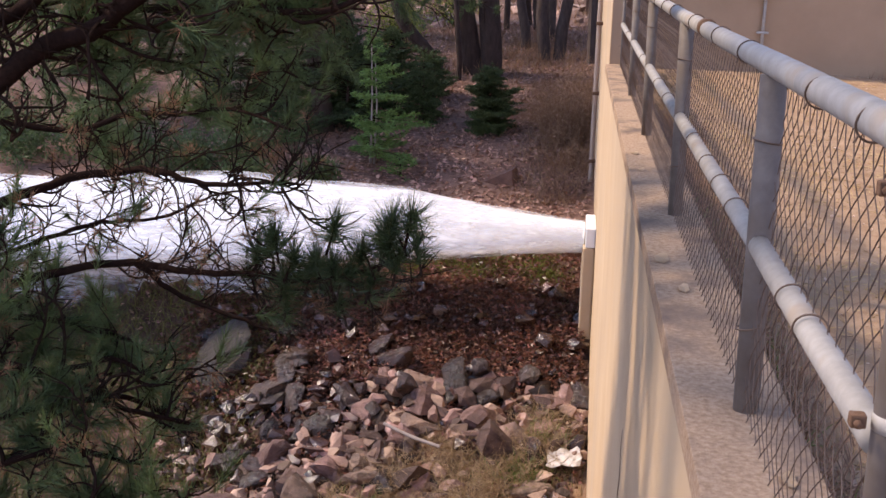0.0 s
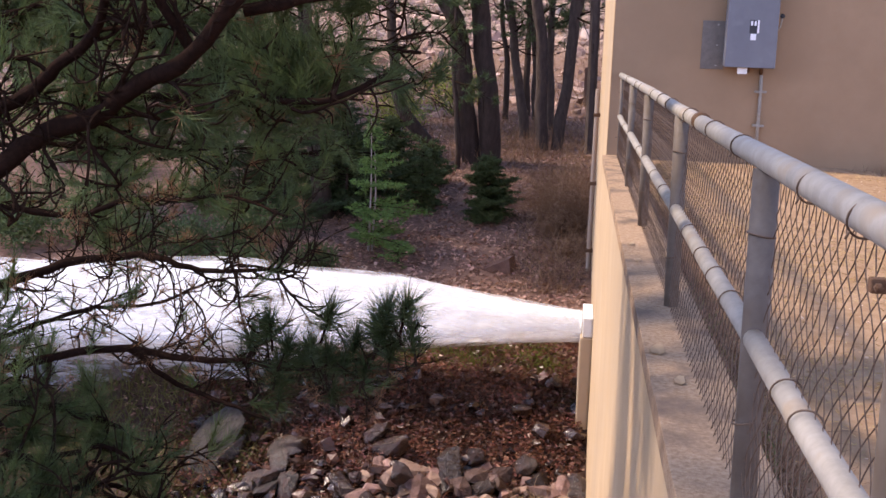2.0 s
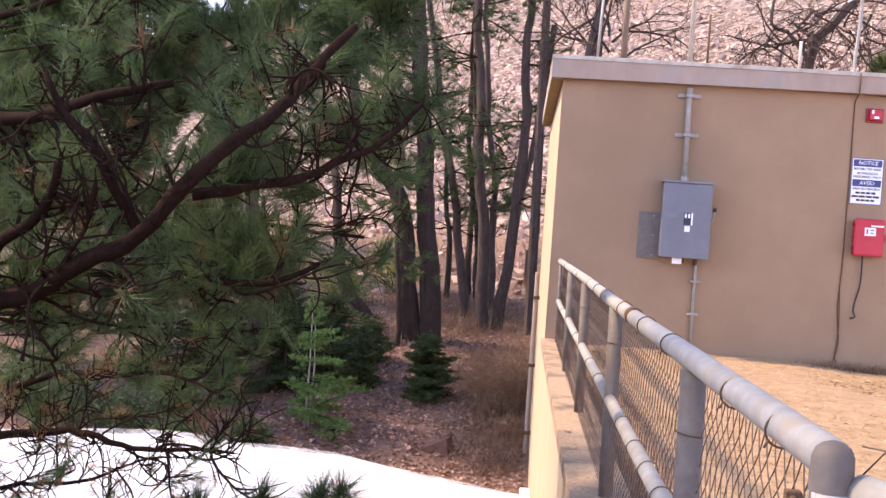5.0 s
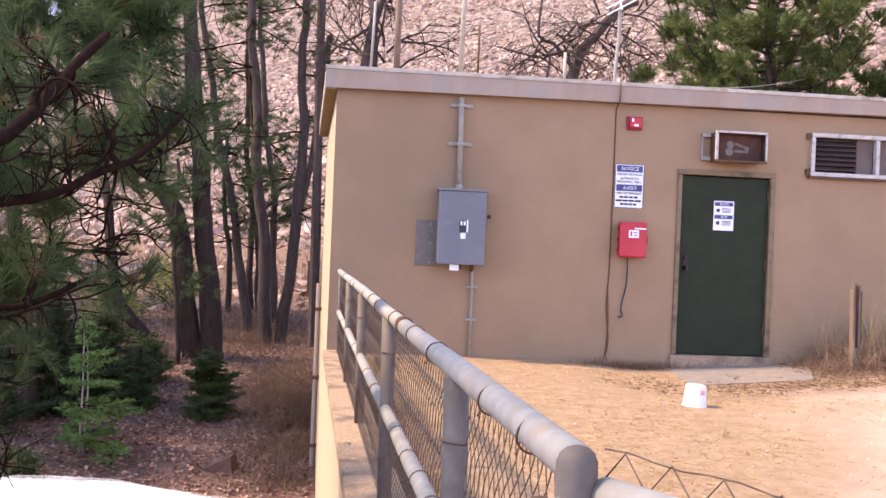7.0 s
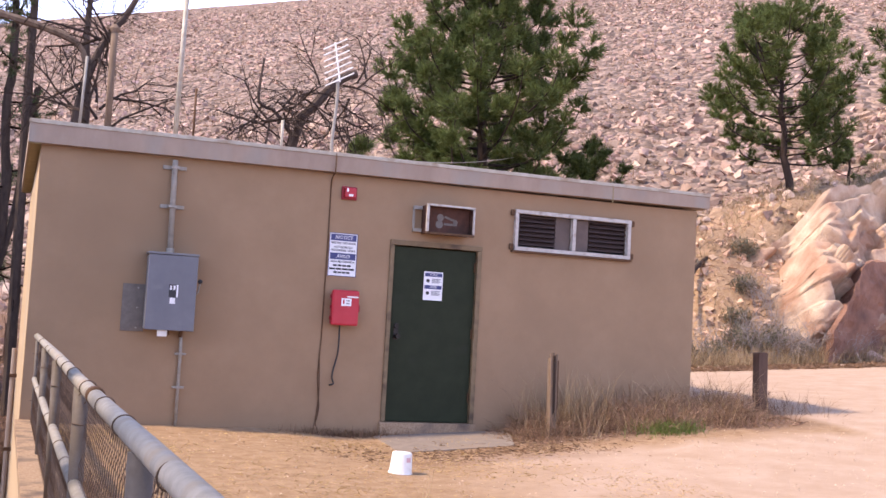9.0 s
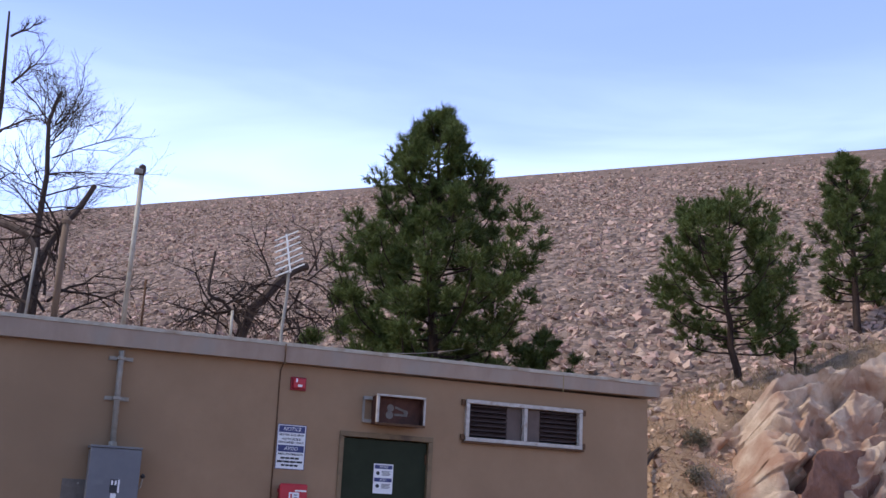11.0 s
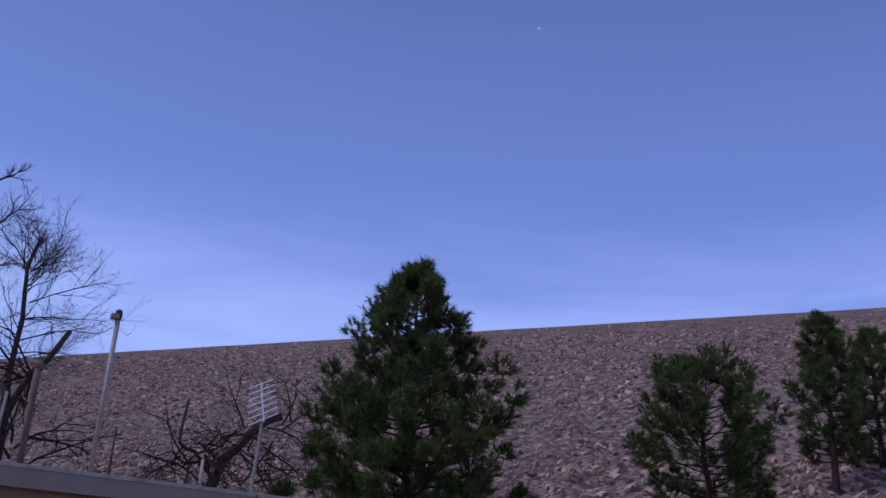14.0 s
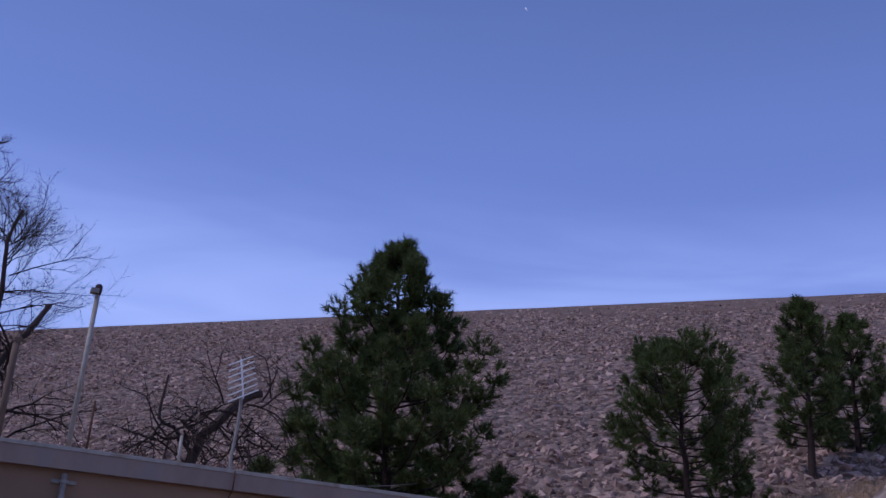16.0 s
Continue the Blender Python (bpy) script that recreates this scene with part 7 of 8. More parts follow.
def bank_trees():
    """The trunks on the bank between the stream and the dam."""
    r = np.random.default_rng(61)
    data = (
        ("leaning dark tree trunk forking over the bank", 0.17, ((-2.45, 22.5, -1.5), (-3.03, 22.5, -0.82), (-3.46, 22.5, -0.26), (-3.67, 22.5, 0.87), (-3.9, 22.6, 2.2))),
        ("tall dark pine trunk on the bank", 0.24, ((-1.93, 22.5, -1.5), (-2.26, 22.5, 0.24), (-2.5, 22.5, 1.6), (-3.05, 22.5, 2.48), (-3.8, 22.5, 4.35), (-4.4, 22.6, 7.5))),
        ("straight dark pine trunk on the bank", 0.25, ((-1.60, 22.5, -1.5), (-1.86, 22.5, 0.83), (-2.05, 22.5, 2.51), (-2.21, 22.5, 4.17), (-2.38, 22.5, 5.48), (-2.5, 22.5, 8))),
        ("slim leaning pine trunk on the bank", 0.15, ((-1.07, 25.0, -1.1), (-1.35, 25.0, 0.71), (-1.67, 25.0, 2.32), (-1.94, 25.0, 3.54), (-2.24, 25.0, 5.25), (-2.6, 25, 8))),
        ("tall bare pine trunk at the top of the path", 0.19, ((-0.67, 24.0, -1.2), (-0.77, 24.0, 0.51), (-0.99, 24.0, 2.64), (-1.11, 24.0, 4.41), (-1.25, 24.0, 6.15), (-1.3, 24, 9))),
        ("grey-brown trunk leaning toward the path", 0.18, ((-0.41, 24.0, -1.2), (-0.26, 24.0, 0.29), (-0.1, 24.0, 2.08), (-0.09, 24.0, 3.73), (-0.14, 24.0, 5.13), (-0.1, 24, 8.5))),
        ("slim trunk behind the leaning one", 0.13, ((-0.62, 26.0, -1.0), (-0.66, 26.0, 1.5), (-0.88, 26.0, 3.42), (-1.1, 26.0, 5.32), (-1.2, 26, 8))),
        ("dark trunk rising out of firs", 0.20, ((-4.1, 18.5, -2.2), (-4.25, 18.5, -0.9), (-4.38, 18.5, 0.0), (-4.47, 18.5, 1.0), (-4.6, 18.5, 3.0))),
        ("thin dark distant pine trunk", 0.09, ((-1.65, 27.0, -0.9), (-1.7, 27.0, 0.4), (-1.84, 27.0, 1.75), (-1.9, 27, 3.5))),
        ("thin dark stem beside the pines", 0.07, ((-2.26, 22.0, -1.5), (-2.33, 22.0, -0.3), (-2.42, 22.0, 1.36), (-2.4, 22, 2.6))),
        ("thin dark distant pine trunk", 0.10, ((-1.2, 27.5, -0.8), (-1.25, 27.5, 1.5), (-1.45, 27.5, 4.0), (-1.5, 27.5, 7))),
        ("thin dark distant pine trunk", 0.11, ((-0.9, 27.0, -0.8), (-1.1, 27.0, 1.5), (-1.3, 27.0, 4.0), (-1.4, 27, 7))),
    )
    for k, (lab, rad, pts) in enumerate(data):
        base = Vector(pts[0])
        t = thing("tree", lab, "tree", base, "trees on the bank")
        sp = spline([Vector(p) - base + (Vector((0, 0, -0.3)) if i == 0 else Vector()) for i, p in enumerate(pts)], 0.3)
        n = len(sp)
        sp = [q + Vector((0.03 * math.sin(i * 0.75 + 2 * k) + 0.012 * math.sin(i * 1.9 + k), 0.04 * math.sin(i * 0.6 + k), 0)) * min(1, i / 3) for i, q in enumerate(sp)]
        part("trunk", Buf().tube(sp, [(0.76 if k in (3, 4, 5, 6) else 0.92) * rad * (1.25 if i == 0 else 1.0) * (1 - 0.55 * i / n) * r.uniform(0.95, 1.05) for i in range(n)], 10), grey_bark if k in (3, 4, 5, 6) else bark, t, "", True)
        if k == 5:
            part("fork", Buf().tube(spline([Vector(p) - base for p in ((-0.14, 24.0, 1.5), (0.1, 24.0, 2.68), (0.22, 24.0, 3.74), (0.4, 24, 5.5))], 0.3), 0.065, 8), grey_bark, t)
        b, tri = Buf(), []
        for j in range(17 if rad > 0.1 else 7):
            f = r.uniform(0.25, 0.98)
            p = sp[int(f * (n - 1))]
            a = r.uniform(0, 6.283)
            d = Vector((math.cos(a), math.sin(a), r.uniform(-0.3, 0.35)))
            ln = r.uniform(0.4, 1.3)
            bare_limbs(b, p, d.normalized(), ln, 0.022, 1, r, 0.5, 0.0)
            if k not in (0, 8, 10) and r.random() < 0.72:
                for q in range(18):
                    e = p + d * ln * r.uniform(0.5, 1.05) + Vector(r.normal(0, 0.22, 3))
                    tri.append(tuft(e, d + Vector(r.normal(0, 0.4, 3)) + Vector((0, 0, 0.3)), 34, 0.18, 0.013, 10, 85, 0.15))
        part("limb_mass", b, twig_mat, t)["kind"] = "stuff"
        if tri:
            part("needle_mass", Buf().tris(np.concatenate(tri)), needle_mid, t)["kind"] = "stuff"


bank_trees()


def fir(name, label, base, height, spread, seed, mat, dense=1.0, width=0.012, nl=0.035, stem=None, power=0.7, bushy=False, levels=()):
    """A young fir: whorls of flat sprays set with short needles."""
    r = np.random.default_rng(seed)
    t = thing(name, label, "tree", base, "young firs on the bank")
    part("trunk", Buf().tube([(0, 0, -0.1), (0.02, 0, height * 0.5), (0, 0.01, height)], [(0.02 + 0.012 * height) * (0.5 if stem else 1.0), 0.014, 0.006], 7), stem or bark, t, "", True)
    b, bases, ways = Buf(), [], []
    whorls = len(levels) or int(height / 0.10 * dense)
    for k in range(whorls):
        g = levels[k] if levels else (k + 0.3 * r.random()) / whorls
        z = height * (0.04 + 0.96 * g)
        for j in range(10 if levels else r.integers(3, 8)):
            a = r.uniform(0, 6.283)
            ln = spread * (math.sin(math.pi * (0.22 + 0.74 * g)) if bushy else (1 - g) ** power) * r.uniform(0.2, 1.15) * (0.75 + 0.4 * math.sin(a + seed)) + 0.05
            d = Vector((math.cos(a), math.sin(a), r.uniform(-0.1, 0.5)))
            p0 = Vector((0, 0, z + r.normal(0, 0.05)))
            p1 = p0 + d * ln + Vector((r.normal(0, 0.08), r.normal(0, 0.08), r.normal(-0.12, 0.12))) * ln
            b.tube([p0, p0.lerp(p1, 0.5) + Vector((0, 0, 0.03 * ln)), p1], [0.008, 0.006, 0.003], 3, False)
            side = Vector((-d.y, d.x, 0))
            tw = [(p0.lerp(p1, 0.15), p1)]
            for q in range(int(ln / 0.09)):
                f = 0.2 + 0.75 * q / max(1, int(ln / 0.09))
                s = side * (1 if q % 2 else -1)
                st = p0.lerp(p1, f)
                en = st + (s * 0.8 + d * 0.6) * (0.42 * ln * (1 - f) + 0.05)
                tw.append((st, en))
            for st, en in tw:
                m = max(3, int((en - st).length / 0.012 * dense))
                f = r.random(m)[:, None]
                q = np.array(st) * (1 - f) + np.array(en) * f
                w = unit(np.array((en - st).normalized()) * 0.8 + r.normal(0, 0.6, (m, 3)))
                bases.append(q)
                ways.append(w)
    bases, ways = np.concatenate(bases), np.concatenate(ways)
    part("twig_mass", b, twig_mat, t)["kind"] = "stuff"
    part("needle_mass", Buf().tris(blades(bases, ways, r.uniform(0.7, 1.2, len(bases)) * nl, width)), mat, t)["kind"] = "stuff"
    return t


fir("young_fir", "slender light green young fir on the bank", (-3.1, 17.0, gz(-3.1, 17)), 2.05, 1.1, 71, fir_green, 1.8, 0.016, 0.07, grey_twig, 0.95, levels=(0.05, 0.14, 0.26, 0.31, 0.46, 0.60, 0.66, 0.80, 0.90, 0.97))
part("second_stem", Buf().tube([(0.05, 0, -0.1), (0.09, 0.02, 0.9), (0.06, 0.02, 1.55)], [0.02, 0.014, 0.006], 6), grey_twig, bpy.data.objects["young_fir"], "", True)
fir("young_fir", "bushy dark green fir on the leafy bank", (-1.42, 19.0, gz(-1.42, 19) - 0.22), 1.25, 0.58, 72, needle_mid, 3.6, 0.014, 0.06, bushy=True)
fir("young_fir", "dark green fir thicket under the trunks", (-3.3, 20.3, gz(-3.3, 20.3) - 0.1), 1.45, 1.1, 73, needle_mid, 1.9, 0.018, 0.07, bushy=True)
fir("young_fir", "dark green fir thicket under the trunks", (-2.6, 20.6, gz(-2.6, 20.6) - 0.1), 0.95, 0.8, 74, needle_mid, 1.9, 0.018, 0.07, bushy=True)
fir("young_fir", "dark green fir thicket under the trunks", (-4.2, 20.0, gz(-4.2, 20.0) - 0.1), 1.8, 1.1, 75, needle_shaded, 1.7, 0.018, 0.07)
fir("young_fir", "dark fir with broad boughs at the water", (-4.6, 17.6, gz(-4.6, 17.6) - 0.1), 2.6, 1.2, 76, needle_shaded, 0.9, 0.018, 0.07)
fir("young_fir", "shaded fir behind the stream", (-6.2, 19.2, gz(-6.2, 19.2) - 0.1), 2.8, 1.3, 77, needle_shaded, 0.9, 0.018, 0.07)
fir("young_fir", "shaded fir behind the stream", (-8.4, 19.5, gz(-8.4, 19.5) - 0.1), 3.2, 1.5, 78, needle_shaded, 0.8, 0.020, 0.08)
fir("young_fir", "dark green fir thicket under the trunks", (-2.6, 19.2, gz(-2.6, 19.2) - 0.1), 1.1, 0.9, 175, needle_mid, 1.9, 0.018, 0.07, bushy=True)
fir("young_fir", "dark green fir thicket under the trunks", (-3.8, 18.6, gz(-3.8, 18.6) - 0.1), 2.0, 1.1, 176, needle_shaded, 1.7, 0.018, 0.07)
fir("young_fir", "dark green fir thicket under the trunks", (-5.3, 18.9, gz(-5.3, 18.9) - 0.1), 2.2, 1.2, 177, needle_shaded, 1.7, 0.018, 0.07)
fir("young_fir", "low light green fir seedlings at the bank", (-2.55, 16.4, gz(-2.55, 16.4)), 0.28, 0.45, 79, fir_green, 1.2, 0.012, 0.05)


def bank_shrubs():
    r = np.random.default_rng(81)
    t = thing("bare_shrub", "tangled pale grey leafless shrub on the far bank", "shrub", (-5.6, 20.0, gz(-5.6, 20)))
    b = Buf()
    for k in range(46):
        p = Vector((r.normal(0, 0.5), r.normal(0, 0.3), 0.0))
        bare_limbs(b, p, Vector((r.normal(0, 0.5), r.normal(0, 0.3), 1)).normalized(), r.uniform(0.5, 1.2), 0.010, 2, r, 0.6, 0.0)
    part("twig_mass", b, grey_twig, t)["kind"] = "stuff"
    for lab, x, y, s, mat in (("yellow-green leafy bush on the far bank", -6.8, 20.6, 0.55, yellow_leaf), ("green leafy bush on the far bank", -9.0, 21, 0.9, fir_green), ("green leafy bush on the far bank", -11.0, 22, 1.2, fir_green), ("yellow-green leafy bush on the far bank", -3.9, 24.5, 0.8, yellow_leaf), ("straw-yellow bush behind the trunks", -2.9, 27, 0.9, yellow_leaf)):
        t = thing("bush", lab, "shrub", (x, y, gz(x, y)))
        b = Buf()
        for k in range(14):
            bare_limbs(b, (0, 0, 0), Vector((r.normal(0, 0.6), r.normal(0, 0.6), 1)).normalized(), s * r.uniform(0.6, 1.1), 0.012, 1, r)
        part("twig_mass", b, twig_mat, t)["kind"] = "stuff"
        n = 1500
        p = unit(r.normal(size=(n, 3))) * r.uniform(0.3, 1, (n, 1)) * [s, s, s * 0.8] + [0, 0, s * 0.8]
        part("foliage", Buf().tris(blades(p, unit(r.normal(size=(n, 3))), 0.06, 0.045)), mat, t)["kind"] = "stuff"
    for x, y, s, k in ((0.05, 18.6, 0.8, 60), (-0.1, 19.2, 0.75, 50), (0.08, 17.2, 0.38, 30), (-0.12, 18.2, 0.5, 36), (0.15, 19.9, 0.9, 40)):
        t = thing("brown_brush", "reddish brown leafless brush beside the side wall", "shrub", (x, y, gz(x, y) - 0.05), "brush beside the wall")
        b = Buf()
        for _ in range(k):
            bare_limbs(b, (r.normal(0, 0.18), r.normal(0, 0.25), 0), Vector((r.normal(-0.1, 0.6), r.normal(-0.1, 0.5), 1)).normalized(), s * r.uniform(0.4, 0.9), 0.007, 2, r, 0.7, -0.15)
        part("twig_mass", b, brush_twig, t)["kind"] = "stuff"
        n = int(2600 * s)
        q = unit(r.normal(size=(n, 3)) * [1, 1, 0.8]) * r.uniform(0.35, 1, (n, 1)) * [0.55 * s, 0.6 * s, 0.62 * s] + [-0.06 * s, 0, 0.45 * s]
        part("dead_leaves", Buf().tris(blades(q, unit(r.normal(size=(n, 3))), 0.05, 0.016)), brown_grass, t)["kind"] = "stuff"
    for x, y, s in ((-4.6, 15.4, 0.45), (-5.6, 16.0, 0.6), (-6.6, 16.2, 0.7), (-7.6, 17.0, 0.8), (-8.6, 16.6, 0.7), (-5.0, 16.8, 0.6), (-9.6, 17.6, 0.9), (-3.7, 16.0, 0.35)):
        t = thing("bush", "low green leafy bush on the shaded bank", "shrub", (x, y, gz(x, y)), "bushes on the bank")
        n = int(2600 * s)
        p = unit(r.normal(size=(n, 3))) * r.uniform(0.3, 1, (n, 1)) * [s, s, s * 0.7] * (1 + 0.3 * wobble(np.arange(n) * 0.37, np.arange(n) * 0.11))[:, None] + [0, 0, s * 0.5]
        part("foliage", Buf().tris(blades(p, unit(r.normal(size=(n, 3)) + [0, 0, 0.4]), 0.10, 0.03)), needle_mid, t)["kind"] = "stuff"
    # tall pines across the stream, added only to cast shade on the bank
    for k, (x, y, hh, s) in enumerate(((-10.2, 18.2, 13.5, 2.9), (-9.8, 26.5, 13.0, 3.0))):
        pine_tree("pine", "tall pine added across the stream to shade the bank", (x, y, gz(x, y)), hh, s, 190 + k, needle_shaded, 2.6, 0.34, 0.05, 0.3, group="pines beyond the stream", per=18, size=0.6)
    # dark conifers that close the view beyond the stream
    for k, (x, y, h, s) in enumerate(((-13, 36, 10, 3), (-17, 36, 11, 3.2), (-12, 27, 6, 2.0), (-16, 31, 8, 2.4))):
        pine_tree("pine", "shaded dark pine beyond the stream", (x, y, gz(x, y)), h, s, 90 + k, needle_shaded, 4.0, 0.3, 0.04, 0.12, group="pines beyond the stream", per=20, size=0.55)


bank_shrubs()


def parked_car():
    x, y = -25.0, 50.0
    z = gz(x, y)
    c = thing("car", "dark purple car parked beyond the trees", "car", (x, y, z))
    body_m = surface("purple_car_paint", (0.05, 0.025, 0.06), (0.065, 0.033, 0.075), scale=3, rough=0.3, bump=0, spec=0.6)
    glass_m = surface("dark_car_glass", (0.02, 0.02, 0.025), (0.03, 0.03, 0.035), scale=3, rough=0.1, bump=0, spec=0.7)
    prof = [(-2.1, 0.35), (-2.1, 0.75), (-1.9, 0.95), (-0.9, 1.02), (-0.2, 1.45), (1.2, 1.48), (2.0, 1.05), (2.15, 0.8), (2.15, 0.35)]
    v = [(a, -0.85, b) for a, b in prof] + [(a, 0.85, b) for a, b in prof]
    n = len(prof)
    part("body", Buf().add(v, [list(range(n)), list(range(2 * n - 1, n - 1, -1))] + [[i, i + n, (i + 1) % n + n, (i + 1) % n] for i in range(n)]), body_m, c)
    part("window", Buf().add([(-0.75, -0.857, 1.05), (0.2, -0.857, 1.05), (0.2, -0.857, 1.38), (-0.2, -0.857, 1.38)], [[0, 1, 2, 3]]), glass_m, c)
    part("window", Buf().add([(0.3, -0.857, 1.05), (1.7, -0.857, 1.05), (1.2, -0.857, 1.4), (0.3, -0.857, 1.38)], [[0, 1, 2, 3]]), glass_m, c)
    for wx in (-1.35, 1.4):
        for wy in (-0.8, 0.8):
            w = part("wheel", Buf().tube([(wx, wy - 0.1, 0.33), (wx, wy + 0.1, 0.33)], 0.33, 18), sign_black, c)
            part("rim", Buf().tube([(wx, wy - 0.112, 0.33), (wx, wy + 0.112, 0.33)], 0.19, 14), galv, w)


parked_car()


# ---- the near pine whose boughs hang into the view ----
BRUSHES = ((-0.80, -0.17, 120, 110), (-0.72, -0.19, 110, 110), (-0.90, -0.24, 120, 120), (-0.62, -0.12, 120, 100), (-1.06, -0.22, 110, 120), (-1.04, -0.29, 90, 120), (-0.84, -0.29, 80, 120), (-1.2, -0.22, 80, 120), (-1.06, -0.03, 150, 105), (-0.85, 0.0, 150, 105), (-0.65, -0.0, 190, 100), (-1.02, -0.14, 150, 100), (-0.94, -0.16, 160, 110), (-0.97, -0.2, 150, 120), (-0.76, -0.1, 140, 90), (-0.7, -0.08, 150, 110), (-0.85, -0.13, 120, 100), (-0.66, -0.07, 120, 95), (-1.11, -0.09, 110, 100), (-1.17, -0.13, 90, 100), (-0.58, 0.03, 130, 100), (-0.56, -0.08, 110, 100))


def near_pine():
    r = np.random.default_rng(101)
    base = Vector((-4.4, 3.3, float(land(-4.4, 3.3))))
    t = thing("pine", "near pine with long-needled drooping boughs and bare dead twigs", "tree", base)
    stem_line = spline([(0, 0, -0.3), (0.05, 0, 3), (0.1, -0.05, 7), (0.08, 0, 10 - base.z)], 0.5)
    part("trunk", Buf().tube(stem_line, [0.25 - 0.17 * k / len(stem_line) for k in range(len(stem_line))], 12), bark, t, "", True)
    green, dead, brush, crown, twigs, fronts = [], [], [], [], Buf(), []

    def sway(p, far=1.0):
        """Boughs swing nearer and farther, so that they do not all hang in one plane."""
        e = Vector((0.05, 0, 1.05))
        q = Vector(p) - e
        return e + q * far * (1.1 + 0.10 * math.sin(9 * q.x / q.y + 7 * q.z / q.y + 1.0))

    def shoot(p, d, g):
        """A tip with its brush of needles."""
        d = d.normalized()
        e = p + d * r.uniform(0.02, 0.07)
        twigs.tube([p, e], [0.0028, 0.0016], 4, False)
        v = e + base - Vector((0.05, 0, 1.05))
        u, w = v.x / v.y, v.z / v.y
        if -0.20 < u < -0.12 and -0.01 < w < 0.055:
            return
        if r.random() < 0.8 * g:
            green.append((e, tuft(e, d + Vector((0, 0.35, 0.3)), int(r.uniform(60, 85)), 0.13 * r.uniform(0.75, 1.1), 0.0034, 4, 64, 0.15)))
        elif r.random() < (0.07 if g > 0.2 else 0.16):
            dead.append((e, tuft(e, d, 30, 0.11 if g > 0.2 else 0.07, 0.003, 10, 90, 0.06)))

    def limb(pts, r0, r1, g, every, reach, name="bough", hang=0.0, back=0.9, near=0.15, far=1.12):
        """A bough with side twigs that turn to the light beyond it; g: how many of its shoots are green, near: how many twigs stay on the shaded side, bare."""
        ln = spline([sway(p, far) for p in pts], 0.06)
        r0, r1, reach, every = r0 * far, r1 * far, reach * far, every * far
        n = len(ln)
        buf = Buf()
        bend = [Vector((0.012 * math.sin(k * 0.61 + r0 * 900), 0.012 * math.sin(k * 0.47), 0.014 * math.sin(k * 0.53 + r0 * 500))) for k in range(n)]
        q = [p - base + c + Vector(r.normal(0, 0.003, 3)) for p, c in zip(ln, bend)]
        buf.tube(q, [(r0 + (r1 - r0) * k / n) * r.uniform(0.94, 1.08) for k in range(n)], 9)
        if ln[0].x < -2.5:
            fork = Vector((0.03, 0.1, ln[0].z - base.z + r.uniform(-0.5, 0.2)))
            fork.z = max(fork.z, 0.15)
            stem = spline([fork, fork.lerp(q[0], 0.4) + Vector((-0.25, 0, 0.05)), q[0] - (q[1] - q[0]) * 8, q[0]], 0.25)
            buf.tube(stem, [r0 * (1.4 - 0.4 * k / len(stem)) for k in range(len(stem))], 8)
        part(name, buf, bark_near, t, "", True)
        if far < 0.9:
            fronts.extend(p + base for p in q)
        total = sum((ln[k + 1] - ln[k]).length for k in range(n - 1))
        for k in range(int(total / every)):
            i = int(r.uniform(0.10, 1) * (n - 2))
            p, tan = q[i], (q[i + 1] - q[i]).normalized()
            bare = r.random() < near
            side = Vector(r.normal(0, 1, 3))
            side.y = -abs(side.y) * 0.4 if bare else abs(side.y) * 1.2 + back
            side = (side - tan * side.dot(tan)).normalized()
            d = (tan * r.uniform(0.4, 1.0) + side * 0.9 + Vector((0, 0, r.uniform(-0.3, 0.35) - hang))).normalized()
            length = reach * r.uniform(0.45, 1.2)
            thick = (0.0035 + 0.012 * length + 0.06 * min(r0, 0.04) * r.random()) * (0.72 if g < 0.2 else 1.0)
            m = 9
            w = [p]
            curl = Vector(r.normal(0, 0.16, 3))
            for j in range(m):
                curl = curl * 0.75 + Vector(r.normal(0, 0.15, 3)) + Vector((0, 0, 0.03))
                d = (d + curl).normalized()
                w.append(w[-1] + d * length / m)
            twigs.tube(w, [thick * (1 - 0.055 * j) for j in range(m + 1)], 5, False)
            for j in range(2, m + 1):
                for s in range(1 if j < m else 2):
                    e = (d + Vector(r.normal(0, 0.7, 3))).normalized()
                    if not bare:
                        e = (e + Vector((0, 0.35, 0))).normalized()
                    l2 = length * r.uniform(0.14, 0.45)
                    bow = Vector(r.normal(0, 0.28, 3)) + Vector((0, 0, 0.12))
                    tw = [w[j]]
                    for _ in range(4):
                        e = (e + bow).normalized()
                        tw.append(tw[-1] + e * l2 / 4)
                    twigs.tube(tw, [thick * c for c in (0.62, 0.55, 0.49, 0.43, 0.36)], 4, False)
                    if r.random() < 0.2:
                        h2 = (e + Vector(r.normal(0, 0.8, 3))).normalized()
                        twigs.tube([tw[2], tw[2] + h2 * l2 * 0.25, tw[2] + (h2 + bow).normalized() * l2 * 0.5], [thick * 0.5, thick * 0.4, thick * 0.3], 3, False)
                    shoot(tw[-1], e, g * (0.12 if bare else 1))
                    if not bare and g > 0.3 and r.random() < 0.45:
                        shoot(tw[2], e + bow, g)
            shoot(w[-1], d, g * (0.3 if bare else 1))
        shoot(q[-1], q[-1] - q[-2], 1.0 if g > 0.3 else g)

    # boughs of the upper, green part
    limb([(-3.5, 4.9, 0.1), (-2.59, 4.6, 0.39), (-2.18, 4.6, 0.63), (-1.81, 4.6, 0.82), (-1.61, 4.6, 0.98), (-1.4, 4.6, 1.19), (-1.16, 4.6, 1.42), (-0.93, 4.6, 1.66), (-0.75, 4.6, 1.87)], 0.064, 0.020, 0.75, 0.11, 0.50, near=0.25, far=0.80)
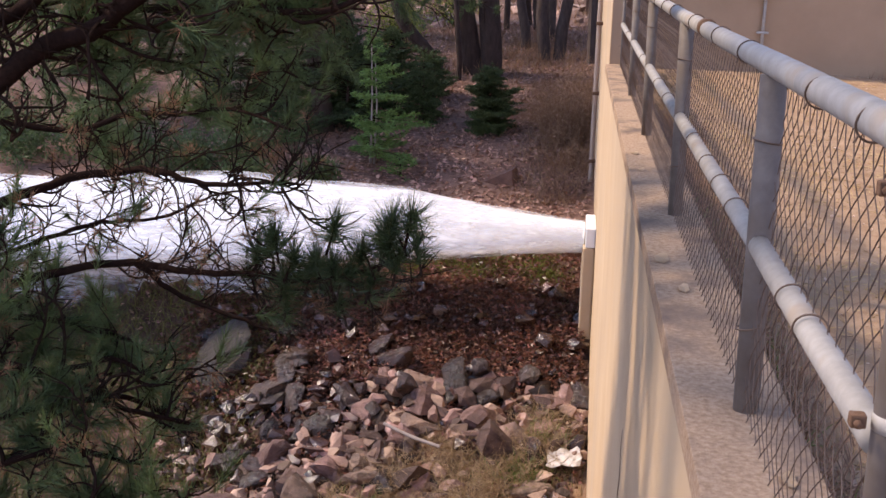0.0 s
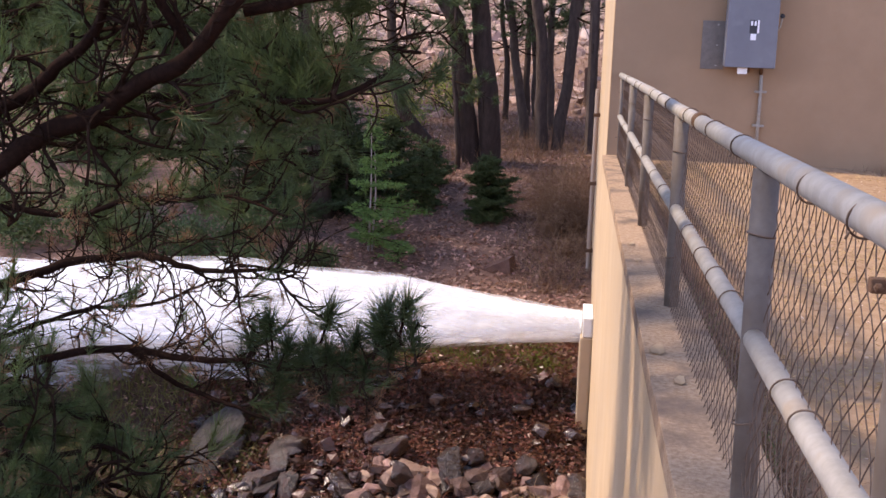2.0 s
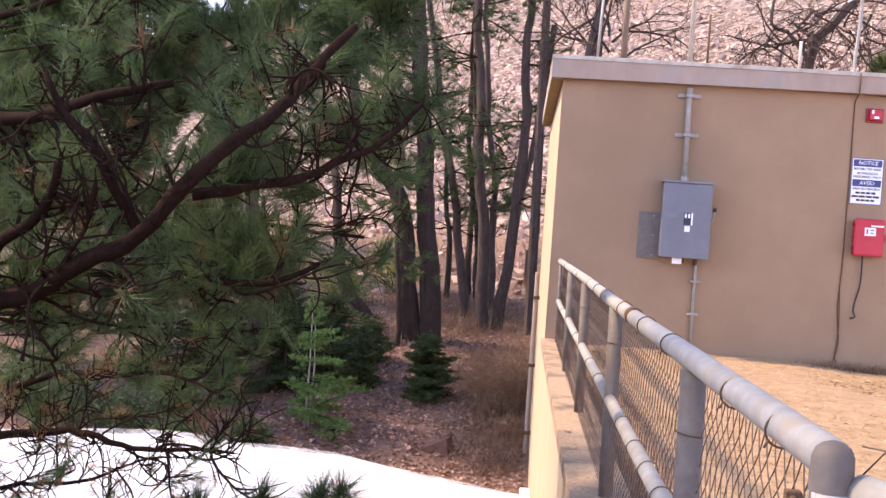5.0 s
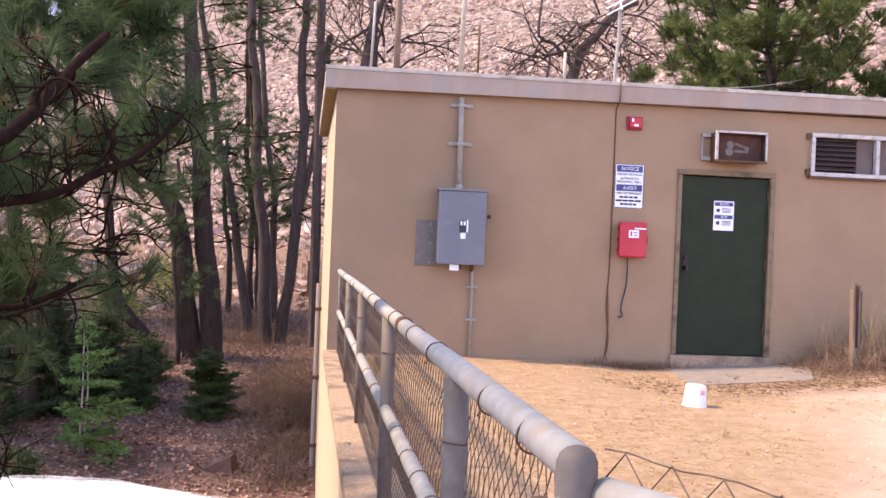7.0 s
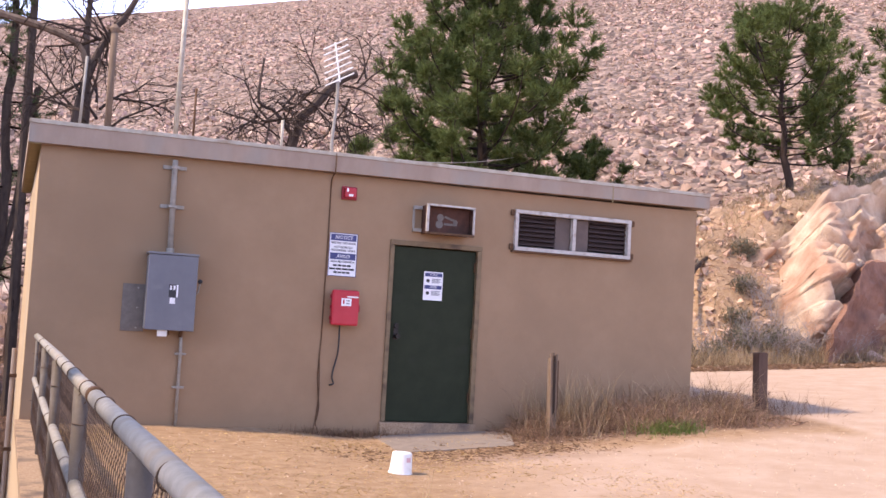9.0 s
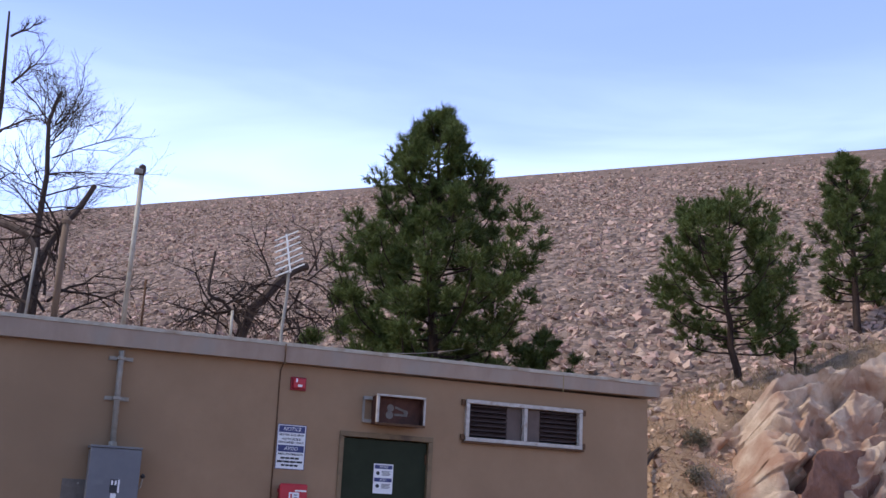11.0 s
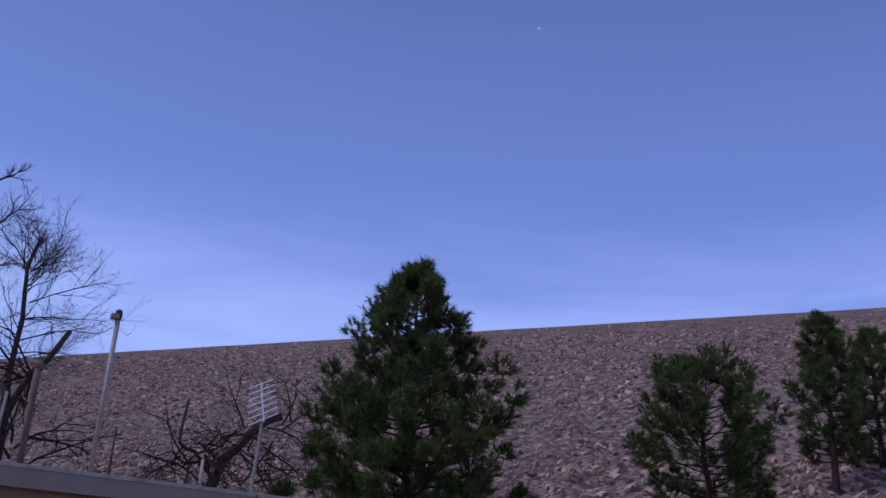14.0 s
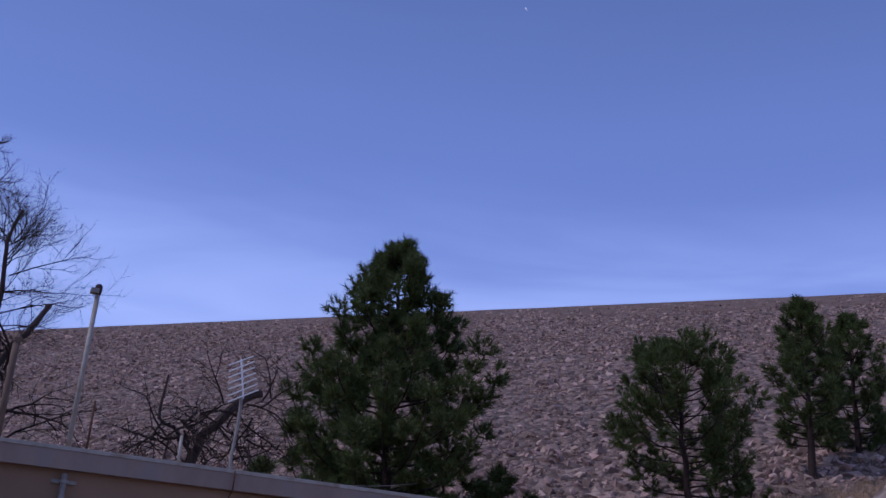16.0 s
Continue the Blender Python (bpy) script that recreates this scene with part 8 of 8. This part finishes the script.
    limb([(-1.4, 4.6, 1.16), (-1.16, 4.62, 1.2), (-0.92, 4.65, 1.23), (-0.73, 4.6, 1.34), (-0.6, 4.6, 1.43), (-0.42, 4.55, 1.56)], 0.026, 0.011, 0.95, 0.055, 0.34, far=0.84)
    limb([(-1.61, 4.6, 0.98), (-1.68, 4.45, 1.15), (-1.72, 4.4, 1.28), (-1.86, 4.4, 1.42), (-1.96, 4.4, 1.6)], 0.026, 0.012, 0.6, 0.12, 0.44, near=0.3, far=0.85)
    limb([(-1.85, 4.6, 0.79), (-1.47, 4.7, 0.79), (-1.17, 4.7, 0.79), (-0.97, 4.7, 0.82), (-0.78, 4.7, 0.89)], 0.022, 0.010, 0.9, 0.075, 0.40, far=0.92)
    limb([(-2.6, 4.4, 0.55), (-2.38, 4.3, 0.7), (-2.14, 4.3, 0.82), (-1.97, 4.3, 0.94), (-1.88, 4.3, 1.11), (-1.84, 4.3, 1.24)], 0.046, 0.016, 0.5, 0.13, 0.46, near=0.35, far=0.85)
    limb([(-3.4, 4.9, 1.2), (-2.72, 4.9, 1.35), (-2.44, 4.9, 1.43), (-2.23, 4.9, 1.46), (-1.91, 4.9, 1.55), (-1.6, 4.9, 1.66)], 0.055, 0.018, 0.55, 0.12, 0.48, near=0.35, far=0.85)
    limb([(-2.7, 4.6, 1.0), (-2.49, 4.5, 1.09), (-2.14, 4.5, 1.14), (-1.9, 4.5, 1.16), (-1.61, 4.5, 1.24)], 0.020, 0.010, 0.75, 0.095, 0.45)
    limb([(-3.3, 5.4, 1.6), (-2.4, 5.3, 1.75), (-1.8, 5.3, 1.85), (-1.2, 5.2, 2.0)], 0.026, 0.012, 0.7, 0.10, 0.45)
    limb([(-3.0, 5.6, 0.9), (-2.3, 5.6, 1.0), (-1.9, 5.5, 1.0), (-1.6, 5.5, 1.05)], 0.022, 0.010, 0.7, 0.095, 0.45)
    limb([(-3.2, 5.2, 0.5), (-2.5, 5.2, 0.5), (-2.0, 5.3, 0.52), (-1.65, 5.4, 0.5), (-1.35, 5.4, 0.45)], 0.020, 0.006, 0.45, 0.10, 0.42)
    limb([(-3.0, 4.8, 0.2), (-2.65, 4.8, 0.24), (-2.22, 4.8, 0.24), (-1.85, 4.8, 0.32), (-1.5, 4.8, 0.33), (-1.2, 4.8, 0.28)], 0.022, 0.005, 0.35, 0.10, 0.30, near=0.4, far=0.98)
    limb([(-1.75, 4.95, 0.85), (-1.4, 4.95, 0.98), (-1.1, 5.0, 1.02), (-0.85, 5.0, 1.02), (-0.7, 5.0, 1.0)], 0.016, 0.008, 0.85, 0.07, 0.36, far=1.05)
    limb([(-2.7, 4.7, 1.7), (-2.2, 4.6, 1.86), (-1.8, 4.6, 1.98), (-1.4, 4.6, 2.1)], 0.024, 0.011, 0.7, 0.11, 0.40)
    limb([(-2.9, 5.0, 1.45), (-2.3, 4.9, 1.60), (-1.75, 4.9, 1.78), (-1.30, 4.9, 1.90), (-1.05, 4.9, 1.92)], 0.028, 0.010, 0.9, 0.075, 0.40, far=1.08)
    limb([(-2.9, 5.0, 1.95), (-2.2, 4.9, 2.05), (-1.7, 4.9, 2.2), (-1.25, 4.9, 2.3)], 0.028, 0.010, 0.9, 0.08, 0.42, far=1.1)
    limb([(-2.8, 5.0, 1.15), (-2.2, 4.9, 1.28), (-1.8, 4.9, 1.40), (-1.5, 4.9, 1.52), (-1.3, 4.9, 1.56)], 0.022, 0.009, 0.85, 0.085, 0.40, far=1.15)
    # thick brush at the end of the upper bough
    for a, b2, n, w in (((-1.0, 1.27), (-0.42, 1.56), 50, 0.10), ((-0.95, 1.62), (-0.52, 1.98), 50, 0.11), ((-1.12, 1.5), (-1.08, 2.15), 36, 0.12), ((-0.60, 1.52), (-0.36, 1.62), 40, 0.075), ((-0.64, 1.80), (-0.48, 2.0), 30, 0.09), ((-2.1, 1.7), (-1.35, 2.1), 45, 0.14), ((-1.75, 2.0), (-0.9, 2.1), 50, 0.12), ((-1.15, 0.96), (-0.85, 0.88), 40, 0.10), ((-1.35, 1.5), (-0.62, 1.78), 60, 0.13), ((-1.25, 1.75), (-0.52, 2.1), 60, 0.13), ((-1.05, 1.38), (-0.55, 1.5), 40, 0.09), ((-1.2, 2.02), (-0.55, 2.06), 60, 0.10), ((-1.25, 1.86), (-0.7, 1.94), 50, 0.09)):
        for _ in range(n):
            f = r.random()
            q = Vector((a[0] + (b2[0] - a[0]) * f, 4.6, a[1] + (b2[1] - a[1]) * f))
            q = sway(q)
            p = q + Vector(r.normal(0, w, 3)) - base
            d = p - (q - base) + Vector((0.03, 0, 0.05))
            twigs.tube([q - base, p], [0.005, 0.003], 4, False)
            green.append((p, tuft(p, d + Vector((0, 0.06, 0)), 62, 0.135, 0.0034, 4, 72, 0.13)))
    # boughs before the jet, mostly bare
    limb([(-2.9, 4.4, -0.15), (-2.42, 4.3, -0.04), (-2.15, 4.3, 0.06), (-1.96, 4.3, 0.14), (-1.68, 4.3, 0.15), (-1.49, 4.3, 0.13), (-1.25, 4.3, 0.12), (-1.05, 4.3, 0.13)], 0.032, 0.004, 0.06, 0.075, 0.38, hang=0.12, back=-0.1, near=0.6, far=1.0)
    limb([(-2.8, 4.3, -0.4), (-2.38, 4.2, -0.23), (-2.15, 4.2, -0.14), (-1.81, 4.2, -0.04), (-1.58, 4.2, 0.01), (-1.27, 4.2, 0.12)], 0.015, 0.004, 0.05, 0.08, 0.34, "dead_bough", back=-0.1, near=0.6, far=1.0)
    limb([(-2.8, 4.1, -0.38), (-2.3, 4.0, -0.27), (-1.97, 4.0, -0.21), (-1.62, 4.0, -0.14), (-1.33, 4.0, -0.17), (-1.11, 4.0, -0.17), (-0.94, 4.0, -0.17), (-0.74, 4.0, -0.13), (-0.62, 4.0, -0.06)], 0.026, 0.005, 0.06, 0.085, 0.27, back=-0.1, near=0.6, far=1.0)
    limb([(-1.66, 4.05, -0.16), (-1.48, 4.1, -0.29), (-1.28, 4.1, -0.37), (-1.1, 4.1, -0.43)], 0.015, 0.007, 0.05, 0.11, 0.30, "dead_bough")
    # the green brushes at that bough's end
    for x, z, n, wide in BRUSHES:
        p = sway((x, 4.0 + r.normal(0, 0.04), z + 0.06)) - base
        twigs.tube([p + Vector((r.normal(0, 0.03), 0, -0.13)), p], [0.006, 0.004], 5, False)
        brush.append(tuft(p, (r.normal(0, 0.15), r.normal(0, 0.15), 1), int(n * 1.65), 0.145, 0.0040, 0, wide, 0.08))
    # full tufts low down on the side of the trunk
    for x, z, n in ((-1.98, -0.44, 300), (-2.12, -0.52, 240), (-1.78, -0.50, 220), (-1.66, -0.52, 220), (-1.92, -0.62, 180), (-2.10, -0.16, 120), (-2.16, -0.04, 120), (-1.60, -0.66, 160), (-2.05, -0.80, 160)):
        p = sway((x, 4.0 + r.normal(0, 0.05), z)) - base
        twigs.tube([p + Vector((-0.12, 0.05, -0.16)), p + Vector((-0.05, 0.01, -0.08)), p], [0.009, 0.007, 0.005], 5, False)
        green.append((p, tuft(p, (0.25 + r.normal(0, 0.2), r.normal(0, 0.3), 0.8), n, 0.17, 0.0042, 0, 125, 0.07)))
    # the crown overhead, which shades the near end of the wall
    limbs_up = Buf()
    for k in range(34):
        z = 4.0 - base.z + 5.6 * (k + r.random()) / 34
        a = k * 2.4 + r.uniform(-0.4, 0.4)
        ln = (3.1 - 0.42 * (z - 4.0 + base.z)) * r.uniform(0.7, 1.05)
        out = Vector((math.cos(a), math.sin(a), 0))
        p0 = Vector((0.1, 0, z))
        lq = spline([p0, p0 + out * ln * 0.5 + Vector((0, 0, 0.12 * ln)), p0 + out * ln + Vector((0, 0, 0.35 * ln))], 0.25)
        limbs_up.tube(lq, [0.036 - 0.028 * i / len(lq) for i in range(len(lq))], 6, False)
        for j in range(int(ln * 11)):
            w = lq[int(r.uniform(0.25, 1) * (len(lq) - 1))]
            d = out * 0.4 + Vector(r.normal(0, 0.7, 3)) + Vector((0, 0, 0.3))
            e = w + d.normalized() * r.uniform(0.1, 0.45)
            limbs_up.tube([w, e], [0.009, 0.005], 3, False)
            crown.append(tuft(e, d, 26, 0.17, 0.011, 5, 100, 0.14))
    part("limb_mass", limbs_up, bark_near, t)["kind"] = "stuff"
    part("crown", Buf().tris(np.concatenate(crown)), needle_near, t)["kind"] = "stuff"
    # lower green boughs
    for pts, g, n in (
        ([(-2.9, 4.1, -0.45), (-2.31, 4.0, -0.4), (-2.07, 4.0, -0.39), (-1.9, 4.0, -0.40), (-1.66, 4.0, -0.48)], 0.8, 0.07),
        ([(-2.8, 3.9, -0.6), (-2.27, 3.9, -0.55), (-1.99, 3.9, -0.56), (-1.71, 3.9, -0.52), (-1.52, 3.9, -0.58)], 0.55, 0.08),
        ([(-2.8, 3.9, -0.9), (-2.29, 3.9, -0.79), (-1.88, 3.9, -0.7), (-1.61, 3.9, -0.71), (-1.41, 3.9, -0.74)], 0.25, 0.09),
        ([(-2.6, 3.7, -1.2), (-2.2, 3.7, -1.15), (-1.8, 3.7, -1.1), (-1.5, 3.7, -1.15)], 0.6, 0.08),
        ([(-2.7, 3.8, -1.0), (-2.24, 3.8, -0.94), (-1.92, 3.8, -0.86), (-1.64, 3.8, -0.88), (-1.48, 3.8, -0.85)], 0.5, 0.08),
        ([(-2.7, 4.2, -0.75), (-2.2, 4.2, -0.72), (-1.8, 4.2, -0.78), (-1.55, 4.2, -0.9)], 0.6, 0.08)):
        limb(pts, 0.020, 0.009, g, n * 1.35, 0.36, near=0.35, far=1.0)
    lines = np.array(fronts) - [0.05, 0, 1.05]

    def beyond(e):
        """Whether a tuft stands clear of the great boughs or on their sunny side."""
        v = np.array(e + base) - [0.05, 0, 1.05]
        k = np.hypot(lines[:, 0] / lines[:, 1] - v[0] / v[1], lines[:, 2] / lines[:, 1] - v[2] / v[1])
        i = int(k.argmin())
        return k[i] > 0.034 or v[1] > lines[i, 1] + 0.13
    green = [q for e, q in green if beyond(e)]
    dead = [q for e, q in dead if beyond(e)]
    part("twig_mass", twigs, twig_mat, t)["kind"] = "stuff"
    part("needle_mass", Buf().tris(np.concatenate(green)), needle_near, t, "long dark green needles")["kind"] = "stuff"
    # brushes take the darker green as painted shade, unlike the other needles
    part("needle_mass", Buf().tris(np.concatenate(brush)), needle_shaded, t, "needle brushes at a bough end, shade put into a darker green")["kind"] = "stuff"
    if dead:
        part("dead_needle_mass", Buf().tris(np.concatenate(dead)), needle_dead, t, "rusty dead needles")["kind"] = "stuff"


near_pine()

# ---- the day moon ----
mo = Vector((54.9, 100.0, 74.4)) * 9
k = 24
mv = []
for i in range(k + 1):
    a = math.pi * (0.5 + i / k)
    mv.append((math.cos(a), 0, math.sin(a)))
for i in range(k - 1, 0, -1):
    a = math.pi * (0.5 + i / k)
    mv.append((math.cos(a) * 0.25, 0, math.sin(a)))
front = [(2.2 * a, b, 3.2 * c) for a, b, c in mv]
back = [(a, b + 0.4, c) for a, b, c in front]
nn = len(front)
moon_mat = bpy.data.materials.new("moonlit")
moon_mat.use_nodes = True
moon_mat.node_tree.nodes["Principled BSDF"].inputs["Emission Color"].default_value = (0.9, 0.93, 1.0, 1)
moon_mat.node_tree.nodes["Principled BSDF"].inputs["Emission Strength"].default_value = 0.22
moon = solo("moon", Buf().add(front + back, [list(range(nn)), list(range(2 * nn - 1, nn - 1, -1))] + [[i, (i + 1) % nn, (i + 1) % nn + nn, i + nn] for i in range(nn)]), moon_mat, "pale half moon in the day sky", "moon", kind="structure")
moon.matrix_world = Matrix.Translation(mo) @ Matrix.Rotation(radians(-28), 4, "Z") @ Matrix.Rotation(radians(-30), 4, "X") @ Matrix.Rotation(radians(-20), 4, "Y")
